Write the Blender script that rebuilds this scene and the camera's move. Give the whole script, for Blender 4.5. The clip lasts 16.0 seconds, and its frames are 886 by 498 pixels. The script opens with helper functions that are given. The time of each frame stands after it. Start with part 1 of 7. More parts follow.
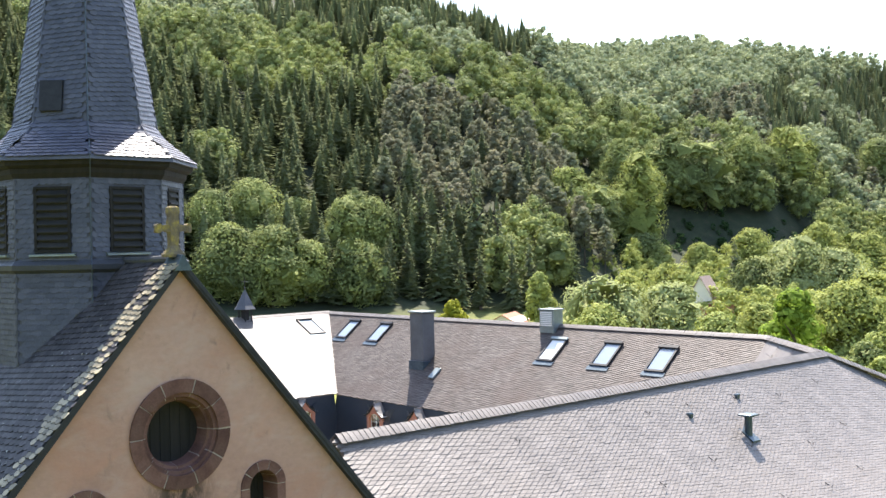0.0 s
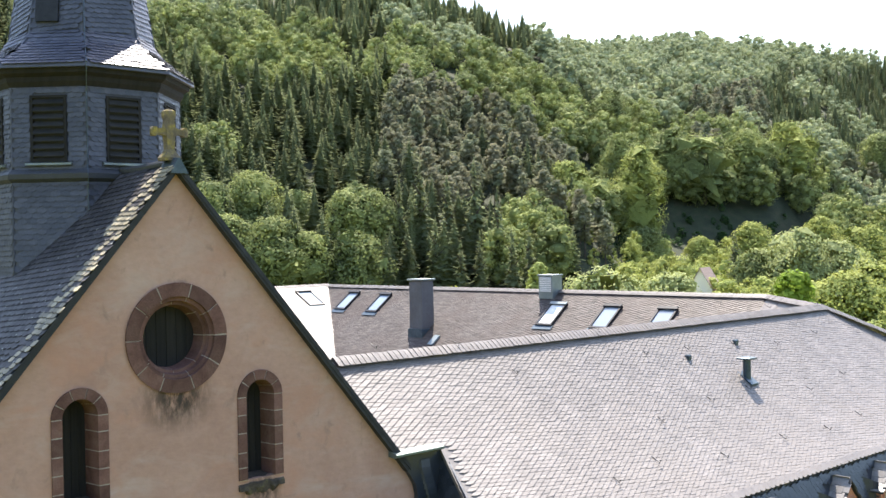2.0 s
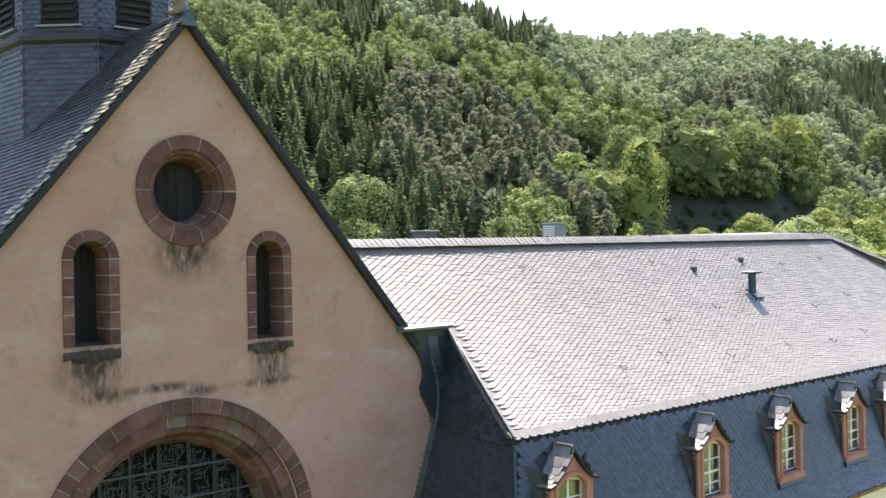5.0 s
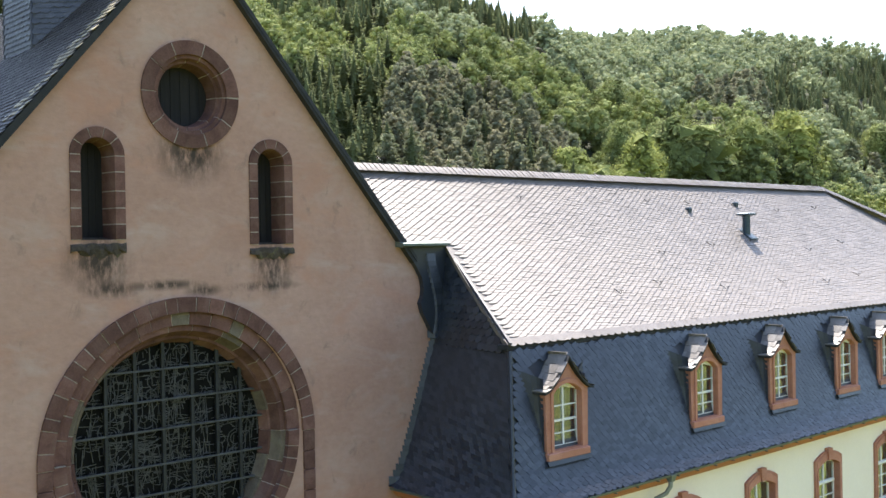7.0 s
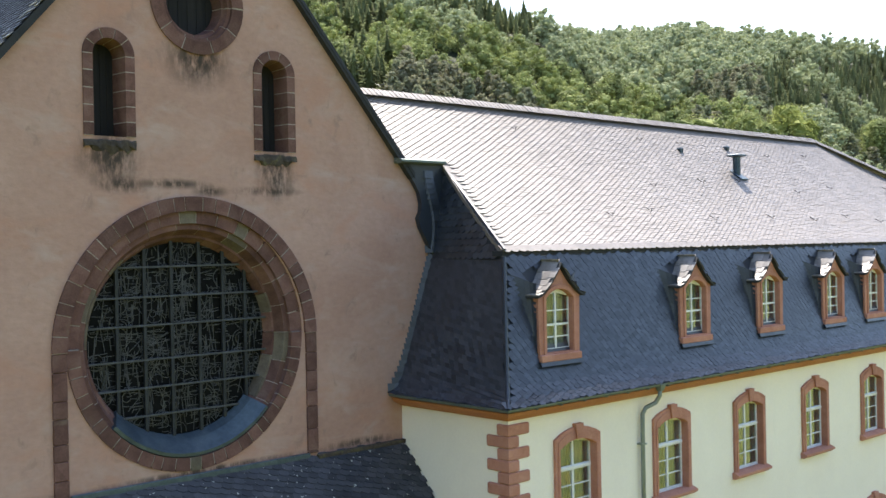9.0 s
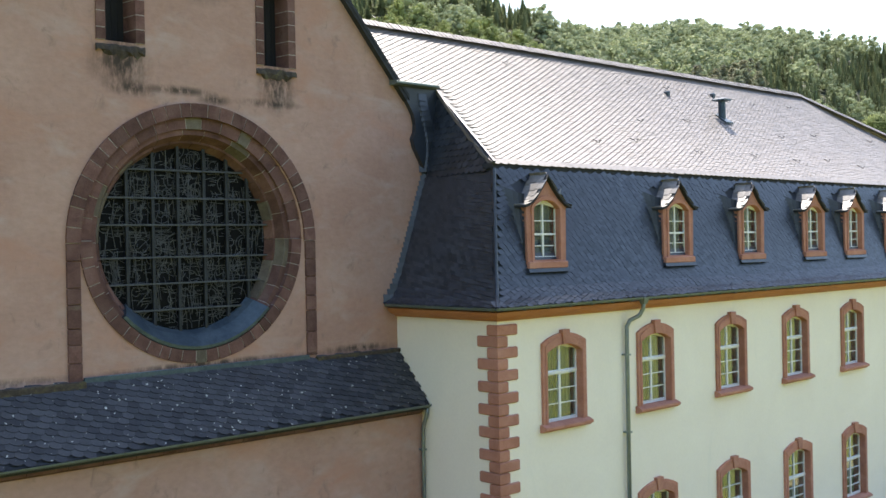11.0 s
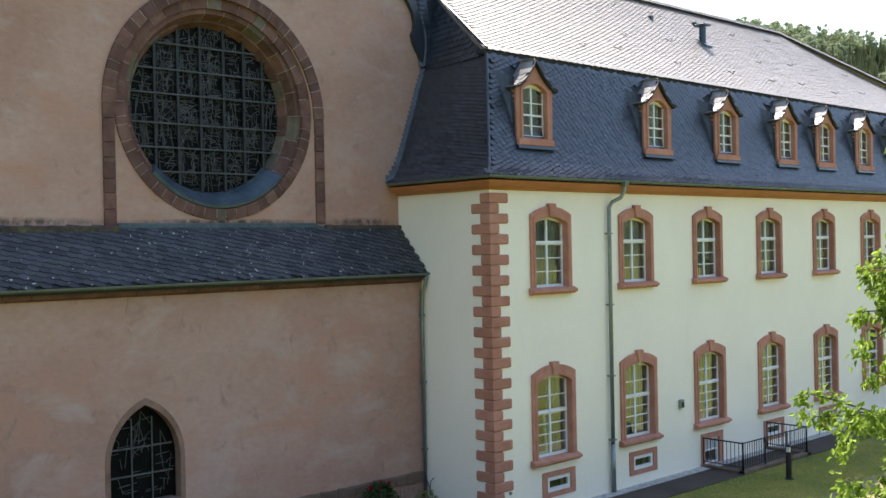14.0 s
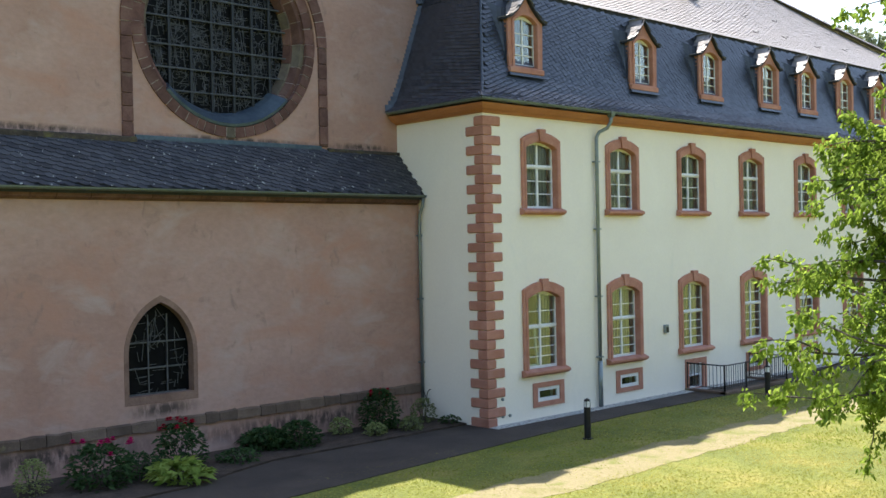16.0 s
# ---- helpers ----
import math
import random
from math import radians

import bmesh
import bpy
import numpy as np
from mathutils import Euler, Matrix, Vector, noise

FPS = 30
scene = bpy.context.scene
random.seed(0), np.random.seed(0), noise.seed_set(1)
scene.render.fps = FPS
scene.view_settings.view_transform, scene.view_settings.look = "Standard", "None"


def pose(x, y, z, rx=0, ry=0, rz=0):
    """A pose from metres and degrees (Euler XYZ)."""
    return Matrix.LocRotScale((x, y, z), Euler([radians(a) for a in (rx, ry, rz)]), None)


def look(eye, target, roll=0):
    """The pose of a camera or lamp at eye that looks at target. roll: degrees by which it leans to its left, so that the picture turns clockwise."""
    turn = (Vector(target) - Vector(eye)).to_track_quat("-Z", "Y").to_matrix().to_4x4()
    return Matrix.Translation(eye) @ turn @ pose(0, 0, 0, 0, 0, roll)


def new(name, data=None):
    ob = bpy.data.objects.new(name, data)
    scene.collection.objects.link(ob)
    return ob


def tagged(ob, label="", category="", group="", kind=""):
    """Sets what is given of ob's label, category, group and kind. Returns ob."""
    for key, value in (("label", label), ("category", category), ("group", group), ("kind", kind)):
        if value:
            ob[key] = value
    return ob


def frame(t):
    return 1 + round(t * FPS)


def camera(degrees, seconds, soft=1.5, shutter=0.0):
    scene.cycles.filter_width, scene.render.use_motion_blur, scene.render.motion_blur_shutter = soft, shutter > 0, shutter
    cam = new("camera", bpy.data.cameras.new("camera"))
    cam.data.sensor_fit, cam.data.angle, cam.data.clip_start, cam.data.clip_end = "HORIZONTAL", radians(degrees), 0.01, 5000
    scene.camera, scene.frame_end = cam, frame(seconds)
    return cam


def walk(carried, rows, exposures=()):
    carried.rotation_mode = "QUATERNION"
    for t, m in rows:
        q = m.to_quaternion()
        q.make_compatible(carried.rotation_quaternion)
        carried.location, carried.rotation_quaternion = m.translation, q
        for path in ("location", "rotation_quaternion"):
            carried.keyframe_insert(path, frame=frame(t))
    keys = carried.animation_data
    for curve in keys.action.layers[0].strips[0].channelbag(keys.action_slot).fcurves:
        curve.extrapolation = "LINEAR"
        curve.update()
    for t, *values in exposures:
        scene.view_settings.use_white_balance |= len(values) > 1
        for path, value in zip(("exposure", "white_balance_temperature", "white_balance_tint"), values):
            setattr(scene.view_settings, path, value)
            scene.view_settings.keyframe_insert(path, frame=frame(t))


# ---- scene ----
cam = camera(46.4, 16.0)
PATH = [
    (0, (-15.272, -18.163, 20.944), (-1.714, -3.460, 20.891), -1.173),
    (0.5, (-15.262, -18.171, 20.502), (-1.708, -3.465, 20.446), -1.171),
    (1, (-15.221, -18.149, 20.023), (-1.669, -3.441, 19.969), -1.169),
    (1.5, (-15.224, -18.162, 19.560), (-1.672, -3.454, 19.506), -1.170),
    (2, (-15.225, -18.167, 19.086), (-1.673, -3.458, 19.028), -1.164),
    (2.5, (-15.233, -18.143, 18.636), (-1.683, -3.432, 18.575), -1.163),
    (3, (-15.249, -18.103, 18.139), (-1.705, -3.387, 18.083), -1.155),
    (3.5, (-15.269, -18.049, 17.672), (-1.725, -3.333, 17.619), -1.152),
    (4, (-15.316, -18.037, 17.182), (-1.774, -3.318, 17.134), -1.145),
    (6.5, (-15.659, -18.341, 14.794), (-2.131, -3.611, 14.757), -1.128),
    (7, (-15.753, -18.473, 14.293), (-2.226, -3.741, 14.256), -1.122),
    (7.5, (-15.862, -18.629, 13.819), (-2.337, -3.896, 13.779), -1.117),
    (8, (-16.007, -18.777, 13.307), (-2.483, -4.043, 13.265), -1.128),
    (8.5, (-16.152, -18.937, 12.814), (-2.628, -4.202, 12.770), -1.147),
    (9, (-16.327, -19.142, 12.275), (-2.799, -4.412, 12.230), -1.153),
    (11.5, (-17.297, -20.385, 9.677), (-3.758, -5.665, 9.632), -1.156),
    (12, (-17.568, -20.669, 9.150), (-4.024, -5.953, 9.103), -1.162),
    (12.5, (-17.819, -20.948, 8.639), (-4.273, -6.234, 8.589), -1.166),
    (13, (-18.124, -21.261, 8.107), (-4.576, -6.550, 8.056), -1.169),
    (13.5, (-18.393, -21.534, 7.605), (-4.842, -6.825, 7.552), -1.172),
    (14, (-18.683, -21.853, 7.057), (-5.132, -7.144, 7.004), -1.173),
    (14.5, (-18.951, -22.168, 6.534), (-5.400, -7.458, 6.483), -1.174),
    (15, (-19.233, -22.489, 5.987), (-5.682, -7.779, 5.935), -1.182),
    (15.5, (-19.473, -22.776, 5.464), (-5.924, -8.065, 5.412), -1.182),
    (16, (-19.744, -23.109, 4.902), (-6.195, -8.398, 4.850), -1.184),
]
walk(cam, [(t, look(eye, target, roll)) for t, eye, target, roll in PATH], [(0, 1.74, 6700, 12), (4, 1.73, 6700, 12), (8, 1.66, 6690, 12), (12, 1.58, 6680, 12), (16, 1.53, 6650, 12)])

# ---- world, sun ----
SUN = Vector((0.46, 0.44, 1.0)).normalized()
world = bpy.data.worlds.new("sky")
scene.world = world
world.use_nodes = True
wn = world.node_tree
sky = wn.nodes.new("ShaderNodeTexSky")
sky.sky_type = "NISHITA"
sky.sun_disc = False
sky.sun_elevation = math.asin(SUN.z)
sky.sun_rotation = math.atan2(SUN.x, SUN.y)
sky.dust_density = 1.2
sky.air_density = 1.2
wn.nodes["Background"].inputs["Strength"].default_value = 0.14
wn.links.new(sky.outputs[0], wn.nodes["Background"].inputs[0])
lamp = bpy.data.lights.new("sun", "SUN")
lamp.energy, lamp.angle, lamp.color = 4.6, radians(0.53), (1.0, 0.95, 0.87)
sun = new("sun", lamp)
sun.matrix_world = look(SUN * 100, (0, 0, 0))


# ---- materials ----
def shader(name):
    m = bpy.data.materials.new(name)
    m.use_nodes = True
    t = m.node_tree
    return m, t, t.nodes["Principled BSDF"]


def node(t, kind, **sets):
    n = t.nodes.new(kind)
    for k, v in sets.items():
        n.inputs[k].default_value = v
    return n


def ramp(t, src, stops):
    r = t.nodes.new("ShaderNodeValToRGB")
    el = r.color_ramp.elements
    while len(el) < len(stops):
        el.new(0.5)
    for e, (p, c) in zip(el, stops):
        e.position = p
        e.color = (*c, 1) if len(c) == 3 else c
    t.links.new(src, r.inputs[0])
    return r.outputs[0]


def noise_tex(t, scale, detail=5.0, rough=0.55, stretch=None, dist=0.0):
    co = t.nodes.new("ShaderNodeNewGeometry")
    n = node(t, "ShaderNodeTexNoise", Scale=scale, Detail=detail, Roughness=rough, Distortion=dist)
    if stretch:
        mp = t.nodes.new("ShaderNodeMapping")
        mp.inputs["Scale"].default_value = stretch
        t.links.new(co.outputs["Position"], mp.inputs[0])
        t.links.new(mp.outputs[0], n.inputs["Vector"])
    else:
        t.links.new(co.outputs["Position"], n.inputs["Vector"])
    return n.outputs["Fac"]


def mixed(t, fac, a, b, mode="MIX"):
    m = t.nodes.new("ShaderNodeMix")
    m.data_type, m.blend_type = "RGBA", mode
    for sock, v in ((m.inputs[0], fac), (m.inputs[6], a), (m.inputs[7], b)):
        if isinstance(v, (int, float)):
            sock.default_value = v
        elif isinstance(v, tuple):
            sock.default_value = (*v, 1)
        else:
            t.links.new(v, sock)
    return m.outputs[2]


def piece_random(t):
    """One value for each piece: an object of its own or an island of a joined mesh."""
    o, g = t.nodes.new("ShaderNodeObjectInfo"), t.nodes.new("ShaderNodeNewGeometry")
    s = t.nodes.new("ShaderNodeMath")
    s.operation = "ADD"
    t.links.new(o.outputs["Random"], s.inputs[0])
    t.links.new(g.outputs["Random Per Island"], s.inputs[1])
    f = t.nodes.new("ShaderNodeMath")
    f.operation = "FRACT"
    t.links.new(s.outputs[0], f.inputs[0])
    return f.outputs[0]


def bump(t, bsdf, height, strength, distance=0.01):
    b = node(t, "ShaderNodeBump", Strength=strength, Distance=distance)
    t.links.new(height, b.inputs["Height"])
    t.links.new(b.outputs[0], bsdf.inputs["Normal"])


def surface(name, stops, scale, rough=0.8, bump_s=0.3, bump_d=0.01, fine=40.0, metal=0.0, spec=0.4, piece=0.0, stains=None, stretch=None, grainy=1.0, brushed=None):
    """Colour from a broad noise, a fine grain over it, and if asked a tint for each piece and patches of stain."""
    m, t, b = shader(name)
    col = ramp(t, noise_tex(t, scale, 6, 0.6, stretch, 0.4), stops)
    grain = noise_tex(t, fine, 4, 0.6, brushed)
    g = ramp(t, grain, [(0.25, (0.72,) * 3), (0.75, (1.15,) * 3)])
    col = mixed(t, 0.8 * grainy, col, g, "MULTIPLY")
    if piece:
        v = ramp(t, piece_random(t), [(0, (1 - piece,) * 3), (1, (1 + piece * 0.7,) * 3)])
        col = mixed(t, 1.0, col, v, "MULTIPLY")
    if stains:
        for s_scale, lo, hi, c, st in stains:
            f = ramp(t, noise_tex(t, s_scale, 6, 0.62, st, 0.6), [(lo, (0, 0, 0)), (hi, (1, 1, 1))])
            col = mixed(t, f, col, c)
    t.links.new(col, b.inputs["Base Color"])
    b.inputs["Roughness"].default_value, b.inputs["Metallic"].default_value = rough, metal
    b.inputs["Specular IOR Level"].default_value = spec
    if bump_s:
        bump(t, b, grain, bump_s, bump_d)
    return m


PINK = surface("pink_plaster", [(0.3, (0.37, 0.212, 0.163)), (0.5, (0.43, 0.263, 0.21)), (0.7, (0.48, 0.312, 0.256))], 0.35, 0.9, 0.5, 0.02, 7.0, spec=0.2, grainy=0.5, brushed=(0.8, 1, 1.3),
               stains=[(1.1, 0.52, 0.74, (0.45, 0.325, 0.28), (0.6, 1, 1.2)), (0.55, 0.52, 0.70, (0.44, 0.235, 0.17), (0.8, 1, 1.5)), (2.2, 0.60, 0.74, (0.29, 0.19, 0.155), (1.2, 1, 0.8))])


def add_dirt(m, spots):
    """Dark run-off stains at given places (x, z, half width, half height) of a wall, with ragged noise edges."""
    t = m.node_tree
    b = t.nodes["Principled BSDF"]
    src = b.inputs["Base Color"].links[0].from_socket
    geo = t.nodes.new("ShaderNodeNewGeometry")
    ragged = ramp(t, noise_tex(t, 3.5, 6, 0.7, (1.6, 1, 0.6)), [(0.36, (0, 0, 0)), (0.56, (1, 1, 1))])
    for x, z, w, h in spots:
        sub = t.nodes.new("ShaderNodeVectorMath")
        sub.operation = "SUBTRACT"
        sub.inputs[1].default_value = (x, 0, z)
        t.links.new(geo.outputs["Position"], sub.inputs[0])
        mul = t.nodes.new("ShaderNodeVectorMath")
        mul.operation = "MULTIPLY"
        mul.inputs[1].default_value = (1 / w, 0, 1 / h)
        t.links.new(sub.outputs[0], mul.inputs[0])
        ln = t.nodes.new("ShaderNodeVectorMath")
        ln.operation = "LENGTH"
        t.links.new(mul.outputs[0], ln.inputs[0])
        spot = ramp(t, ln.outputs["Value"], [(0.25, (0.9, 0.9, 0.9)), (1.0, (0, 0, 0))])
        fac = mixed(t, 1.0, spot, ragged, "MULTIPLY")
        src = mixed(t, fac, src, (0.055, 0.042, 0.034))
    t.links.new(src, b.inputs["Base Color"])


add_dirt(PINK, [(-7.5, 14.1, 0.8, 0.62), (-7.4, 14.25, 0.5, 0.5), (-3.66, 13.95, 0.6, 0.72), (-3.7, 14.15, 0.5, 0.4), (-5.55, 16.25, 0.95, 0.75), (-5.5, 16.3, 0.6, 0.5), (-7.25, 13.62, 0.7, 0.22), (-6.1, 13.66, 1.0, 0.13), (-5.3, 13.52, 0.5, 0.15), (-3.9, 13.55, 1.0, 0.13), (-11.0, 7.75, 3.0, 0.12), (-1.5, 7.75, 1.4, 0.14), (-5.5, 7.75, 3.0, 0.1),
                (-4.0, 0.45, 5.0, 0.35), (-11.0, 0.5, 3.0, 0.4), (-8.25, 1.25, 1.1, 0.25)])
CREAM = surface("cream_plaster", [(0.3, (0.865, 0.78, 0.655)), (0.7, (0.91, 0.83, 0.70))], 0.5, 0.9, 0.12, 0.006, 14.0, spec=0.2, grainy=0.12,
                stains=[(0.7, 0.62, 0.85, (0.76, 0.72, 0.61), (1, 1, 0.25))])
SAND = surface("red_sandstone", [(0.3, (0.40, 0.17, 0.115)), (0.5, (0.47, 0.215, 0.15)), (0.72, (0.53, 0.265, 0.19))], 2.2, 0.85, 0.4, 0.008, 45.0, piece=0.12, spec=0.25)
OLDSTONE = surface("weathered_sandstone", [(0.3, (0.10, 0.05, 0.042)), (0.5, (0.155, 0.08, 0.066)), (0.75, (0.205, 0.12, 0.098))], 2.6, 0.9, 0.6, 0.015, 30.0, piece=0.3, spec=0.2,
                   stains=[(1.7, 0.62, 0.74, (0.165, 0.115, 0.085), None)])
MORTAR = surface("pale_mortar", [(0.3, (0.24, 0.195, 0.165)), (0.7, (0.44, 0.39, 0.34))], 6.0, 0.95, 0.3)
MOSSTONE = surface("lichen_grey_sandstone", [(0.3, (0.11, 0.082, 0.064)), (0.6, (0.165, 0.138, 0.104)), (0.8, (0.21, 0.18, 0.135))], 3.0, 0.92, 0.6, 0.015, 30.0, piece=0.25, spec=0.2)
SILLSTONE = surface("mossy_sill_stone", [(0.35, (0.035, 0.028, 0.022)), (0.55, (0.075, 0.058, 0.044)), (0.7, (0.12, 0.11, 0.04))], 4.0, 0.95, 0.7, 0.02, 22.0)
PLINTH = surface("grey_brown_plinth_stone", [(0.3, (0.10, 0.064, 0.044)), (0.7, (0.20, 0.135, 0.096))], 1.6, 0.9, 0.5, 0.012, 26.0, piece=0.25,
                 stains=[(1.3, 0.62, 0.7, (0.22, 0.18, 0.085), None)])
WORN = surface("worn_brown_stone", [(0.3, (0.19, 0.112, 0.084)), (0.7, (0.30, 0.185, 0.14))], 2.0, 0.92, 0.5, 0.012, 24.0, spec=0.2)
SOOT = surface("dark_stained_plaster", [(0.3, (0.10, 0.075, 0.06)), (0.7, (0.25, 0.16, 0.12))], 4.0, 0.95, 0.3)


def slate_mat(name, lo, hi, rough, spec, lichen=0.0, tint=0.35, warm=None):
    m, t, b = shader(name)
    col = ramp(t, piece_random(t), [(0, lo), (1, hi)])
    g = ramp(t, noise_tex(t, 1.1, 6, 0.65), [(0.3, (0.78,) * 3), (0.72, (1.2,) * 3)])
    col = mixed(t, 1.0, col, g, "MULTIPLY")
    col = mixed(t, 0.5, col, ramp(t, noise_tex(t, 28, 3), [(0.3, (0.7,) * 3), (0.7, (1.3,) * 3)]), "MULTIPLY")
    if warm:
        col = mixed(t, ramp(t, noise_tex(t, 0.3, 5), [(0.45, (0, 0, 0)), (0.7, (1, 1, 1))]), col, warm)
    if lichen:
        col = mixed(t, ramp(t, noise_tex(t, 11, 2, 0.4), [(0.78 - lichen, (0, 0, 0)), (0.80 - lichen, (1, 1, 1))]), col, (0.42, 0.43, 0.38))
    t.links.new(col, b.inputs["Base Color"])
    t.links.new(ramp(t, noise_tex(t, 9, 4), [(0.3, (rough - 0.08,) * 3), (0.7, (rough + 0.1,) * 3)]), b.inputs["Roughness"])
    b.inputs["Specular IOR Level"].default_value = spec
    bump(t, b, noise_tex(t, 18, 5, 0.6, (1, 1, 1)), 0.35, 0.006)
    return m


# Upper roof slate: base colour lifted to carry the glare of the sun.
SLATE_SUN = slate_mat("sun_glare_slate", (0.145, 0.128, 0.118), (0.185, 0.165, 0.152), 0.50, 0.42, warm=(0.175, 0.152, 0.135))
# Brownish court slate, darkened in colour because that slope catches less sun.
SLATE_COURT = slate_mat("brown_shaded_court_slate", (0.06, 0.050, 0.046), (0.125, 0.105, 0.096), 0.62, 0.3, warm=(0.075, 0.054, 0.047))
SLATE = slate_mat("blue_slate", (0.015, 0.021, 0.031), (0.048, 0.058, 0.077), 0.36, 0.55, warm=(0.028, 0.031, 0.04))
SLATE_NAVE = slate_mat("violet_brown_nave_slate", (0.034, 0.031, 0.034), (0.078, 0.071, 0.075), 0.6, 0.28, lichen=0.05)
# Same slate as the dormer cheeks, with the caps' sunlit gloss coloured in.
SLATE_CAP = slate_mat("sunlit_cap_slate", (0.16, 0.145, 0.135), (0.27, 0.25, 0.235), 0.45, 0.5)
SLATE_OLD = slate_mat("old_slate_with_lichen", (0.024, 0.027, 0.034), (0.06, 0.063, 0.071), 0.52, 0.38, lichen=0.075)
SLATE_CHURCH = slate_mat("grey_church_slate", (0.04, 0.043, 0.052), (0.095, 0.097, 0.107), 0.52, 0.4)
SLATE_TOWER = slate_mat("violet_grey_tower_slate", (0.058, 0.062, 0.086), (0.086, 0.09, 0.12), 0.5, 0.4)
SLATE_VERGE = slate_mat("lichened_verge_slate", (0.15, 0.13, 0.09), (0.40, 0.34, 0.23), 0.6, 0.4)
UNDER = surface("roof_underlay", [(0.3, (0.02, 0.022, 0.026)), (0.7, (0.04, 0.042, 0.048))], 3.0, 0.8, 0.2)
LEAD = surface("blue_grey_lead", [(0.3, (0.05, 0.075, 0.10)), (0.7, (0.11, 0.145, 0.17))], 2.0, 0.45, 0.15, 0.01, 12.0, metal=0.5)
COPPER = surface("aged_copper_gutter", [(0.3, (0.12, 0.15, 0.145)), (0.7, (0.18, 0.215, 0.205))], 3.0, 0.5, 0.1, metal=0.4)
ZINC = surface("grey_zinc", [(0.3, (0.20, 0.235, 0.24)), (0.7, (0.29, 0.33, 0.335))], 3.0, 0.45, 0.1, metal=0.6)
CORNICE = surface("ochre_painted_cornice", [(0.3, (0.42, 0.16, 0.072)), (0.7, (0.50, 0.212, 0.10))], 1.2, 0.8, 0.2)
WHITE = surface("white_paint", [(0.3, (0.74, 0.75, 0.74)), (0.7, (0.82, 0.82, 0.8))], 5.0, 0.5, 0.05)
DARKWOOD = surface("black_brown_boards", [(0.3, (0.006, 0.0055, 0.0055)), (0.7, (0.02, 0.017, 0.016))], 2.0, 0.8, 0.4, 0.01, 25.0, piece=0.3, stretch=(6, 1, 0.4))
LOUVRE = surface("grey_louvre_boards", [(0.3, (0.012, 0.012, 0.012)), (0.7, (0.028, 0.026, 0.026))], 3.0, 0.8, 0.3, piece=0.2)
BLACK = surface("black_iron", [(0.3, (0.012, 0.012, 0.013)), (0.7, (0.03, 0.03, 0.032))], 6.0, 0.5, 0.1, metal=0.3)
SADDLE = surface("pale_saddle_bars", [(0.3, (0.05, 0.053, 0.056)), (0.7, (0.10, 0.104, 0.108))], 6.0, 0.6, 0.1, metal=0.3)
BARS = surface("grey_upright_bars", [(0.3, (0.025, 0.027, 0.03)), (0.7, (0.05, 0.053, 0.056))], 6.0, 0.6, 0.1, metal=0.4)
CAME = surface("lead_came", [(0.3, (0.07, 0.072, 0.075)), (0.7, (0.14, 0.142, 0.148))], 6.0, 0.55, 0.1, metal=0.4)
STAINED = surface("dark_leaded_glass", [(0.3, (0.003, 0.0035, 0.004)), (0.7, (0.009, 0.009, 0.01))], 4.0, 0.5, 0.25, 0.004, 6.0, spec=0.06)
CROSS = surface("lichen_covered_stone", [(0.3, (0.10, 0.08, 0.06)), (0.5, (0.17, 0.135, 0.085)), (0.7, (0.34, 0.26, 0.06))], 4.5, 0.95, 0.6, 0.015, 26.0)
ASPHALT = surface("dark_asphalt", [(0.3, (0.030, 0.023, 0.018)), (0.7, (0.062, 0.048, 0.037))], 0.8, 0.9, 0.9, 0.012, 22.0)
SOIL = surface("dark_bed_soil", [(0.3, (0.03, 0.020, 0.014)), (0.7, (0.085, 0.058, 0.04))], 3.0, 0.95, 0.9, 0.05, 11.0)
DIRT = surface("dry_track_soil", [(0.35, (0.17, 0.155, 0.055)), (0.5, (0.22, 0.185, 0.095)), (0.66, (0.13, 0.14, 0.03))], 1.2, 0.95, 0.6, 0.02, 14.0)
GRAVEL = surface("pale_gravel", [(0.3, (0.22, 0.21, 0.20)), (0.6, (0.5, 0.49, 0.46))], 18.0, 0.9, 0.8, 0.02, 30.0, piece=0.3)
INSIDE = surface("dim_room_wall", [(0.3, (0.5, 0.48, 0.42)), (0.7, (0.56, 0.54, 0.48))], 1.0, 0.9, 0.0)
CURTAIN = surface("pale_curtain", [(0.3, (0.07, 0.072, 0.062)), (0.7, (0.22, 0.22, 0.19))], 1.0, 0.9, 0.1, stretch=(20, 1, 0.2))
ROOFRED = surface("red_roof_tiles", [(0.3, (0.30, 0.12, 0.08)), (0.7, (0.42, 0.18, 0.11))], 2.0, 0.8, 0.3)
ROOFBROWN = surface("brown_roof_tiles", [(0.3, (0.22, 0.16, 0.14)), (0.7, (0.32, 0.24, 0.21))], 2.0, 0.8, 0.3)


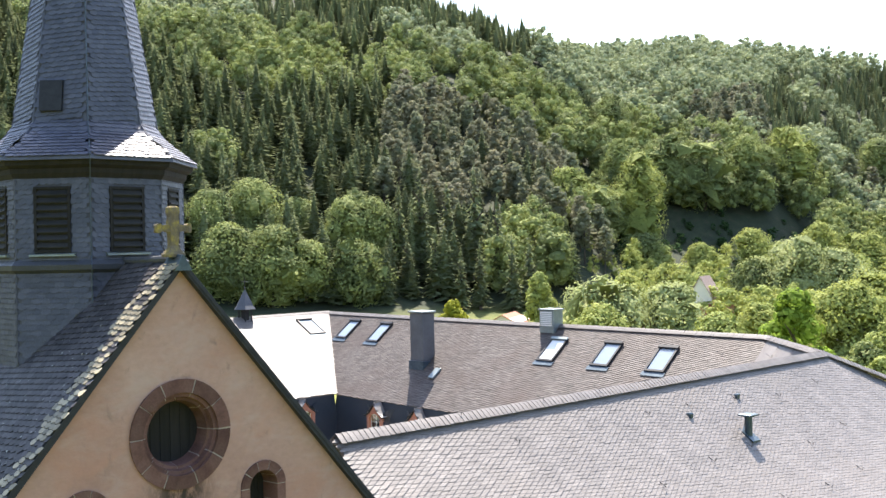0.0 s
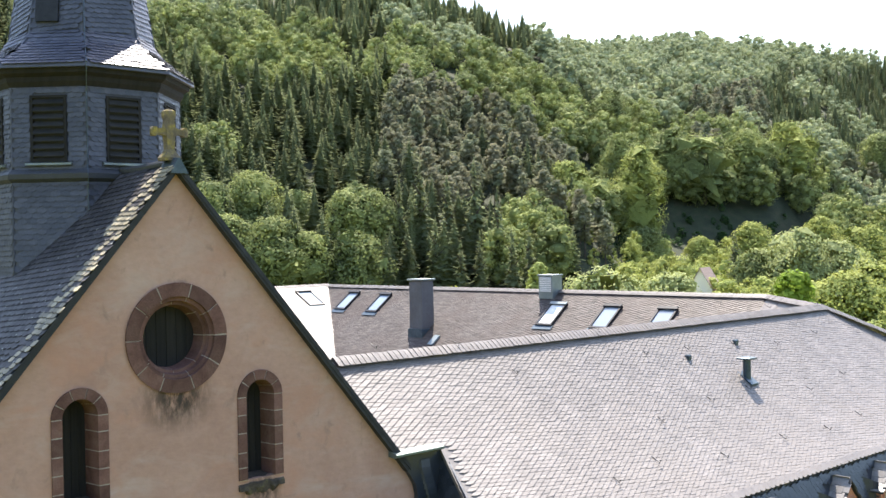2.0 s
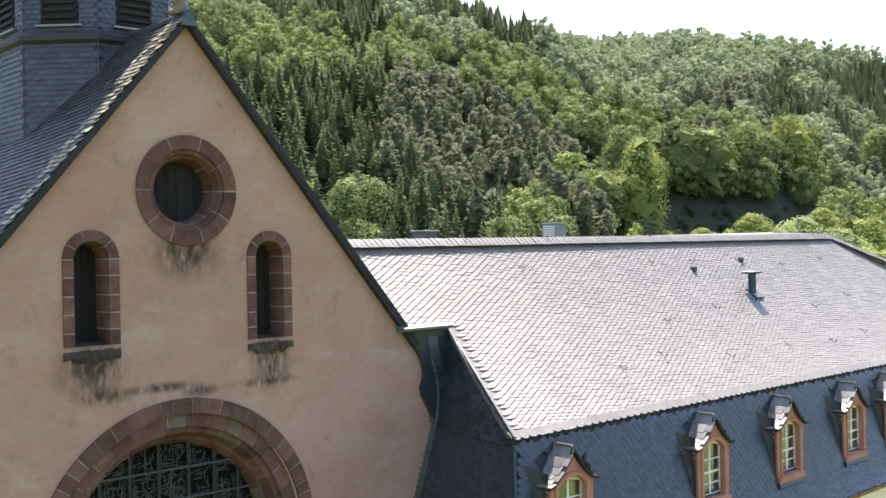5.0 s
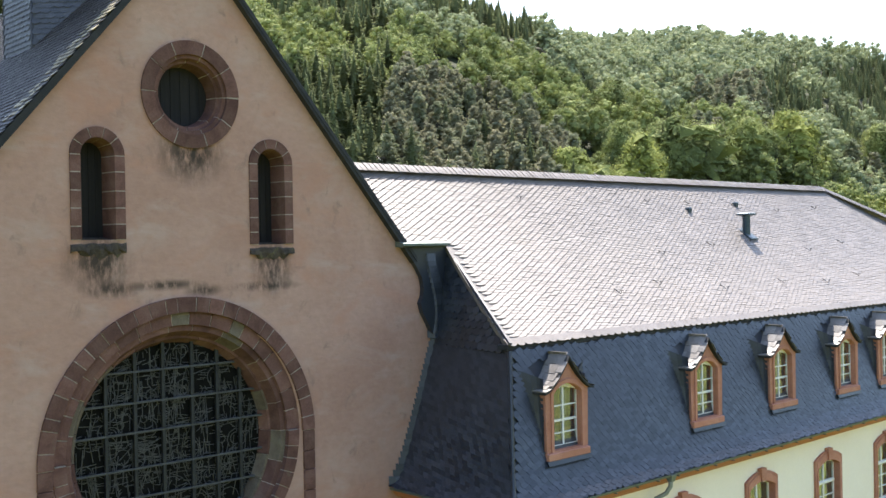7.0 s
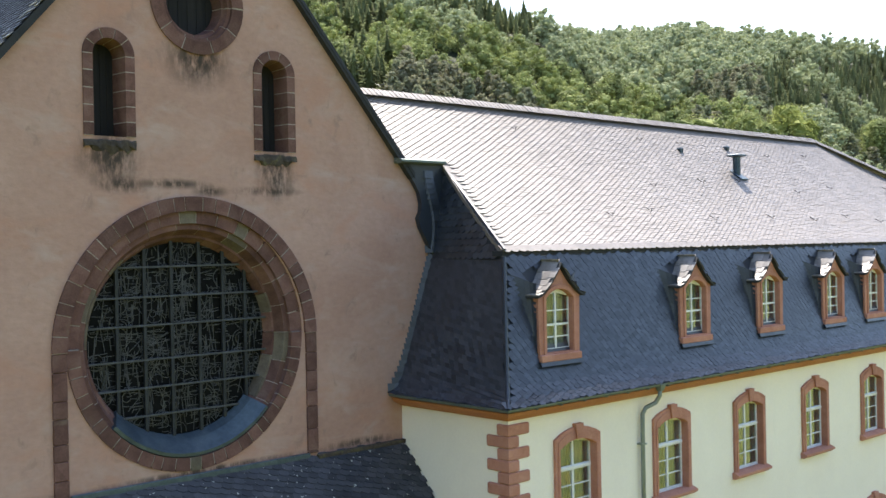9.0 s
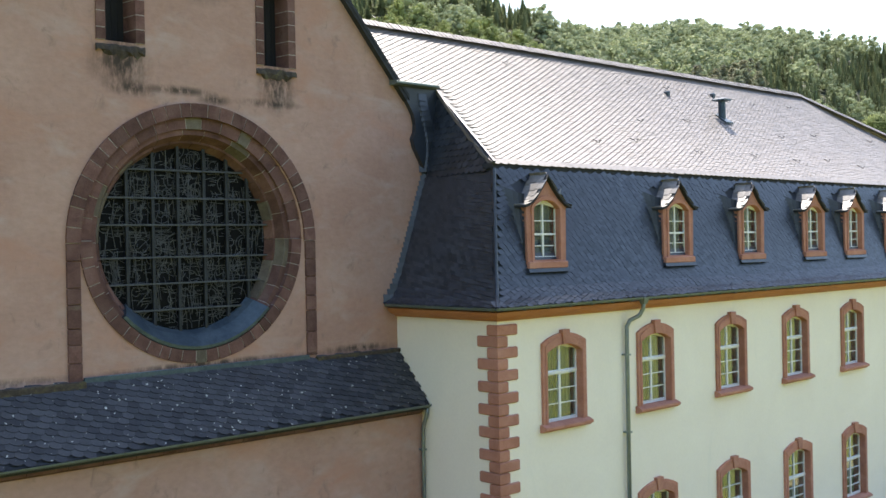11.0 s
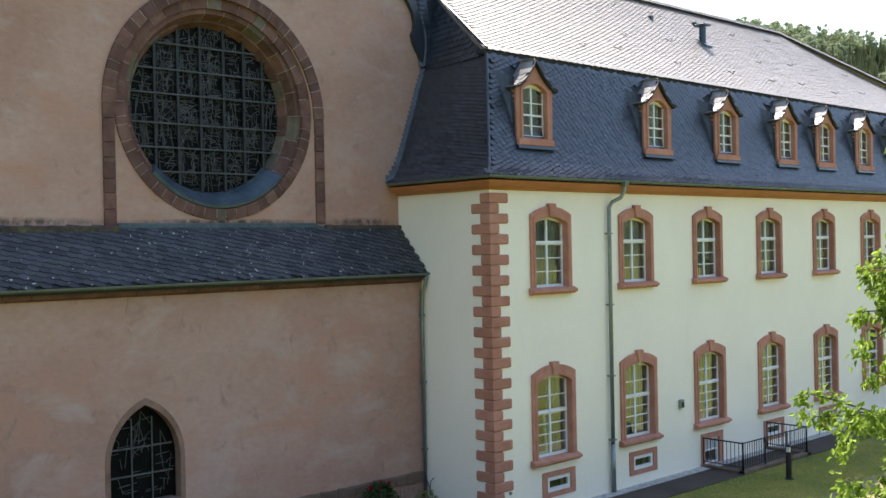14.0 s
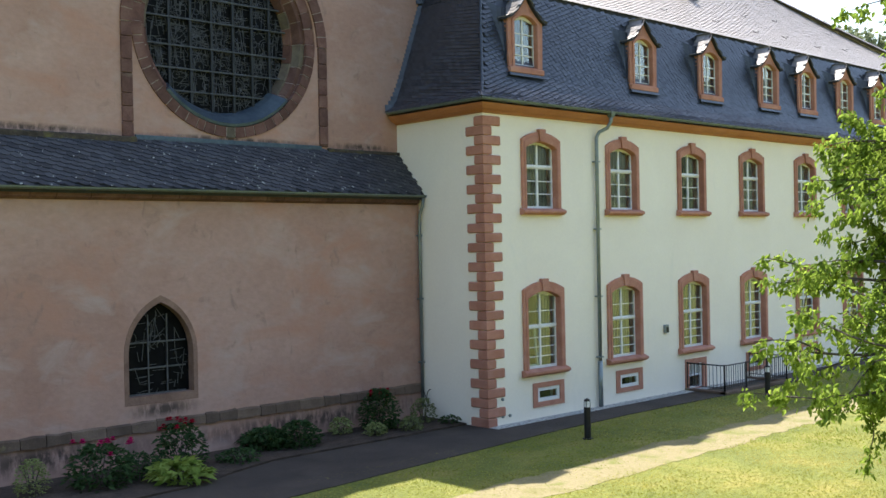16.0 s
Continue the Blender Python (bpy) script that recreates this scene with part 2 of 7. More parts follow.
def glass_mat(name, tint=(0.9, 0.95, 0.92)):
    m, t, b = shader(name)
    lw = node(t, "ShaderNodeLayerWeight", Blend=0.5)
    pw = t.nodes.new("ShaderNodeMath")
    pw.operation = "POWER"
    pw.inputs[1].default_value = 2.5
    t.links.new(lw.outputs["Facing"], pw.inputs[0])
    fr = node(t, "ShaderNodeMapRange")
    fr.inputs[3].default_value, fr.inputs[4].default_value = 0.07, 0.8
    t.links.new(pw.outputs[0], fr.inputs[0])
    gl = node(t, "ShaderNodeBsdfGlossy", Roughness=0.03)
    tr = t.nodes.new("ShaderNodeBsdfTransparent")
    tr.inputs[0].default_value = (*tint, 1)
    mx = t.nodes.new("ShaderNodeMixShader")
    t.links.new(fr.outputs[0], mx.inputs[0])
    t.links.new(tr.outputs[0], mx.inputs[1])
    t.links.new(gl.outputs[0], mx.inputs[2])
    t.links.new(mx.outputs[0], t.nodes["Material Output"].inputs[0])
    wave = node(t, "ShaderNodeBump", Strength=0.12, Distance=0.01)
    t.links.new(noise_tex(t, 3.0, 2), wave.inputs["Height"])
    t.links.new(wave.outputs[0], gl.inputs["Normal"])
    return m


GLASS = glass_mat("window_glass")


def leaf_mat(name, lo, hi, patch=None, trans=0.45, zone=0.06):
    m, t, b = shader(name)
    col = ramp(t, piece_random(t), [(0, lo), (1, hi)])
    if patch:
        col = mixed(t, ramp(t, noise_tex(t, zone, 2, 0.5), [(0.4, (0, 0, 0)), (0.62, (1, 1, 1))]), col, mixed(t, piece_random(t), patch, tuple(c * 1.5 for c in patch)))
    t.links.new(col, b.inputs["Base Color"])
    b.inputs["Roughness"].default_value = 0.75
    b.inputs["Specular IOR Level"].default_value = 0.08
    tl = t.nodes.new("ShaderNodeBsdfTranslucent")
    t.links.new(col, tl.inputs[0])
    mx = t.nodes.new("ShaderNodeMixShader")
    mx.inputs[0].default_value = trans
    t.links.new(b.outputs[0], mx.inputs[1])
    t.links.new(tl.outputs[0], mx.inputs[2])
    t.links.new(mx.outputs[0], t.nodes["Material Output"].inputs[0])
    return m


LEAF_BEECH = leaf_mat("beech_leaves", (0.205, 0.24, 0.08), (0.355, 0.39, 0.145), (0.135, 0.16, 0.065), 0.28, 0.09)
# Broadleaf green made paler and greyer to stand for haze over distance.
LEAF_FAR = leaf_mat("hazed_far_slope_leaves", (0.245, 0.28, 0.145), (0.385, 0.42, 0.24), (0.185, 0.215, 0.125), 0.3, 0.07)
LEAF_SPRUCE = leaf_mat("spruce_needles", (0.125, 0.145, 0.074), (0.195, 0.212, 0.11), (0.155, 0.18, 0.09), 0.4, 0.12)
LEAF_PINE = leaf_mat("pine_needles", (0.175, 0.172, 0.11), (0.25, 0.24, 0.155), (0.155, 0.172, 0.105), 0.45, 0.1)
LEAF_LIGHT = leaf_mat("light_green_leaves", (0.29, 0.315, 0.085), (0.41, 0.435, 0.14), (0.23, 0.265, 0.085), 0.36, 0.1)
LEAF_SILVER = leaf_mat("silvery_leaves", (0.32, 0.355, 0.15), (0.43, 0.465, 0.22), trans=0.4)
LEAF_YELLOW = leaf_mat("yellow_green_leaves", (0.20, 0.22, 0.025), (0.36, 0.36, 0.05))
LEAF_CHERRY = leaf_mat("cherry_leaves", (0.12, 0.19, 0.024), (0.31, 0.42, 0.075), trans=0.55)
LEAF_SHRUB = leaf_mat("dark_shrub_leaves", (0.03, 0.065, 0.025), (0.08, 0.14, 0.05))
LEAF_HOSTA = leaf_mat("lime_hosta_leaves", (0.16, 0.24, 0.04), (0.32, 0.40, 0.10))
PETAL = leaf_mat("magenta_petals", (0.30, 0.01, 0.06), (0.55, 0.03, 0.16), trans=0.3)
PETAL_RED = leaf_mat("dark_red_petals", (0.22, 0.005, 0.015), (0.42, 0.015, 0.04), trans=0.3)
GRASS = leaf_mat("grass_blades", (0.15, 0.19, 0.02), (0.27, 0.30, 0.045), (0.28, 0.255, 0.07), 0.6, 0.35)
BARK = surface("grey_brown_bark", [(0.3, (0.05, 0.04, 0.032)), (0.7, (0.13, 0.105, 0.085))], 3.0, 0.95, 0.9, 0.03, 14.0, stretch=(3, 3, 0.5))


def ground_mat():
    m, t, b = shader("meadow_and_forest_floor")
    col = ramp(t, noise_tex(t, 0.5, 7, 0.65), [(0.3, (0.078, 0.105, 0.011)), (0.5, (0.135, 0.15, 0.017)), (0.66, (0.205, 0.185, 0.034))])
    col = mixed(t, 0.8, col, ramp(t, noise_tex(t, 9.0, 6, 0.7), [(0.25, (0.6,) * 3), (0.75, (1.3,) * 3)]), "MULTIPLY")
    geo = t.nodes.new("ShaderNodeNewGeometry")
    sep = t.nodes.new("ShaderNodeSeparateXYZ")
    t.links.new(geo.outputs["Position"], sep.inputs[0])
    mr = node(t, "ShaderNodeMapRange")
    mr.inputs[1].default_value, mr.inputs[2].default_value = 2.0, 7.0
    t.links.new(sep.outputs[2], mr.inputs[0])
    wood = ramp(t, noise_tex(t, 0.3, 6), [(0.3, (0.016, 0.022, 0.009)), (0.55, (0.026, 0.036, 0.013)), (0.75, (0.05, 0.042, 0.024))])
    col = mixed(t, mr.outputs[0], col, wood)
    t.links.new(col, b.inputs["Base Color"])
    b.inputs["Roughness"].default_value = 0.95
    bump(t, b, noise_tex(t, 6.0, 6, 0.7), 0.8, 0.06)
    return m


GROUND = ground_mat()


# ---- building blocks ----
from mathutils.geometry import tessellate_polygon


class Shape:
    """Vertices and faces gathered for one mesh."""

    def __init__(self):
        self.v, self.f = [], []

    def add(self, verts, faces):
        n = len(self.v)
        self.v += [tuple(p) for p in verts]
        self.f += [tuple(i + n for i in q) for q in faces]
        return self

    def box(self, x0, x1, y0, y1, z0, z1, c=0.0):
        if c <= 0:
            p = [(x, y, z) for z in (z0, z1) for y in (y0, y1) for x in (x0, x1)]
            return self.add(p, [(0, 2, 3, 1), (4, 5, 7, 6), (0, 1, 5, 4), (2, 6, 7, 3), (0, 4, 6, 2), (1, 3, 7, 5)])
        rings = []
        for z, d in ((z0, c), (z0 + c, 0.0), (z1 - c, 0.0), (z1, c)):
            e = c if d == 0 else c * 1.0
            a, b_, e0, e1 = x0 + d, x1 - d, y0 + d, y1 - d
            k = e * 0.7
            rings.append([(a + k, e0, z), (b_ - k, e0, z), (b_, e0 + k, z), (b_, e1 - k, z), (b_ - k, e1, z), (a + k, e1, z), (a, e1 - k, z), (a, e0 + k, z)])
        pts = [p for r in rings for p in r]
        fs = [tuple(reversed(range(8))), tuple(range(24, 32))]
        for r in range(3):
            for i in range(8):
                j = (i + 1) % 8
                fs.append((r * 8 + i, r * 8 + j, r * 8 + 8 + j, r * 8 + 8 + i))
        return self.add(pts, fs)

    def loft(self, rings, closed=True, caps=True):
        n = len(rings[0])
        pts = [p for r in rings for p in r]
        fs = []
        for k in range(len(rings) - 1):
            for i in range(n if closed else n - 1):
                j = (i + 1) % n
                fs.append((k * n + i, k * n + j, k * n + n + j, k * n + n + i))
        if caps and closed:
            fs += [tuple(reversed(range(n))), tuple(range((len(rings) - 1) * n, len(rings) * n))]
        return self.add(pts, fs)

    def tube(self, path, r, n=8):
        path = [Vector(p) for p in path]
        rings = []
        for i, p in enumerate(path):
            d = (path[min(i + 1, len(path) - 1)] - path[max(i - 1, 0)]).normalized()
            a = d.cross(Vector((0.31, 0.92, 0.23))).normalized()
            b_ = d.cross(a)
            rr = r[i] if isinstance(r, (list, tuple)) else r
            rings.append([tuple(p + rr * (math.cos(2 * math.pi * k / n) * a + math.sin(2 * math.pi * k / n) * b_)) for k in range(n)])
        return self.loft(rings)

    def holed(self, outer, holes, place, d0, d1):
        """A slab from d0 to d1 with the outline outer and openings through it; place(u, v, d) gives the point."""
        loops = [outer] + holes
        flat = [p for lp in loops for p in lp]
        tri = tessellate_polygon([[Vector((u, v, 0)) for u, v in lp] for lp in loops])
        n = len(flat)
        pts = [place(u, v, d0) for u, v in flat] + [place(u, v, d1) for u, v in flat]
        fs = [tuple(q) for q in tri] + [tuple(n + i for i in reversed(q)) for q in tri]
        k = 0
        for lp in loops:
            m = len(lp)
            for i in range(m):
                a, b_ = k + i, k + (i + 1) % m
                fs.append((a, b_, n + b_, n + a))
            k += m
        return self.add(pts, fs)

    def make(self, name, smooth=False):
        me = bpy.data.meshes.new(name)
        me.from_pydata(self.v, [], self.f)
        bm = bmesh.new()
        bm.from_mesh(me)
        bmesh.ops.recalc_face_normals(bm, faces=bm.faces)
        bm.to_mesh(me)
        bm.free()
        if smooth:
            for p in me.polygons:
                p.use_smooth = True
        return me


def part(name, shape, material, parent, label="", smooth=False, m=None):
    """Links a shape or a finished mesh as one object under a thing or a part."""
    me = shape.make(name, smooth) if isinstance(shape, Shape) else shape
    if material and not me.materials:
        me.materials.append(material)
    ob = new(name, me)
    if material is GLASS:
        ob.visible_shadow = False
    if parent:
        ob.parent = parent
    if m is not None:
        ob.matrix_basis = m
    return tagged(ob, label)


def thing(name, label, category, kind="", group="", at=(0, 0, 0)):
    ob = new(name)
    ob.location = at
    ob.empty_display_size = 0.2
    return tagged(ob, label, category, group, kind)


def whole(name, shape, material, label, category, kind="", group="", smooth=False):
    return tagged(part(name, shape, material, None, "", smooth), label, category, group, kind)


def xz(y0):
    return lambda u, v, d: (u, y0 + d, v)


def yz(x0):
    return lambda u, v, d: (x0 + d, u, v)


def arc(cx, cz, r, a0, a1, n):
    return [(cx + r * math.cos(radians(a0 + (a1 - a0) * i / n)), cz + r * math.sin(radians(a0 + (a1 - a0) * i / n))) for i in range(n + 1)]


def segment_head(cx, hw, z0, zs, zc, n=8):
    """Outline of an opening with a shallow arched head, anticlockwise from the lower left."""
    rise = zc - zs
    r = (hw * hw + rise * rise) / (2 * rise)
    half = math.degrees(math.asin(hw / r))
    return [(cx - hw, z0), (cx + hw, z0)] + arc(cx, zc - r, r, 90 - half, 90 + half, n)


def wedge(c, rf, rb, a0, a1, y0, y1, steps=2):
    """A stone of an arch round c in a wall: radii (inner, outer) at its front y0 and back y1, from angle a0 to a1."""
    s = Shape()
    rings = []
    for i in range(steps + 1):
        a = radians(a0 + (a1 - a0) * i / steps)
        ca, sa = math.cos(a), math.sin(a)
        rings.append([(c[0] + r * ca, y, c[1] + r * sa) for r, y in ((rf[0], y0), (rf[1], y0), (rb[1], y1), (rb[0], y1))])
    return s.loft(rings)


def slate_shape(w, h, rng, thick=0.009):
    """A slate with a rounded lower edge, its upper part lying under the next row."""
    out = [(-0.52 * w, 0.95 * h), (0.52 * w, 0.95 * h), (0.52 * w, 0.05 * h), (0.36 * w, -0.2 * h), (0.08 * w, -0.32 * h), (-0.26 * w, -0.24 * h), (-0.5 * w, 0.02 * h)]
    top = [(x, y, 0.004 + 0.022 * (0.95 * h - y) / (1.27 * h)) for x, y in out]
    low = [(x, y, z - thick) for x, y, z in top[2:]]
    faces = [(6, 5, 4, 3, 2, 1, 0)] + [(3 + i, 8 + i, 7 + i, 2 + i) for i in range(4)]
    return np.array(top + low), faces


def row_slate(A, B, step_b=0.020, step_a=0.005):
    """A slate of an old-German covering: its straight foot lies over the row below, its rounded back over the next slate. A runs along the row, B across it."""
    out = [(1.15, -0.12), (0.0, -0.12), (-0.10, 0.2), (-0.15, 0.5), (-0.11, 0.8), (0.03, 1.0), (1.15, 1.0)]
    top = [(p * A[0] + q * B[0], p * A[1] + q * B[1], 0.003 + step_b * max(0.0, q) + step_a * (1 - p)) for p, q in out]
    low = [(x, y, z - (0.006 if i < 4 else 0.024)) for i, (x, y, z) in enumerate(top[1:])]
    faces = [tuple(range(7))] + [(i + 1, i + 7, i + 8, i + 2) for i in range(5)]
    return np.array(top + low), faces


def row_slating(parent, surf, u0, u1, v0, v1, inside, A, B, mat, near=None, most=300, seed=1, uneven=0.012, rise=0.020):
    """Covers surf(u, v) with slates in rows that rise along A. Those for which near(u, v) holds, up to most, are objects of their own."""
    rng = random.Random(seed)
    pts, faces = row_slate(A, B, rise)
    det = A[0] * B[1] - A[1] * B[0]
    corners = [((u * B[1] - v * B[0]) / det, (A[0] * v - A[1] * u) / det) for u in (0, u1 - u0) for v in (0, v1 - v0)]
    ia, ib = range(int(min(c[0] for c in corners)) - 2, int(max(c[0] for c in corners)) + 3), range(int(min(c[1] for c in corners)) - 2, int(max(c[1] for c in corners)) + 3)
    single, frames, count = None, [], 0
    for j in ib:
        drift = rng.uniform(-0.15, 0.15)
        for i in ia:
            i_ = i + drift + rng.uniform(-0.05, 0.05)
            u, v = u0 + i_ * A[0] + j * B[0], v0 + i_ * A[1] + j * B[1]
            cu, cv = u + 0.5 * (A[0] + B[0]), v + 0.5 * (A[1] + B[1])
            if not (u0 <= cu <= u1 and v0 <= cv <= v1 and inside(cu, cv)):
                continue
            p, du, dv, n = surf(u, v)
            m = Matrix((du, dv, n)).transposed() @ Matrix.Rotation(rng.uniform(-uneven, uneven), 3, "Z") @ Matrix.Rotation(rng.uniform(-uneven, uneven), 3, "X") @ Matrix.Rotation(rng.uniform(-uneven, uneven), 3, "Y")
            p = p + n * rng.uniform(0.0, 0.003)
            if near and count < most and near(u, v):
                if single is None:
                    single = bpy.data.meshes.new("slate")
                    single.from_pydata([tuple(q) for q in pts], [], faces)
                    single.materials.append(mat)
                ob = new("slate", single)
                ob.parent = parent
                ob.matrix_basis = Matrix.Translation(p) @ m.to_4x4()
                count += 1
            else:
                frames.append((np.array(m), np.array(p)))
    if frames:
        join_slates(parent, frames, pts, faces, mat)


def join_slates(parent, frames, pts, faces, mat):
    rot = np.array([f[0] for f in frames])
    pos = np.array([f[1] for f in frames])
    verts = (np.einsum("kij,nj->kni", rot, pts) + pos[:, None]).reshape(-1, 3)
    flat = np.array([i for f in faces for i in f])
    allf = (flat[None] + (np.arange(len(frames)) * len(pts))[:, None]).ravel()
    me = big_mesh("slate_covering", verts, allf, np.tile([len(f) for f in faces], len(frames)), mat)
    ob = new("slate_covering", me)
    ob.parent = parent
    tagged(ob, kind="stuff")


def big_mesh(name, verts, faces_flat, counts, mat):
    """A mesh from arrays, for joined pieces in great number."""
    me = bpy.data.meshes.new(name)
    me.vertices.add(len(verts))
    me.vertices.foreach_set("co", np.asarray(verts, np.float32).ravel())
    me.loops.add(len(faces_flat))
    me.loops.foreach_set("vertex_index", np.asarray(faces_flat, np.int32))
    counts = np.asarray(counts, np.int32)
    me.polygons.add(len(counts))
    me.polygons.foreach_set("loop_start", np.concatenate([[0], np.cumsum(counts)[:-1]]).astype(np.int32))
    me.update(calc_edges=True)
    me.validate()
    me.shade_flat()
    me.materials.append(mat)
    return me


def slating(parent, surf, u0, u1, v0, v1, inside, w, h, mat, near=None, most=300, slant=0.0, seed=1):
    """Rows of slates over surf(u, v), which gives a point and three axes. Those for which near(u, v) holds, up to most, are objects of their own."""
    rng = random.Random(seed)
    pts, faces = slate_shape(w, h, rng)
    single = None
    frames = []
    rows = int((v1 - v0) / h) + 1
    lean = math.tan(radians(slant))
    pad = int(abs(lean) * (u1 - u0) / h) + 1
    count = 0
    for r in range(-pad, rows + pad):
        u = u0 + (0.5 * w if r % 2 else 0.0)
        while u < u1:
            v = v0 + r * h + lean * (u - u0)
            if v0 - 0.001 <= v <= v1 and inside(u, v):
                p, du, dv, n = surf(u, v)
                m = Matrix((du, dv, n)).transposed() @ Matrix.Rotation(rng.uniform(-0.03, 0.03) + math.atan(lean), 3, "Z") @ Matrix.Rotation(rng.uniform(-0.012, 0.02), 3, "X")
                p = p + n * rng.uniform(0.0, 0.005)
                if near and count < most and near(u, v):
                    if single is None:
                        single = bpy.data.meshes.new("slate")
                        single.from_pydata([tuple(q) for q in pts], [], faces)
                        single.materials.append(mat)
                    ob = new("slate", single)
                    ob.parent = parent
                    ob.matrix_basis = Matrix.Translation(p) @ m.to_4x4()
                    count += 1
                else:
                    frames.append((np.array(m), np.array(p)))
            u += w * rng.uniform(0.985, 1.015)
    if frames:
        join_slates(parent, frames, pts, faces, mat)


def plane_surf(o, du, dv):
    o, du, dv = Vector(o), Vector(du).normalized(), Vector(dv).normalized()
    n = du.cross(dv).normalized()
    return lambda u, v: (o + u * du + v * dv, du, dv, n)


def in_poly(poly):
    def test(u, v):
        c, n = False, len(poly)
        for i in range(n):
            (x0, y0), (x1, y1) = poly[i], poly[i - 1]
            if (y0 > v) != (y1 > v) and u < (x1 - x0) * (v - y0) / (y1 - y0) + x0:
                c = not c
        return c
    return test


# ---- ground ----
HILL = {  # bearing from the place where the film starts: height of the ground at given distances
    -180: ((90, 0), (150, 6), (240, 40), (330, 80), (480, 120), (680, 140)),
    0: ((120, 0), (180, 8), (260, 40), (360, 85), (480, 125), (680, 150)),
    25: ((190, 0), (243, 12), (327, 60), (411, 100), (520, 152), (680, 175)),
    33: ((200, 0), (248, 12), (327, 57), (411, 97), (520, 150), (680, 172)),
    40: ((205, 0), (250, 8), (329, 50), (411, 91), (520, 148), (680, 168)),
    44: ((205, 0), (256, 6), (344, 46), (411, 84), (490, 124), (680, 158)),
    47: ((205, 0), (262, 6), (350, 43), (400, 70), (470, 108), (680, 136)),
    49.5: ((205, 0), (268, 6), (353, 40), (400, 60), (459, 96), (680, 134)),
    51.5: ((200, 0), (285, 6), (329, 20), (408, 60), (500, 94), (672, 137)),
    56: ((200, 0), (300, 5), (338, 12), (372, 34), (500, 90), (672, 137)),
    59: ((200, 0), (310, 6), (352, 14), (391, 40), (500, 82), (660, 130)),
    62: ((220, 0), (340, 9), (385, 20), (425, 40), (520, 76), (650, 122)),
    66: ((240, 0), (380, 9), (446, 22), (492, 42), (560, 70), (650, 114)),
    90: ((150, 0), (220, 8), (330, 40), (440, 60), (560, 80), (680, 90)),
    180: ((90, 0), (150, 6), (240, 40), (330, 80), (480, 120), (680, 140)),
}
HX, HY = -15.0, -18.0


def ground_z(x, y):
    a, r = math.degrees(math.atan2(x - HX, y - HY)), math.hypot(x - HX, y - HY)
    keys = sorted(HILL)
    for lo, hi in zip(keys, keys[1:]):
        if lo <= a <= hi:
            f = (a - lo) / (hi - lo)
            f = f * f * (3 - 2 * f)
            p = [(p0[0] * (1 - f) + p1[0] * f, p0[1] * (1 - f) + p1[1] * f) for p0, p1 in zip(HILL[lo], HILL[hi])]
            break
    if r <= p[0][0]:
        return 0.0
    z = p[-1][1]
    for (r0, z0), (r1, z1) in zip(p, p[1:]):
        if r0 <= r <= r1:
            z = z0 + (z1 - z0) * (r - r0) / (r1 - r0)
            break
    return z + min(1.0, z / 10) * 3.0 * noise.noise((x / 40, y / 40, 0))


def build_ground():
    s = Shape()
    radii = [0, 12, 30, 60, 80, 100, 120, 140, 160, 180, 200, 220, 240, 255, 270, 290, 310, 330, 350, 370, 390, 410, 430, 460, 490, 520, 560, 610, 660, 720, 900, 1300, 2200]
    n = 180
    rings = []
    for r in radii[1:]:
        rings.append([(HX + r * math.sin(2 * math.pi * k / n), HY + r * math.cos(2 * math.pi * k / n)) for k in range(n)])
    rings = [[(x, y, ground_z(x, y)) for x, y in ring] for ring in rings]
    s.loft(list(rings), caps=False)
    s.add(rings[0], [tuple(range(n))])
    return whole("ground", s, GROUND, "sunlit grass meadow rising into wooded valley slopes", "ground", "structure", smooth=True)


ground = build_ground()


def sheet(name, outline, z, thick, mat, label, cat):
    s = Shape()
    n = len(outline)
    s.loft([[(x, y, z - thick) for x, y in outline], [(x, y, z) for x, y in outline]])
    return whole(name, s, mat, label, cat, "structure")


road = sheet("path", [(-13, -4.25), (-9.0, -3.78), (-7.8, -3.25), (-6.5, -2.82), (-3.0, -2.80), (-0.2, -2.75), (-0.2, -3.9), (20, -3.9), (34, -3.9), (34, -5.3), (20, -5.2), (10, -5.1), (4, -5.0), (0, -5.2), (-3, -5.5), (-7, -5.9), (-13, -6.4)], 0.02, 0.05, ASPHALT,
             "dark asphalt footpath along the building", "path")
strip = sheet("gravel_strip", [(-0.2, -3.9), (34, -3.9), (34, -3.5), (-0.2, -3.5)], 0.03, 0.05, GRAVEL, "pale gravel drip strip at the foot of the wall", "gravel")
bed = sheet("flower_bed", [(-13, -0.9), (-0.2, -0.9), (-0.2, -2.7), (-3.0, -2.78), (-6.5, -2.8), (-7.8, -3.23), (-9.0, -3.76), (-13, -4.2)], 0.06, 0.1, SOIL, "dark soil flower bed against the church wall", "flower bed")
TRACK_X = [-14 + 0.15 * k for k in range(296)]
near_edge = [(x, -9.95 + 0.022 * (x + 14) + 0.28 * noise.noise((x * 0.7, 4.0, 0)) + 0.12 * noise.noise((x * 2.6, 9.0, 0)) + 0.1 * noise.noise((x * 7, 2.0, 0))) for x in reversed(TRACK_X)]
far_edge = [(x, -8.5 + 0.022 * (x + 14) + 0.3 * noise.noise((x * 0.6, 1.0, 0)) + 0.14 * noise.noise((x * 2.4, 6.0, 0)) + 0.1 * noise.noise((x * 7, 5.0, 0))) for x in TRACK_X]
track = sheet("dirt_track", far_edge + near_edge, 0.006, 0.04, DIRT, "dry worn earth track across the lawn", "track")

# ---- church ----
AX, APEX, PITCH = -5.50, 20.62, 1.174
EAVE_L, EAVE_R = -12.6, -0.1
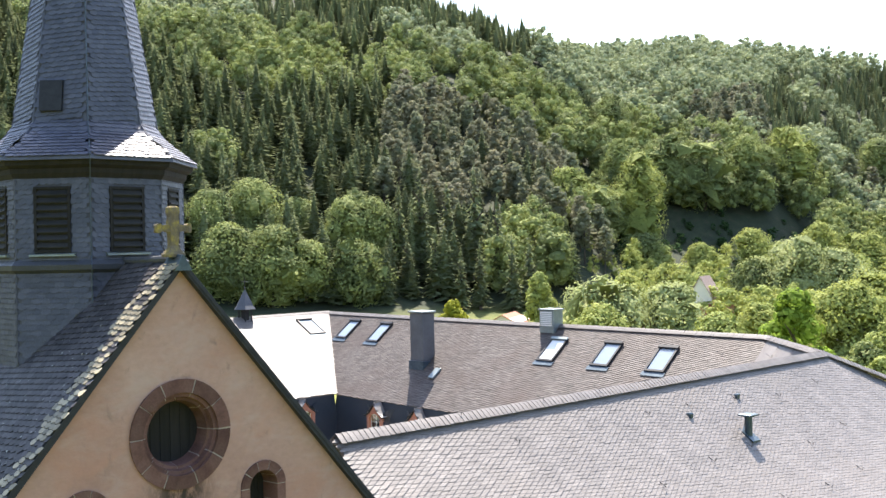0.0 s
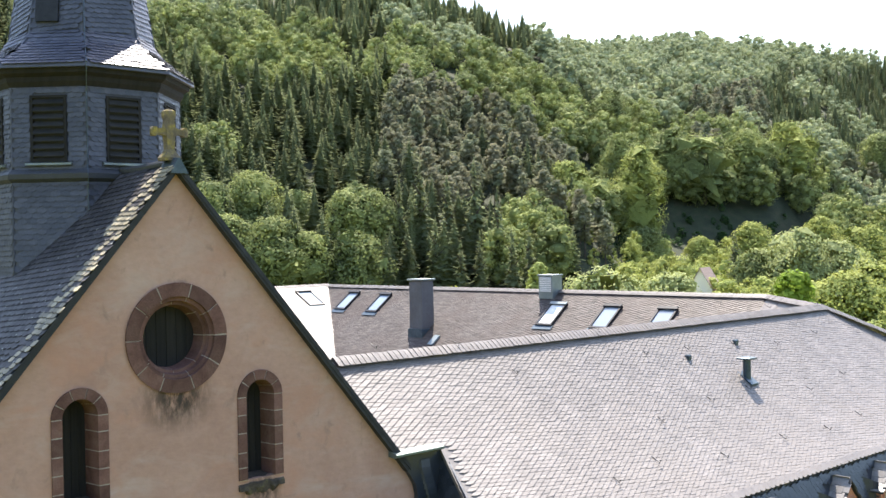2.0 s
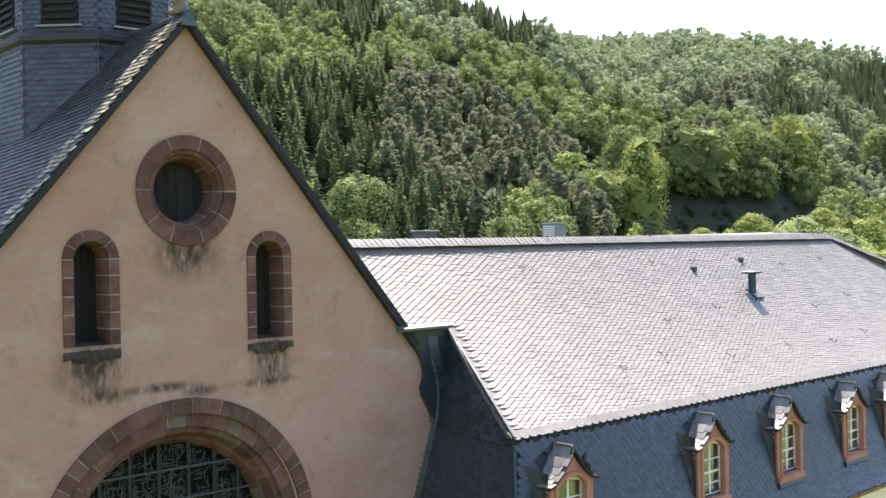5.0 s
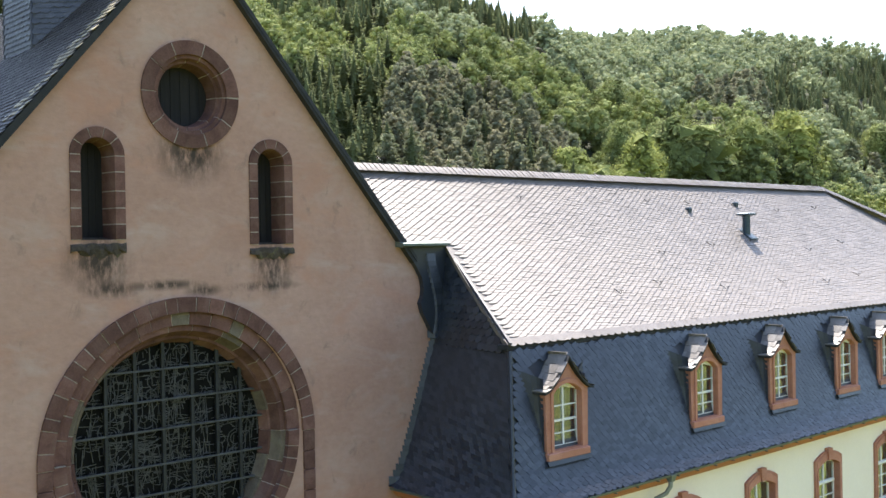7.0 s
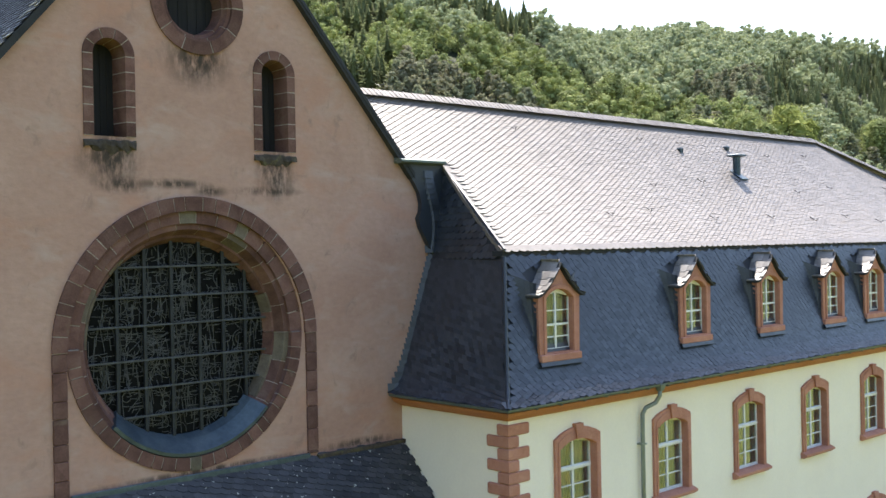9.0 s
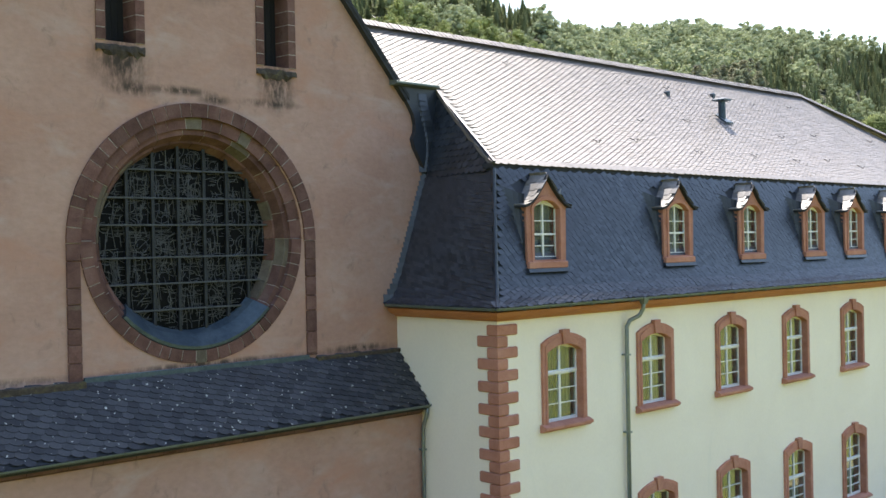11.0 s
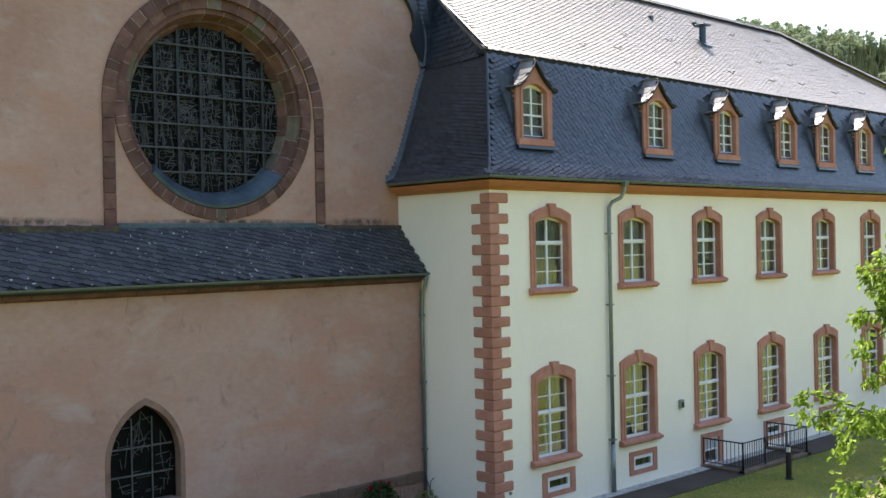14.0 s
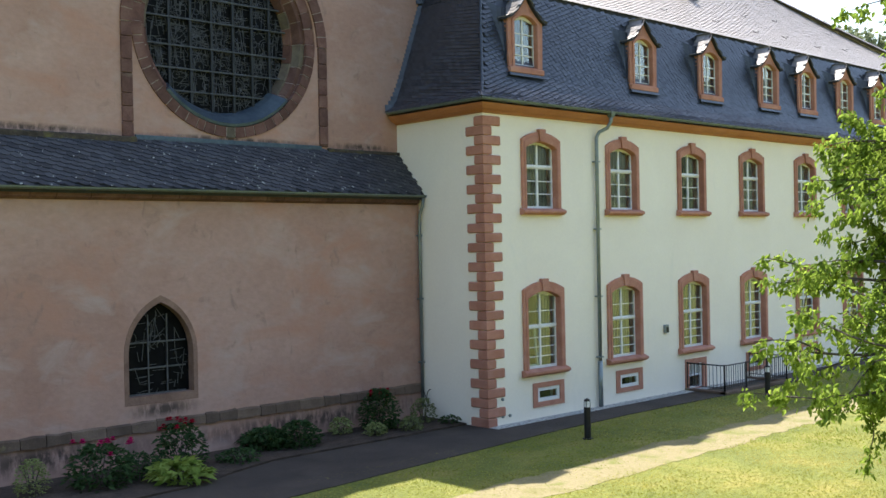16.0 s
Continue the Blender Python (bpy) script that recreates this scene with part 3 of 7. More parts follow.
church = thing("church", "old church with salmon plaster gable, slate roof and rose window", "church")


def gable_z(x):
    return APEX - PITCH * abs(x - AX)


def circle(cx, cz, r, n=40):
    return [(cx + r * math.cos(2 * math.pi * k / n), cz + r * math.sin(2 * math.pi * k / n)) for k in range(n)]


def round_head(cx, hw, z0, zs, n=12):
    return [(cx - hw, z0), (cx + hw, z0)] + arc(cx, zs, hw, 0, 180, n)


def pointed_head(cx, hw, z0, zs, n=8):
    r = hw * 1.55
    top = math.degrees(math.acos((r - hw) / r))
    right = arc(cx + hw - r, zs, r, 0, top, n)
    left = [(2 * cx - u, v) for u, v in reversed(right)]
    return [(cx - hw, z0), (cx + hw, z0)] + right + left[1:]


ROSE, OCU = (-5.77, 10.46), (-5.51, 17.42)
LANCETS = ((-7.47, 14.55, 16.13), (-3.68, 14.42, 16.10))
s = Shape()
s.holed([(EAVE_L, 0), (1.15, 0), (1.15, 14.22), (EAVE_R, 14.22), (EAVE_R, gable_z(EAVE_R)), (AX, APEX), (EAVE_L, gable_z(EAVE_L))],
        [arc(*ROSE, 2.70, 0, 180, 28) + arc(*ROSE, 2.5, 181, 359, 28), circle(*OCU, 0.85)] + [round_head(cx, 0.42, z0, zs) for cx, z0, zs in LANCETS], xz(0), 0.0, 1.1)
part("gable_wall", s, PINK, church, "salmon pink weathered lime plaster gable")
s = Shape().box(EAVE_R - 0.6, EAVE_R, 1.1, 24, 0, 14.3).box(EAVE_L, EAVE_L + 0.6, 1.1, 24, 0, 12.4).box(EAVE_L, EAVE_R, 24, 24.6, 0, 14)
part("nave_wall", s, PINK, church)

# roof planes with their thickness
s = Shape()
for side in (-1, 1):
    ex = 7.35 if side < 0 else 5.72
    x1, z1 = AX + side * ex, APEX + 0.16 - PITCH * ex
    prof = [(AX, APEX + 0.16), (x1, z1), (x1 - side * 0.08, z1 - 0.13), (AX, APEX + 0.0)]
    s.loft([[(x, y, z) for x, z in prof] for y in (-0.16, 24.5)])
part("roof", s, UNDER, church, "steep slate roof of the nave")
ch_dv = Vector((1, 0, PITCH)).normalized()
V_RIDGE = 7.35 * math.hypot(1, PITCH)
slope_l = plane_surf((AX - 7.35, 0, APEX + 0.17 - PITCH * 7.35), (0, -1, 0), ch_dv)
slating(church, slope_l, -24, -0.42, 0, V_RIDGE - 0.12, lambda u, v: True, 0.21, 0.135, SLATE_NAVE, near=lambda u, v: u > -3.5 and v > 6.5, most=260, slant=6, seed=3)
# paler verge slates laid along the gable
slating(church, plane_surf((AX - 7.35, 0, APEX + 0.215 - PITCH * 7.35), (0, -1, 0), ch_dv), -0.5, 0.2, 3.6, V_RIDGE - 0.1, lambda u, v: u > -0.36 + 0.1 * math.sin(v * 3) - 0.12 * (v > 9) and math.sin(v * 37 + u * 11) + 0.8 * math.sin(v * 5.3) > (-0.5 if v > 6.5 else 0.4), 0.17, 0.12, SLATE_VERGE, seed=4)
slating(church, plane_surf((AX - 7.35, 0, APEX + 0.205 - PITCH * 7.35), (0, -1, 0), ch_dv), -0.36, 0.2, 0, V_RIDGE - 0.1, lambda u, v: True, 0.17, 0.12, SLATE_NAVE, seed=5)
s = Shape()
for side in (-1, 1):
    ex = 7.35 if side < 0 else 5.72
    x1 = AX + side * ex
    s.loft([[(AX, -0.175, APEX + 0.18), (x1, -0.175, APEX + 0.18 - PITCH * ex), (x1, -0.175, APEX + 0.06 - PITCH * ex), (AX, -0.175, APEX + 0.06)], [(AX, -0.06, APEX + 0.2), (x1, -0.06, APEX + 0.2 - PITCH * ex), (x1, -0.06, APEX + 0.06 - PITCH * ex), (AX, -0.06, APEX + 0.06)]])
part("verge", s, UNDER, church, "dark slate verge along the gable")
s = Shape().tube([(AX, y, APEX + 0.17 + 0.015 * math.sin(y * 3)) for y in np.linspace(-0.16, 24, 40)], 0.075, 8)
part("ridge_cap", s, SLATE_CHURCH, church)
s = Shape().loft([[(AX - 0.19, -0.22, APEX - 0.04), (AX + 0.19, -0.22, APEX - 0.04), (AX + 0.02, -0.22, APEX + 0.26), (AX - 0.02, -0.22, APEX + 0.26)], [(AX - 0.19, 0.3, APEX + 0.0), (AX + 0.19, 0.3, APEX + 0.0), (AX + 0.02, 0.3, APEX + 0.3), (AX - 0.02, 0.3, APEX + 0.3)]])
part("lead_cap", s, LEAD, church, "grey lead cap at the gable top")


def build_cross():
    c = thing("stone_cross", "weathered stone cross with yellow lichen on the gable top", "cross", at=(AX - 0.03, 0.12, APEX + 0.22))
    b = Shape().loft([[(-w, -d, z), (w, -d, z), (w, d, z), (-w, d, z)] for z, w, d in ((0.0, 0.17, 0.14), (0.06, 0.18, 0.15), (0.14, 0.11, 0.11), (0.22, 0.075, 0.08), (0.42, 0.085, 0.085), (0.62, 0.10, 0.09), (0.78, 0.08, 0.085), (0.88, 0.105, 0.095), (0.96, 0.095, 0.09), (0.99, 0.06, 0.06))])
    part("shaft", b, CROSS, c)
    for sx in (-1, 1):
        a = Shape().loft([[(sx * x, -h * 0.9, 0.56 - h), (sx * x, h * 0.9, 0.56 - h), (sx * x, h * 0.9, 0.56 + h), (sx * x, -h * 0.9, 0.56 + h)] for x, h in ((0.08, 0.085), (0.17, 0.06), (0.25, 0.06), (0.30, 0.09), (0.355, 0.085), (0.38, 0.045))])
        part("arm", a, CROSS, c)


build_cross()


def stone_ring(parent, c, rf, rb, y0, y1, n, mat, name="voussoir", a0=0.0, a1=360.0, gap=0.75, seed=0, steps=2):
    """A ring of stones with open joints, and the mortar behind them."""
    rng = random.Random(seed)
    cuts = [a0 + (a1 - a0) * (i + (rng.uniform(-0.18, 0.18) if 0 < i < n else 0)) / n for i in range(n + 1)]
    for i in range(n):
        part(name, wedge(c, rf, rb, cuts[i] + gap * rng.uniform(0.3, 0.6), cuts[i + 1] - gap * rng.uniform(0.3, 0.6), y0 + rng.uniform(-0.011, 0.0), y1, steps), MOSSTONE if n > 12 and rng.random() < 0.09 else mat, parent)


def mortar_ring(c, rf, rb, y0, y1, a0=0.0, a1=360.0, steps=48):
    return wedge(c, rf, rb, a0, a1, y0, y1, steps)


# rose window: outer arch, two rings of stones, glass with bars
def joints(c, *rings):
    s = Shape()
    for rf, rb, y0, y1 in rings:
        q = wedge(c, rf, rb, 0, 360, y0, y1, 48)
        s.add(q.v, q.f)
    return s


rose = part("rose_window", joints(ROSE, ((2.405, 2.63), (2.41, 2.70), 0.037, 0.2), ((2.285, 2.43), (2.06, 2.43), 0.105, 0.56)), MORTAR, church, "great round window in stepped red sandstone rings")
stone_ring(rose, ROSE, (2.40, 2.71), (2.38, 2.71), 0.03, 0.22, 19, OLDSTONE, a0=0, a1=180, gap=0.5, seed=5, steps=5)
stone_ring(rose, ROSE, (2.40, 2.67), (2.40, 2.67), -0.03, 0.2, 27, OLDSTONE, a0=180, a1=360, gap=0.55, seed=15, steps=3)
part("ring_mortar", wedge(ROSE, (2.41, 2.63), (2.41, 2.63), 180, 360, -0.022, 0.2, 40), MORTAR, rose)
stone_ring(rose, ROSE, (2.28, 2.42), (2.17, 2.42), 0.10, 0.32, 26, OLDSTONE, gap=0.45, seed=6, steps=4)
stone_ring(rose, ROSE, (2.12, 2.3), (2.0, 2.3), 0.325, 0.60, 28, OLDSTONE, gap=0.4, seed=7, steps=4)
AC = (-5.71, 10.41)
part("arch_mortar", wedge(AC, (2.71, 2.99), (2.71, 2.99), 0, 180, -0.045, 0.15, 32), MORTAR, rose)
stone_ring(rose, AC, (2.70, 3.0), (2.70, 3.0), -0.05, 0.2, 27, OLDSTONE, "arch_stone", 0, 180, gap=0.45, seed=8, steps=4)
for sx, bottom in ((-1, 7.45), (1, 7.75)):
    z, k = AC[1], 0
    rng = random.Random(9 + sx)
    while z > bottom:
        h = min(rng.uniform(0.3, 0.55), z - bottom + 0.05)
        xa, xb = sorted((AC[0] + sx * 2.72, AC[0] + sx * 3.0))
        part("jamb_stone", Shape().box(xa, xb, -0.05, 0.2, z - h + 0.006, z - 0.006, 0.012), OLDSTONE, rose)
        z -= h
s = Shape()
rings = []
for i in range(17):
    a = radians(-138 + 96 * i / 16)
    rings.append([(ROSE[0] + r * math.cos(a), y, ROSE[1] + r * math.sin(a)) for r, y in ((2.38, -0.015), (2.4, 0.03), (2.16, 0.5), (1.98, 0.5), (2.08, 0.3), (2.31, -0.03))])
s.loft(rings)
part("lead_sill", s, LEAD, rose, "blue-grey lead covering on the lower sill")
glass = part("leaded_glass", Shape().loft([[(ROSE[0] + 2.1 * math.cos(2 * math.pi * k / 56), y, ROSE[1] + 2.1 * math.sin(2 * math.pi * k / 56)) for k in range(56)] for y in (0.55, 0.59)]), STAINED, rose, "nearly black leaded glass")


def came_lines(cx, cz, y, test, count, seed, step=0.5):
    """Thin lead lines: arcs, rays and short crossing pieces, as flat strips in front of the glass."""
    rng = random.Random(seed)
    s = Shape()

    def line(a, b, w=0.011):
        if not (test(*a) and test(*b)):
            return
        dx, dz = b[0] - a[0], b[1] - a[1]
        L = math.hypot(dx, dz)
        if L < 0.01:
            return
        nx, nz = -dz / L * w / 2, dx / L * w / 2
        q = [(a[0] + nx, a[1] + nz), (b[0] + nx, b[1] + nz), (b[0] - nx, b[1] - nz), (a[0] - nx, a[1] - nz)]
        s.add([(u, y, v) for u, v in q] + [(u, y + 0.012, v) for u, v in q], [(0, 1, 2, 3), (4, 7, 6, 5), (0, 4, 5, 1), (2, 6, 7, 3)])

    for _ in range(count):
        x, z = cx + rng.uniform(-2, 2), cz + rng.uniform(-2, 2)
        kind = rng.random()
        if kind < 0.30:
            ln, tilt = rng.uniform(0.2, 0.75), rng.gauss(0, 0.16)
            line((x, z), (x + ln * math.sin(tilt), z + ln * math.cos(tilt)))
        elif kind < 0.7:
            ln, tilt = rng.uniform(0.12, 0.4), rng.gauss(0, 0.12)
            line((x, z), (x + ln * math.cos(tilt), z + ln * math.sin(tilt)))
        elif kind < 0.86:
            r, a = rng.uniform(0.06, 0.24), rng.uniform(0, 6.28)
            span = rng.uniform(1.5, 6.0)
            ps = [(x + r * math.cos(a + span * i / 8), z + r * math.sin(a + span * i / 8)) for i in range(9)]
            for p, q in zip(ps, ps[1:]):
                line(p, q)
        else:
            x2, z2 = x + rng.uniform(-0.35, 0.35), z + rng.uniform(-0.35, 0.35)
            line((x, z), (x2, z2))
    return s


part("lead_came_net", came_lines(*ROSE, 0.535, lambda u, v: math.hypot(u - ROSE[0], v - ROSE[1]) < 2.06, 1250, 3), CAME, rose)
for du in (-1.42, -0.82, -0.22, 0.42, 0.99, 1.53):
    u = ROSE[0] + du
    hh = math.sqrt(2.08 ** 2 - du ** 2)
    part("upright_bar", Shape().box(u - 0.035, u + 0.035, 0.45, 0.52, ROSE[1] - hh, ROSE[1] + hh, 0.006), BARS, rose)
for dv in (-1.51, -0.94, -0.37, 0.33, 0.91, 1.52):
    v = ROSE[1] + dv
    hh = math.sqrt(2.08 ** 2 - dv ** 2)
    part("saddle_bar", Shape().box(ROSE[0] - hh, ROSE[0] + hh, 0.44, 0.49, v - 0.022, v + 0.022, 0.005), SADDLE, rose)

# round opening high in the gable
oculus = part("oculus", joints(OCU, ((0.805, 1.06), (0.785, 1.04), -0.03, 0.1), ((0.725, 0.83), (0.665, 0.83), 0.036, 0.3), ((0.645, 0.75), (0.585, 0.75), 0.146, 0.5)), MORTAR, church, "small round opening with moulded sandstone ring and dark shutter")
stone_ring(oculus, OCU, (0.80, 1.07), (0.78, 1.05), -0.035, 0.14, 10, OLDSTONE, seed=11, steps=4, gap=1.7)
stone_ring(oculus, OCU, (0.72, 0.81), (0.66, 0.81), 0.03, 0.3, 10, OLDSTONE, seed=11, steps=4, gap=1.7)
stone_ring(oculus, OCU, (0.64, 0.74), (0.58, 0.74), 0.14, 0.52, 8, OLDSTONE, seed=12, steps=4, gap=1.7)
for k in range(6):
    u0 = OCU[0] - 0.64 + k * 0.214
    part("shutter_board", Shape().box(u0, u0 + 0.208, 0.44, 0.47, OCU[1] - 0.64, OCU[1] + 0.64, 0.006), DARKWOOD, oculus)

def lancet_joints(cx, z0, zs):
    s = wedge((cx, zs), (0.336, 0.525), (0.266, 0.525), 0, 180, -0.026, 0.5, 12)
    for sx in (-1, 1):
        s.loft([[(cx + sx * a, b, z) for a, b in ((0.336, -0.026), (0.525, -0.026), (0.525, 0.5), (0.266, 0.5))] for z in (z0, zs)])
    return s


for cx, z0, zs in LANCETS:
    lan = part("lancet_window", lancet_joints(cx, z0, zs), MORTAR, church, "narrow round-headed opening with sandstone jambs and dark boards")
    stone_ring(lan, (cx, zs), (0.33, 0.53), (0.26, 0.53), -0.03, 0.5, 5, OLDSTONE, "arch_stone", 0, 180, 2.6, seed=int(13 - cx), steps=4)
    for sx in (-1, 1):
        z, i = zs, 0
        rng = random.Random(int(40 + cx * 3 + sx))
        while z > z0 + 0.02:
            h = min(rng.uniform(0.28, 0.4), z - z0)
            pts = [(sx * 0.33, -0.03), (sx * 0.53, -0.03), (sx * 0.53, 0.5), (sx * 0.26, 0.5)]
            part("jamb_stone", Shape().loft([[(cx + a, b, zz) for a, b in pts] for zz in (z - h + 0.011, z - 0.011)]), OLDSTONE, lan)
            z -= h
    rr = random.Random(int(70 + cx * 5))
    xs = [cx - 0.54 + 1.08 * i / 12 for i in range(13)]
    rings = []
    for i, xx in enumerate(xs):
        e, lo = rr.uniform(-0.03, 0.03), rr.uniform(-0.05, 0.07) + (0.1 if i in (0, 1, 11, 12) else 0.0)
        rings.append([(xx, 0.45, z0 + 0.06), (xx, 0.05, z0 - 0.02 + e * 0.5), (xx, -0.035 + e * 0.6, z0 - 0.10 + e), (xx, -0.05 + e, z0 - 0.19 + e), (xx, -0.012, z0 - 0.31 + lo), (xx, 0.2, z0 - 0.33)])
    sl = Shape().loft(rings)
    part("sill", sl, SILLSTONE, lan, "mossy dark stone sill")
    for k in range(4):
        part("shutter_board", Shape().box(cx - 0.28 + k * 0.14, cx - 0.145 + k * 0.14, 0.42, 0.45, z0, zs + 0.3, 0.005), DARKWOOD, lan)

# aisle in front
AISLE = -0.9
GOTH = (-8.28, 1.56, 2.60)
s = Shape().holed([(-14, 0), (-0.2, 0), (-0.2, 6.29), (-14, 6.29)], [pointed_head(GOTH[0], 0.85, GOTH[1], GOTH[2] - 0.05)], xz(AISLE), 0.0, 0.7)
part("aisle_wall", s, PINK, church, "stained salmon plaster wall of the low aisle")
prof = [(-1.2, 6.35), (-0.02, 7.62), (-0.02, 7.48), (-1.16, 6.23)]
part("aisle_roof", Shape().loft([[(x, y, z) for y, z in prof] for x in (-14, -0.22)]), UNDER, church, "low lean-to roof of dark slate")
a_dv = Vector((0, 1.18, 1.27)).normalized()
slating(church, plane_surf((0, -1.22, 6.355), (1, 0, 0), a_dv), -14, -0.25, 0.0, 1.71, lambda u, v: True, 0.225, 0.15, SLATE_OLD, near=lambda u, v: -9 < u < -0.2, most=300, slant=-16, seed=15)
part("roof_flashing", Shape().box(-8.4, -2.95, -0.07, 0.0, 7.58, 7.72, 0.01), LEAD, church, "lead flashing above the aisle roof")
part("wall_ledge", Shape().box(-14, -8.4, -0.16, 0.0, 7.50, 7.66, 0.02), SILLSTONE, church, "thin stone ledge above the aisle roof")
part("wall_ledge", Shape().box(-2.75, -0.1, -0.12, 0.0, 7.56, 7.66, 0.015), SILLSTONE, church)
x = -14.0
rng = random.Random(21)
while x < -0.35:
    w = min(rng.uniform(0.5, 0.85), -0.3 - x)
    part("cornice_stone", Shape().loft([[(xx, y, z) for y, z in ((-1.08, 6.29), (-0.88, 6.29), (-0.88, 6.1), (-0.93, 6.1), (-1.05, 6.16))] for xx in (x + 0.008, x + w - 0.008)]), OLDSTONE, church)
    x += w
x = -14.0
while x < -0.3:
    w = min(rng.uniform(0.35, 0.8), -0.22 - x)
    part("plinth_stone", Shape().loft([[(xx, y, z) for y, z in ((-0.95 - d, 0.98 + e), (-0.85, 1.05 + e), (-0.85, 0.76), (-0.965 - d, 0.77 - e))] for xx, d, e in ((x + 0.008, rng.uniform(0, 0.02), rng.uniform(-0.02, 0.02)), (x + w * 0.5, rng.uniform(0, 0.03), rng.uniform(-0.02, 0.02)), (x + w - 0.008, rng.uniform(0, 0.02), rng.uniform(-0.02, 0.02)))]), PLINTH, church)
    x += w
part("gutter", Shape().loft([[(xx, -1.24 + 0.07 * math.cos(a), 6.36 + 0.07 * math.sin(a)) for a in np.linspace(math.pi, 2 * math.pi, 7)] + [(xx, -1.24 + 0.058 * math.cos(a), 6.36 + 0.058 * math.sin(a)) for a in np.linspace(2 * math.pi, math.pi, 7)] for xx in (-14, -0.24)]), COPPER, church, "green-grey copper gutter")
gw = part("pointed_window", Shape().holed(pointed_head(GOTH[0], 0.93, GOTH[1] - 0.16, GOTH[2] - 0.05), [pointed_head(GOTH[0], 0.82, GOTH[1] + 0.03, GOTH[2] - 0.05)], xz(AISLE), -0.012, 0.3), WORN, church, "pointed-arch window with worn stone frame and leaded glass")
part("leaded_glass", Shape().loft([[(u, y, v) for u, v in pointed_head(GOTH[0], 0.85, GOTH[1], GOTH[2] - 0.05)] for y in (AISLE + 0.24, AISLE + 0.27)]), STAINED, gw)
inside_g = in_poly(pointed_head(GOTH[0], 0.80, GOTH[1] + 0.05, GOTH[2] - 0.05))
part("lead_came_net", came_lines(GOTH[0], GOTH[2], AISLE + 0.225, lambda u, v: inside_g(u, v), 260, 8), CAME, gw)
for k in (-0.24, 0.24):
    part("upright_bar", Shape().box(GOTH[0] + k - 0.013, GOTH[0] + k + 0.013, AISLE + 0.18, AISLE + 0.22, GOTH[1], GOTH[2] + 0.85), CAME, gw)
for k in range(3):
    part("saddle_bar", Shape().box(GOTH[0] - 0.72, GOTH[0] + 0.72, AISLE + 0.185, AISLE + 0.225, GOTH[1] + 0.03 + k * 0.60, GOTH[1] + 0.065 + k * 0.60), CAME, gw)
part("downpipe", Shape().tube([(-0.28, -1.2, 6.3), (-0.28, -1.14, 6.05), (-0.28, -1.02, 5.8), (-0.28, -1.0, 5.4), (-0.28, -1.0, 0.35)], 0.045, 10), ZINC, church, "grey downpipe in the wall corner", True)
for z in (5.2, 3.4, 1.6):
    part("pipe_clip", Shape().box(-0.34, -0.22, -1.06, -0.9, z, z + 0.04), ZINC, church)

# ridge turret: eight-sided drum, flared skirt and spire
TC, TR = (-5.44, 4.15), 2.05
OCT = [radians(22.5 + 45 * k) for k in range(8)]


def octagon(r, z):
    return [(TC[0] + r * math.cos(a), TC[1] + r * math.sin(a), z) for a in OCT]


turret = part("turret", Shape().loft([octagon(TR, 15.5), octagon(TR, 22.62)]), SLATE_TOWER, church, "eight-sided slate-clad bell turret with louvres and spire")
part("belt_line", Shape().loft([octagon(TR + 0.02, 22.5), octagon(TR + 0.035, 22.52), octagon(TR + 0.02, 22.55)]), ZINC, turret)
part("belt", Shape().loft([octagon(TR + 0.02, 20.55), octagon(TR + 0.12, 20.62), octagon(TR + 0.13, 20.72), octagon(TR + 0.03, 20.82)]), SLATE_CHURCH, turret)
part("turret_cornice", Shape().loft([octagon(TR + 0.03, 22.5), octagon(TR + 0.1, 22.6), octagon(TR + 0.12, 22.7), octagon(TR + 0.24, 22.76), octagon(TR + 0.26, 22.86)]), DARKWOOD, turret)
part("spire", Shape().loft([octagon(TR + 0.36, 22.86), octagon(TR + 0.34, 22.93), octagon(1.95, 23.2), octagon(1.66, 23.52), octagon(1.52, 23.72), octagon(1.10, 26.4), octagon(0.04, 33.6)]), SLATE_TOWER, turret)


def face_slates(ra, za, rb, zb, k, w, h, mat, seed, top=None, gap=None, slant=0):
    """Slates on one of the eight faces between two heights."""
    a = radians(45 * k)
    c8 = math.cos(radians(22.5))
    out, along = Vector((math.cos(a), math.sin(a), 0)), Vector((-math.sin(a), math.cos(a), 0))
    p0 = Vector((TC[0], TC[1], za)) + out * (ra * c8 + 0.004)
    p1 = Vector((TC[0], TC[1], zb)) + out * (rb * c8 + 0.004)
    dv = p1 - p0
    ha, hb, ln = ra * math.sin(radians(22.5)), rb * math.sin(radians(22.5)), dv.length
    slating(turret, plane_surf(p0, along, dv), -ha, ha, 0, ln - 0.02, lambda u, v: abs(u) < ha + (hb - ha) * v / ln - 0.04 and not (gap and abs(u) < gap[0] and gap[1] < v < gap[2]), w, h, mat, slant=slant, seed=seed)
    return p0, out, along


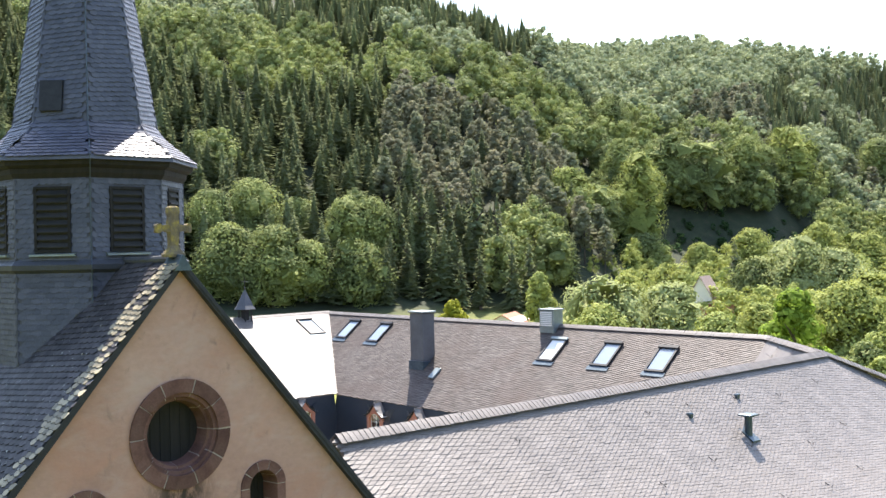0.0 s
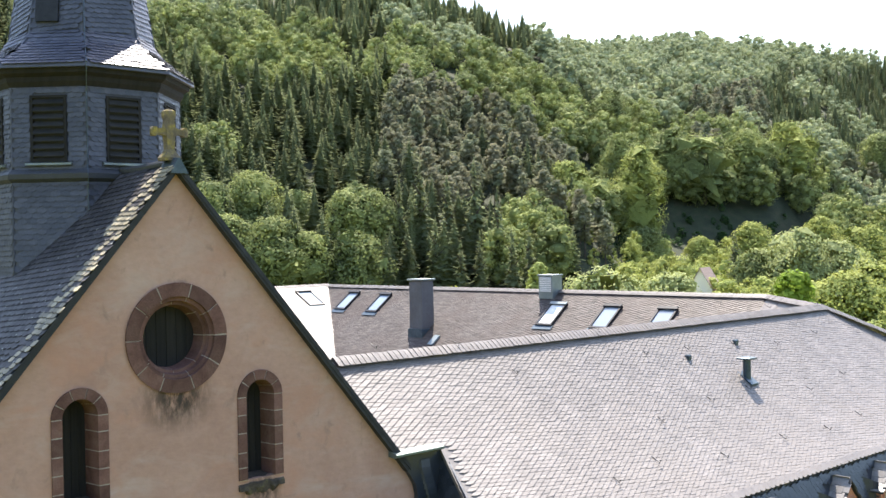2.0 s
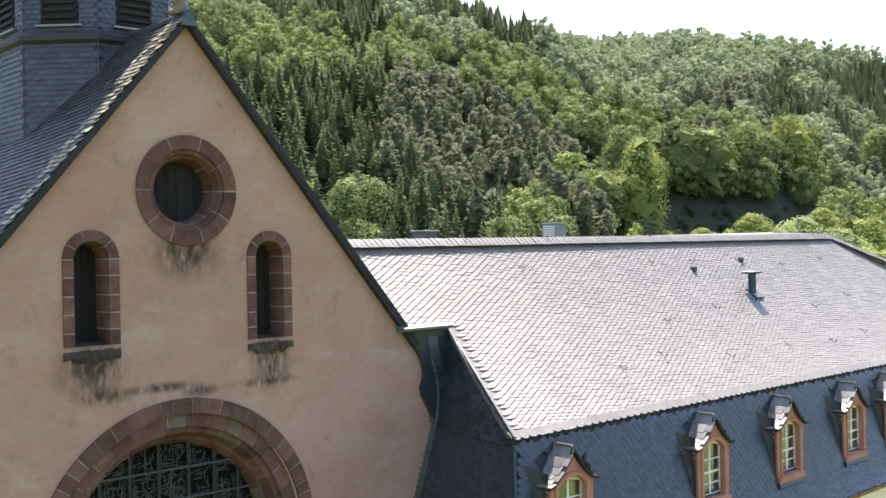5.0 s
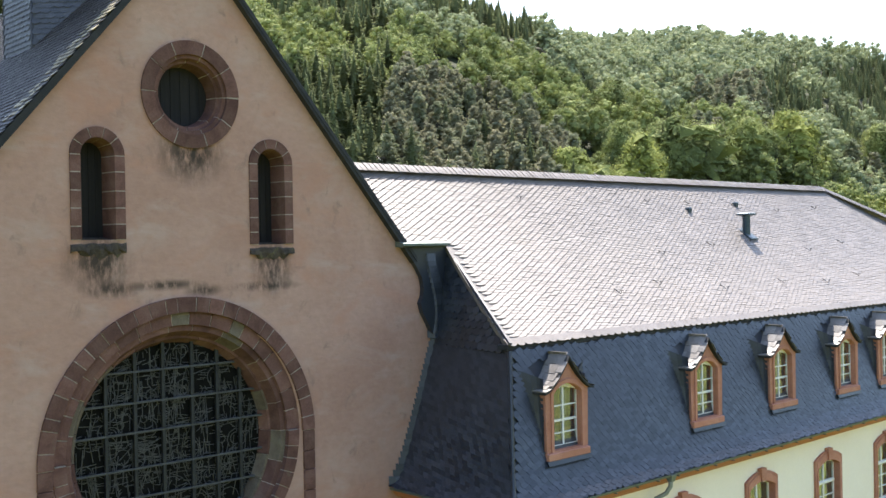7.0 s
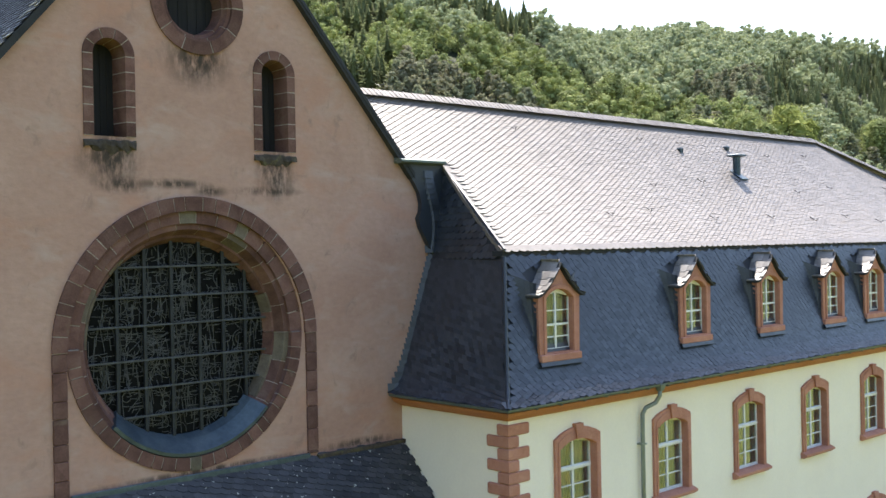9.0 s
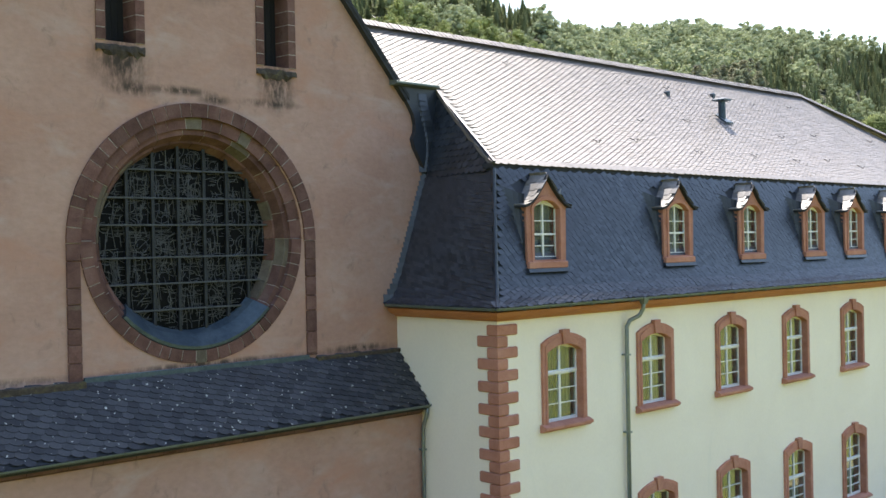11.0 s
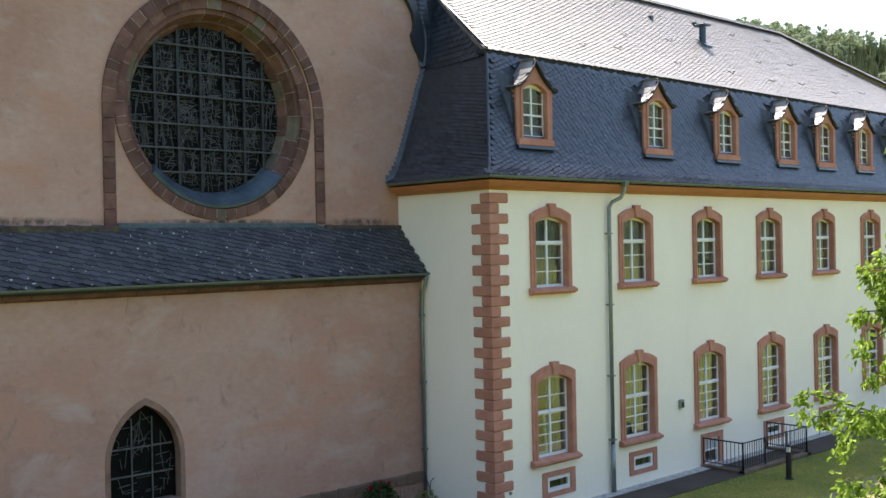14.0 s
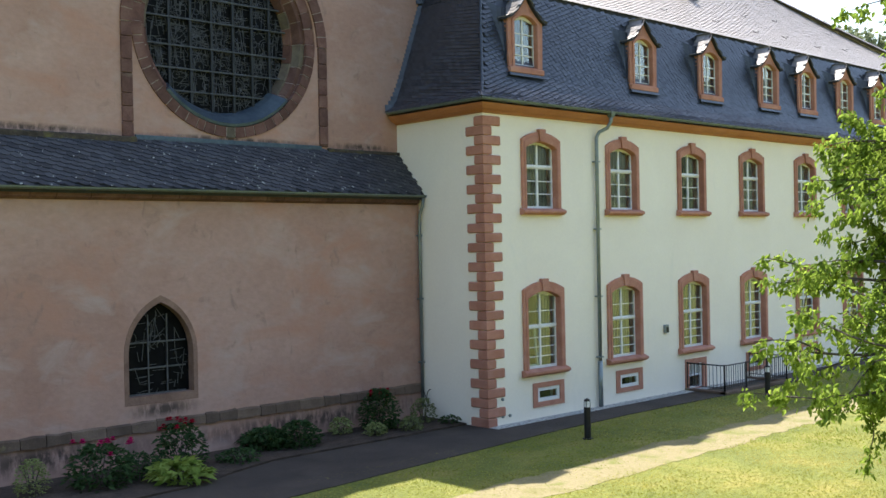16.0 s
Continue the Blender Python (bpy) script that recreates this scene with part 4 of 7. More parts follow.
for k in range(8):
    if k in (1, 2):
        continue
    face_slates(TR, 20.8, TR, 22.55, k, 0.15, 0.10, SLATE_TOWER, 30 + k, gap=(0.36, 0.12, 1.56))
    face_slates(TR, 16.0, TR, 20.55, k, 0.2, 0.11, SLATE_TOWER, 40 + k)
    face_slates(TR + 0.34, 22.94, 1.66, 23.52, k, 0.17, 0.11, SLATE_TOWER, 50 + k)
    face_slates(1.66, 23.52, 1.52, 23.74, k, 0.17, 0.11, SLATE_TOWER, 60 + k)
    face_slates(1.52, 23.74, 0.9, 27.7, k, 0.16, 0.105, SLATE_TOWER, 70 + k, slant=5)
    a = radians(45 * k)
    out, along = Vector((math.cos(a), math.sin(a), 0)), Vector((-math.sin(a), math.cos(a), 0))
    base = Vector((TC[0], TC[1], 0)) + out * (TR * math.cos(radians(22.5)))

    def on(u, z, d):
        return tuple(base + along * u + out * d + Vector((0, 0, z)))

    fr = part("louvre_frame", Shape().holed([(-0.38, 20.97), (0.38, 20.97), (0.38, 22.33), (-0.38, 22.33)], [[(-0.32, 21.03), (0.32, 21.03), (0.32, 22.28), (-0.32, 22.28)]], on, 0.0, 0.05), DARKWOOD, turret)
    part("backing", Shape().add([on(u, z, 0.002) for u, z in ((-0.35, 21.03), (0.35, 21.03), (0.35, 22.3), (-0.35, 22.3))], [(0, 1, 2, 3)]).add([on(u, z, -0.02) for u, z in ((-0.35, 21.03), (0.35, 21.03), (0.35, 22.3), (-0.35, 22.3))], [(3, 2, 1, 0)]), BLACK, fr)
    for i in range(8):
        z = 21.07 + i * 0.153
        ring = [[on(u, z, 0.07), on(u, z + 0.02, 0.075), on(u, z + 0.115, 0.012), on(u, z + 0.095, 0.005)] for u in (-0.32, 0.32)]
        part("louvre_slat", Shape().loft(ring), LOUVRE, fr)
    part("louvre_sill", Shape().loft([[on(-0.48, 20.90, 0.0), on(0.48, 20.90, 0.0), on(0.48, 20.90, 0.10), on(-0.48, 20.90, 0.10)], [on(-0.48, 20.97, 0.0), on(0.48, 20.97, 0.0), on(0.48, 20.94, 0.10), on(-0.48, 20.94, 0.10)]]), ZINC, fr)
for a in OCT:
    edge = [(TC[0] + r_ * math.cos(a), TC[1] + r_ * math.sin(a), z) for r_, z in ((TR, 16.0), (TR, 20.5))]
    part("corner_roll", Shape().tube(edge, 0.03, 6), SLATE_TOWER, turret)
    edge = [(TC[0] + r_ * math.cos(a), TC[1] + r_ * math.sin(a), z) for r_, z in ((TR, 20.85), (TR, 22.5))]
    part("corner_roll", Shape().tube(edge, 0.03, 6), SLATE_TOWER, turret)
    edge = [(TC[0] + r_ * math.cos(a), TC[1] + r_ * math.sin(a), z) for r_, z in ((TR + 0.34, 22.94), (1.95, 23.2), (1.66, 23.52), (1.52, 23.72), (1.10, 26.4), (0.2, 32.5))]
    part("corner_roll", Shape().tube(edge, 0.03, 6), SLATE_TOWER, turret)
hat = radians(225)
ho, hl = Vector((math.cos(hat), math.sin(hat), 0)), Vector((-math.sin(hat), math.cos(hat), 0))
hb = Vector((TC[0], TC[1], 0)) + ho * 1.36
part("hatch", Shape().loft([[tuple(hb + hl * (u - 0.2) + ho * (d + (24.0 - z) * 0.14) + Vector((0, 0, z))) for u, z in ((-0.24, 23.95), (0.24, 23.95), (0.24, 24.6), (-0.24, 24.6))] for d in (0.0, 0.1)]), BLACK, turret, "small dark hatch on the spire")
s = Shape()
pa = radians(247.5)
rodp = [(TC[0] + r * math.cos(pa), TC[1] + r * math.sin(pa), z) for r, z in ((0.35, 31.6), (1.14, 26.4), (1.56, 23.74), (1.72, 23.5), (2.43, 22.95), (2.40, 22.8), (2.1, 22.4), (2.08, 20.9), (2.18, 20.7), (2.08, 20.4), (2.06, 18.2))]
part("lightning_rod", Shape().tube(rodp, 0.009, 5), LEAD, turret)

# ---- baroque wing ----
WY, WX, WEND = -3.55, -0.2, 33.0
wing = thing("abbey_wing", "cream plastered baroque wing with slate mansard roof and red sandstone trim", "building")
UP_X = [2.06, 5.78, 9.48, 13.21, 17.02, 20.75, 24.45, 28.15, 31.6]
UP = dict(hw=0.805, z0=5.76, zs=7.84, zc=8.06, ohw=0.64, oz0=5.90, ozs=7.60, ozc=7.78)
LO = dict(hw=0.86, z0=1.26, zs=3.64, zc=3.86, ohw=0.68, oz0=1.40, ozs=3.38, ozc=3.58)
CELLAR = [(2.22, 0.68), (5.95, 0.67), (13.3, 0.62), (17.1, 0.62)]
holes = []
for cx in UP_X:
    for w in (UP, LO):
        holes.append(segment_head(cx, w["hw"] - 0.04, w["z0"] + 0.03, w["zs"] - 0.04, w["zc"] - 0.04))
holes += [[(cx - 0.58, cz - 0.27), (cx + 0.58, cz - 0.27), (cx + 0.58, cz + 0.27), (cx - 0.58, cz + 0.27)] for cx, cz in CELLAR]
holes.append([(9.0, 0.0 + 0.02), (10.05, 0.02), (10.05, 0.95), (9.0, 0.95)])
part("front_wall", Shape().holed([(WX, -0.1), (WEND, -0.1), (WEND, 8.55), (WX, 8.55)], holes, xz(WY), 0.0, 0.45), CREAM, wing, "cream lime plaster wall")
part("end_wall", Shape().box(WX, WX + 0.45, WY + 0.452, 1.0, -0.1, 8.55), CREAM, wing)
part("rear_wall", Shape().box(WX + 0.45, 20.0, 10.2, 10.6, -0.1, 8.6).box(WEND - 0.4, WEND, WY + 0.452, 40, -0.1, 8.6).box(21.4, 21.8, 10.2, 31.0, -0.1, 8.8).box(0, 21.8, 31.0, 31.4, -0.1, 8.8), CREAM, wing)
part("room_wall", Shape().box(WX + 0.45, WEND - 0.4, 1.2, 1.3, 0, 8.5), INSIDE, wing)
part("floor", Shape().box(WX + 0.45, WEND - 0.4, WY + 0.45, 1.2, 4.15, 4.4).box(WX + 0.45, WEND - 0.4, WY + 0.45, 1.2, 8.3, 8.5).box(WX + 0.45, WEND - 0.4, WY + 0.45, 1.2, 0.9, 1.1), INSIDE, wing)


def sash_mesh(w, rows, transom, tb=0.045, mb=0.035):
    """White casement frame with glazing bars for an opening centred on 0; returns the frame and the pane rectangles."""
    hw, z0, zs, zc = w["ohw"], w["oz0"], w["ozs"], w["ozc"]
    outline = segment_head(0, hw, z0, zs, zc)
    panes = []
    zt = z0 + (zs - z0) * transom
    lower = [(z0 + 0.07 + (zt - tb - z0 - 0.07) * i / rows[0], z0 + 0.07 + (zt - tb - z0 - 0.07) * (i + 1) / rows[0]) for i in range(rows[0])]
    upper = [(zt + tb + (zs + 0.02 - zt - tb) * i / rows[1], zt + tb + (zs + 0.02 - zt - tb) * (i + 1) / rows[1]) for i in range(rows[1])]
    for n, (a, b) in enumerate(lower + upper):
        top = n == len(lower + upper) - 1
        for sx in (-1, 1):
            x0, x1 = (mb, hw - mb - 0.02)
            r = [(sx * x0, a + 0.012), (sx * x1, a + 0.012), (sx * x1, b - 0.012 + (0.02 if top else 0)), (sx * x0, b - 0.012 + (0.11 if top else 0))]
            panes.append(r if sx > 0 else list(reversed(r)))
    return Shape().holed(outline, panes, xz(0), 0.0, 0.055), panes


def make_window_kit(w, rows, transom):
    kit = {}
    sur = Shape()
    outer = segment_head(0, w["hw"], w["z0"], w["zs"], w["zc"])
    hole = segment_head(0, w["ohw"], w["oz0"], w["ozs"], w["ozc"])
    sur.holed(outer, [hole], xz(0), -0.065, 0.22)
    kit["surround"] = sur.make("window")
    kit["fillet"] = Shape().holed(segment_head(0, w["hw"] - 0.09, w["z0"] + 0.05, w["zs"] - 0.07, w["zc"] - 0.07), [segment_head(0, w["ohw"] + 0.012, w["oz0"] - 0.01, w["ozs"] + 0.006, w["ozc"] + 0.012)], xz(0), -0.082, 0.1).make("moulding")
    zc = w["zc"]
    kit["key"] = Shape().loft([[(-0.10, y, zc - 0.27), (0.10, y, zc - 0.27), (0.135, y, zc + 0.075), (-0.135, y, zc + 0.075)] for y in (-0.125, 0.0)]).make("keystone")
    z0 = w["z0"]
    kit["sill"] = Shape().loft([[(xx, y, z) for y, z in ((-0.2, z0 + 0.09), (-0.05, z0 + 0.15), (0.1, z0 + 0.15), (0.1, z0 - 0.03), (-0.1, z0 - 0.03), (-0.14, z0 + 0.0), (-0.2, z0 + 0.03))] for xx in (-w["hw"] - 0.07, w["hw"] + 0.07)]).make("sill")
    sash, panes = sash_mesh(w, rows, transom)
    kit["sash"] = sash.make("sash")
    kit["panes"] = [Shape().loft([[(u, y, v) for u, v in p] for y in (0.022, 0.03)]).make("pane") for p in panes]
    zt = w["oz0"] + (w["ozs"] - w["oz0"]) * transom
    kit["transom"] = Shape().box(-w["ohw"] + 0.01, w["ohw"] - 0.01, -0.03, 0.02, zt - 0.035, zt + 0.045, 0.01).make("transom")
    return kit


def place_window(kit, cx, label):
    m = Matrix.Translation((cx, WY, 0))
    win = part("window", kit["surround"], SAND, wing, label, m=m)
    part("moulding", kit["fillet"], SAND, win)
    part("keystone", kit["key"], SAND, win)
    part("sill", kit["sill"], SAND, win)
    d = Matrix.Translation((0, 0.12, 0))
    part("sash", kit["sash"], WHITE, win, "white painted casement", m=d)
    part("transom", kit["transom"], WHITE, win, m=d)
    for p in kit["panes"]:
        part("pane", p, GLASS, win, m=d)
    return win


kit_up = make_window_kit(UP, (3, 1), 0.70)
kit_lo = make_window_kit(LO, (4, 2), 0.60)
kit_lo2 = make_window_kit(LO, (4, 2), 0.64)
for i, cx in enumerate(UP_X):
    place_window(kit_up, cx, "arched white casement window in red sandstone surround")
    low = place_window(kit_lo2 if i in (3, 4) else kit_lo, cx, "tall arched white casement window in red sandstone surround")
    first_low = low if i == 0 else first_low
# one casement of the first ground-floor window stands ajar
part("open_casement", Shape().holed([(-0.5, 1.46), (-0.02, 1.46), (-0.02, 2.58), (-0.5, 2.58)], [[(-0.44, 1.52), (-0.08, 1.52), (-0.08, 2.52), (-0.44, 2.52)]], lambda u, v, d: (u * 0.96, d + (v - 1.46) * 0.09 - (u + 0.02) * 0.12, v), 0.0, 0.05), WHITE, first_low, "white casement tilted open", m=Matrix.Translation((0, 0.19, 0)))
# curtains inside the windows
crng = random.Random(61)
for i, z0, z1 in [(k, 1.4, 3.6) for k in range(7)] + [(k, 5.9, 7.8) for k in range(7)]:
    cx = UP_X[i]
    for a, b in ((-0.6, crng.uniform(-0.05, -0.005)), (crng.uniform(0.005, 0.05), 0.6)):
        rings = [[(cx + a + (b - a) * k / 14, WY + 0.275 + 0.015 * math.sin(k * 1.9) + dy, z) for k in range(15)] + [(cx + a + (b - a) * k / 14, WY + 0.283 + 0.015 * math.sin(k * 1.9) + dy, z) for k in range(14, -1, -1)] for z, dy in ((z0, 0.0), (z1, 0.0))]
        if i == 0 and z0 < 2 and a < -0.3:
            continue
        whole("curtain", Shape().loft(rings), CURTAIN, "pale curtain hanging behind a window", "curtain", group="curtains in the wing windows")

for cx, cz in CELLAR:
    c = part("cellar_window", Shape().holed([(cx - 0.66, cz - 0.34), (cx + 0.66, cz - 0.34), (cx + 0.66, cz + 0.34), (cx - 0.66, cz + 0.34)], [[(cx - 0.47, cz - 0.2), (cx + 0.47, cz - 0.2), (cx + 0.47, cz + 0.2), (cx - 0.47, cz + 0.2)]], xz(WY), -0.03, 0.25), SAND, wing, "low cellar window in a flat sandstone frame")
    part("sash", Shape().holed([(cx - 0.47, cz - 0.2), (cx + 0.47, cz - 0.2), (cx + 0.47, cz + 0.2), (cx - 0.47, cz + 0.2)], [[(cx - 0.37, cz - 0.1), (cx + 0.37, cz - 0.1), (cx + 0.37, cz + 0.1), (cx - 0.37, cz + 0.1)]], xz(WY), 0.0, 0.07), WHITE, c)
    part("pane", Shape().box(cx - 0.38, cx + 0.38, WY + 0.03, WY + 0.038, cz - 0.11, cz + 0.11), GLASS, c)
c = part("cellar_window", Shape().holed([(8.92, 0.04), (10.15, 0.04), (10.15, 1.03), (8.92, 1.03)], [[(9.12, 0.04 + 0.01), (9.95, 0.05), (9.95, 0.86), (9.12, 0.86)]], xz(WY), -0.03, 0.25), SAND, wing, "cellar opening with white grille behind the railing")
part("sash", Shape().holed([(9.12, 0.05), (9.95, 0.05), (9.95, 0.86), (9.12, 0.86)], [[(9.18 + k * 0.15, 0.5), (9.28 + k * 0.15, 0.5), (9.28 + k * 0.15, 0.8), (9.18 + k * 0.15, 0.8)] for k in range(5)] + [[(9.18, 0.1), (9.88, 0.1), (9.88, 0.45), (9.18, 0.45)]], xz(WY), 0.05, 0.1), WHITE, c)
part("pane", Shape().box(9.15, 9.9, WY + 0.11, WY + 0.118, 0.08, 0.84), GLASS, c)

# corner stones
z, k = 0.0, 0
while z < 8.34:
    long_f = k % 2 == 1
    la, lb = (0.62, 0.30) if long_f else (0.29, 0.62)
    h = 0.262
    s = Shape()
    pts = [(WX - 0.045, WY - 0.045), (WX + la, WY - 0.045), (WX + la, WY + 0.05), (WX + 0.05, WY + 0.05), (WX + 0.05, WY + lb), (WX - 0.045, WY + lb)]
    c1 = 0.022
    pin = [(WX - 0.045 + c1, WY - 0.045 + c1), (WX + la - c1, WY - 0.045 + c1), (WX + la - c1, WY + 0.05), (WX + 0.05, WY + 0.05), (WX + 0.05, WY + lb - c1), (WX - 0.045 + c1, WY + lb - c1)]
    s.loft([[(x, y, zz) for x, y in q] for zz, q in ((z + 0.005, pin), (z + 0.028, pts), (z + h - 0.028, pts), (z + h - 0.004, pin))])
    part("quoin", s, SAND, wing)
    z += h
    k += 1

# cornice and gutters
cor = [(0.0, 8.46), (0.06, 8.47), (0.10, 8.51), (0.22, 8.55), (0.3, 8.62), (0.34, 8.69), (0.0, 8.7)]
part("cornice", Shape().loft([[(WX - d, WY - d, z) for d, z in cor], [(WEND + 0.3, WY - d, z) for d, z in cor]]), CORNICE, wing, "ochre painted eaves cornice")
part("cornice", Shape().loft([[(WX - d, WY - d, z) for d, z in cor], [(WX - d, -0.02, z) for d, z in cor]]), CORNICE, wing, "ochre painted eaves cornice")


def gutter_prof(c, n=8):
    return [(c + 0.075 * math.cos(a), 8.80 + 0.075 * math.sin(a)) for a in np.linspace(math.pi, 2 * math.pi, n)] + [(c + 0.062 * math.cos(a), 8.80 + 0.062 * math.sin(a)) for a in np.linspace(2 * math.pi, math.pi, n)]


part("gutter", Shape().loft([[(WX - 0.42 - (y - (WY - 0.42)) * -1, y, z) for y, z in gutter_prof(WY - 0.42)], [(WEND, y, z) for y, z in gutter_prof(WY - 0.42)]]), COPPER, wing, "green-grey copper gutter")
part("gutter", Shape().loft([[(x, WY - 0.42 + (x - (WX - 0.42)), z) for x, z in gutter_prof(WX - 0.42)], [(x, -0.1, z) for x, z in gutter_prof(WX - 0.42)]]), COPPER, wing)
for x in np.arange(0.2, 32, 0.8):
    part("gutter_bracket", Shape().box(x, x + 0.03, WY - 0.51, WY - 0.3, 8.71, 8.735), COPPER, wing)
dp = part("downpipe", Shape().tube([(4.78, WY - 0.42, 8.72), (4.78, WY - 0.40, 8.5), (4.74, WY - 0.30, 8.32), (4.55, WY - 0.14, 8.2), (4.47, WY - 0.1, 8.05), (4.46, WY - 0.1, 7.6), (4.44, WY - 0.1, 1.35)], 0.055, 10), ZINC, wing, "grey zinc downpipe with cast-iron foot", True)
part("foot_pipe", Shape().tube([(4.44, WY - 0.1, 1.4), (4.44, WY - 0.1, 0.05)], 0.068, 10), ZINC, dp, "", True)
part("hopper", Shape().loft([[(4.78 + w * a, WY - 0.42 + w * b, z) for a, b in ((-1, -1), (1, -1), (1, 1), (-1, 1))] for z, w in ((8.62, 0.06), (8.72, 0.09), (8.78, 0.1))]), COPPER, dp)
for z in (7.3, 5.3, 3.3, 1.5):
    part("pipe_clip", Shape().box(4.36, 4.53, WY - 0.17, WY, z, z + 0.04), ZINC, dp)

# mansard
MP = [(0.43, 8.80), (0.27, 8.98), (0.14, 9.22), (0.03, 9.55), (-0.08, 10.0), (-0.19, 10.5), (-0.34, 11.2), (-0.52, 12.02)]
ML = [0.0]
for (a0, z0), (a1, z1) in zip(MP, MP[1:]):
    ML.append(ML[-1] + math.hypot(a1 - a0, z1 - z0))


def mansard_at(v):
    v = max(0.0, min(v, ML[-1] - 1e-6))
    for i in range(len(MP) - 1):
        if ML[i] <= v <= ML[i + 1]:
            f = (v - ML[i]) / (ML[i + 1] - ML[i])
            d = Vector((MP[i + 1][0] - MP[i][0], MP[i + 1][1] - MP[i][1])).normalized()
            return MP[i][0] + f * (MP[i + 1][0] - MP[i][0]), MP[i][1] + f * (MP[i + 1][1] - MP[i][1]), d


def mansard_out(z):
    for (a0, z0), (a1, z1) in zip(MP, MP[1:]):
        if z0 <= z <= z1:
            return a0 + (a1 - a0) * (z - z0) / (z1 - z0)
    return MP[-1][0] if z > 9 else MP[0][0]


def mansard_front(u, v):
    o, z, d = mansard_at(v)
    du, dv = Vector((1, 0, 0)), Vector((0, -d.x, d.y))
    return Vector((u, WY - o, z)), du, dv, du.cross(dv)


def end_lean(u, z):
    """How far the end face leans in towards the church wall, where it stands flatter than at the corner."""
    return 0.46 * max(0.0, (z - 8.9) / 3.12) * max(0.0, 1 - u / 3.1)


def mansard_end(u, v):
    o, z, d = mansard_at(v)
    du, dv = Vector((0, -1, 0)), Vector((-d.x, 0, d.y))
    return Vector((WX - o + end_lean(u, z), -u, z)), du, dv, du.cross(dv)


s = Shape()
s.loft([[(WX - o + 0.02, WY - o + 0.02, z) for o, z in MP] + [(1.0, WY + 1.5, 12.02), (1.0, WY + 1.5, 8.72)], [(WEND + o, WY - o + 0.02, z) for o, z in MP] + [(WEND - 1, WY + 1.5, 12.02), (WEND - 1, WY + 1.5, 8.72)]])
s.loft([[(WX - o + 0.02, WY - o + 0.02, z) for o, z in MP] + [(1.0, WY + 1.5, 12.02), (1.0, WY + 1.5, 8.72)], [(WX - o + 0.02 + end_lean(0, z), -0.01, z) for o, z in MP] + [(1.0, -0.01, 12.02), (1.0, -0.01, 8.72)]])
part("mansard", s, SLATE, wing, "steep dark blue slate mansard with flared foot")
DORMERS = [1.51, 6.93, 10.70, 14.50, 17.30, 20.37, 23.3, 26.7, 29.8]


def clear_of_dormers(u, v):
    o, z, d = mansard_at(v)
    return u > WX - o + 0.1 and not any(abs(u - cx) < 0.66 and 9.62 < z < 11.75 for cx in DORMERS)


row_slating(wing, mansard_front, WX - 0.45, WEND, 0.02, ML[-1] - 0.02, clear_of_dormers, (0.155, 0.062), (0.072, -0.098), SLATE, near=lambda u, v: -1 < u < 4.0 and v > 0.2, most=300, seed=80, uneven=0.02, rise=0.034)
row_slating(wing, mansard_end, 0.03, 4.0, 0.02, ML[-1] - 0.02, lambda u, v: u < -WY + mansard_at(v)[0] - 0.06, (0.17, -0.025), (0.06, -0.11), SLATE, seed=81, uneven=0.005)
slating(wing, mansard_front, WX - 0.4, WEND, 0.04, 0.06, lambda u, v: True, 0.2, 0.17, SLATE, seed=93)
slating(wing, mansard_end, 0.05, 3.95, 0.04, 0.06, lambda u, v: True, 0.2, 0.17, SLATE, seed=94)
hp = [(WX - o - 0.01, WY - o - 0.01, z) for o, z in MP]
part("hip_roll", Shape().tube(hp, 0.05, 8), SLATE, wing)

# upper roof: south, east and north ranges round a court
RY, EY, EZ = 2.05, -2.98, 12.17
EX, EXZ, RX, RXZ = 22.0, 12.24, 27.5, 16.52
SX, SXZ = 23.95, 16.36
NY, NEZ, NRY, NRZ = 31.94, 12.3, 40.05, 16.55


def ridge_z(x):
    return 16.36


def south_z(x, y):
    """Height of the slightly sagging south roof."""
    g = (y - EY) / (RY - EY)
    return EZ + g * (ridge_z(x) - EZ) - 0.85 * g * (1 - g)


s = Shape()
rings = []
for y in (EY, -2.25, -1.5, -0.75, -0.05, 0.0, 0.7, 1.4, 2.1, RY):
    xl = 0.3 + 0.9 * (y - EY) / 2.93 if y < -0.01 else -0.3
    xr = WEND + 0.6 + (SX - WEND - 0.6) * (y - EY) / (RY - EY)
    rings.append([(xl, y, south_z(xl, y) - 0.14), (xr, y, south_z(xr, y) - 0.14), (xr, y, south_z(xr, y) - 0.014), (xl, y, south_z(xl, y) - 0.014)])
s.loft(rings)
back = [(-0.3, RY, ridge_z(0)), (SX, RY, SXZ), (EX, 9.98, EZ + 0.1), (-0.3, 9.98, EZ + 0.1)]
s.loft([[(x, y, z - 0.12) for x, y, z in back], [(x, y, z - 0.012) for x, y, z in back]])


def west_z(x, y):
    """Height of the court roof; near the corner its ridge bends over to meet the south ridge."""
    f = min(1.0, max(0.0, (6.5 - y) / (6.5 - RY)))
    xr, zr = RX + (SX - RX) * f, RXZ + (SXZ - RXZ) * f
    return EXZ + (x - EX) / (xr - EX) * (zr - EXZ)


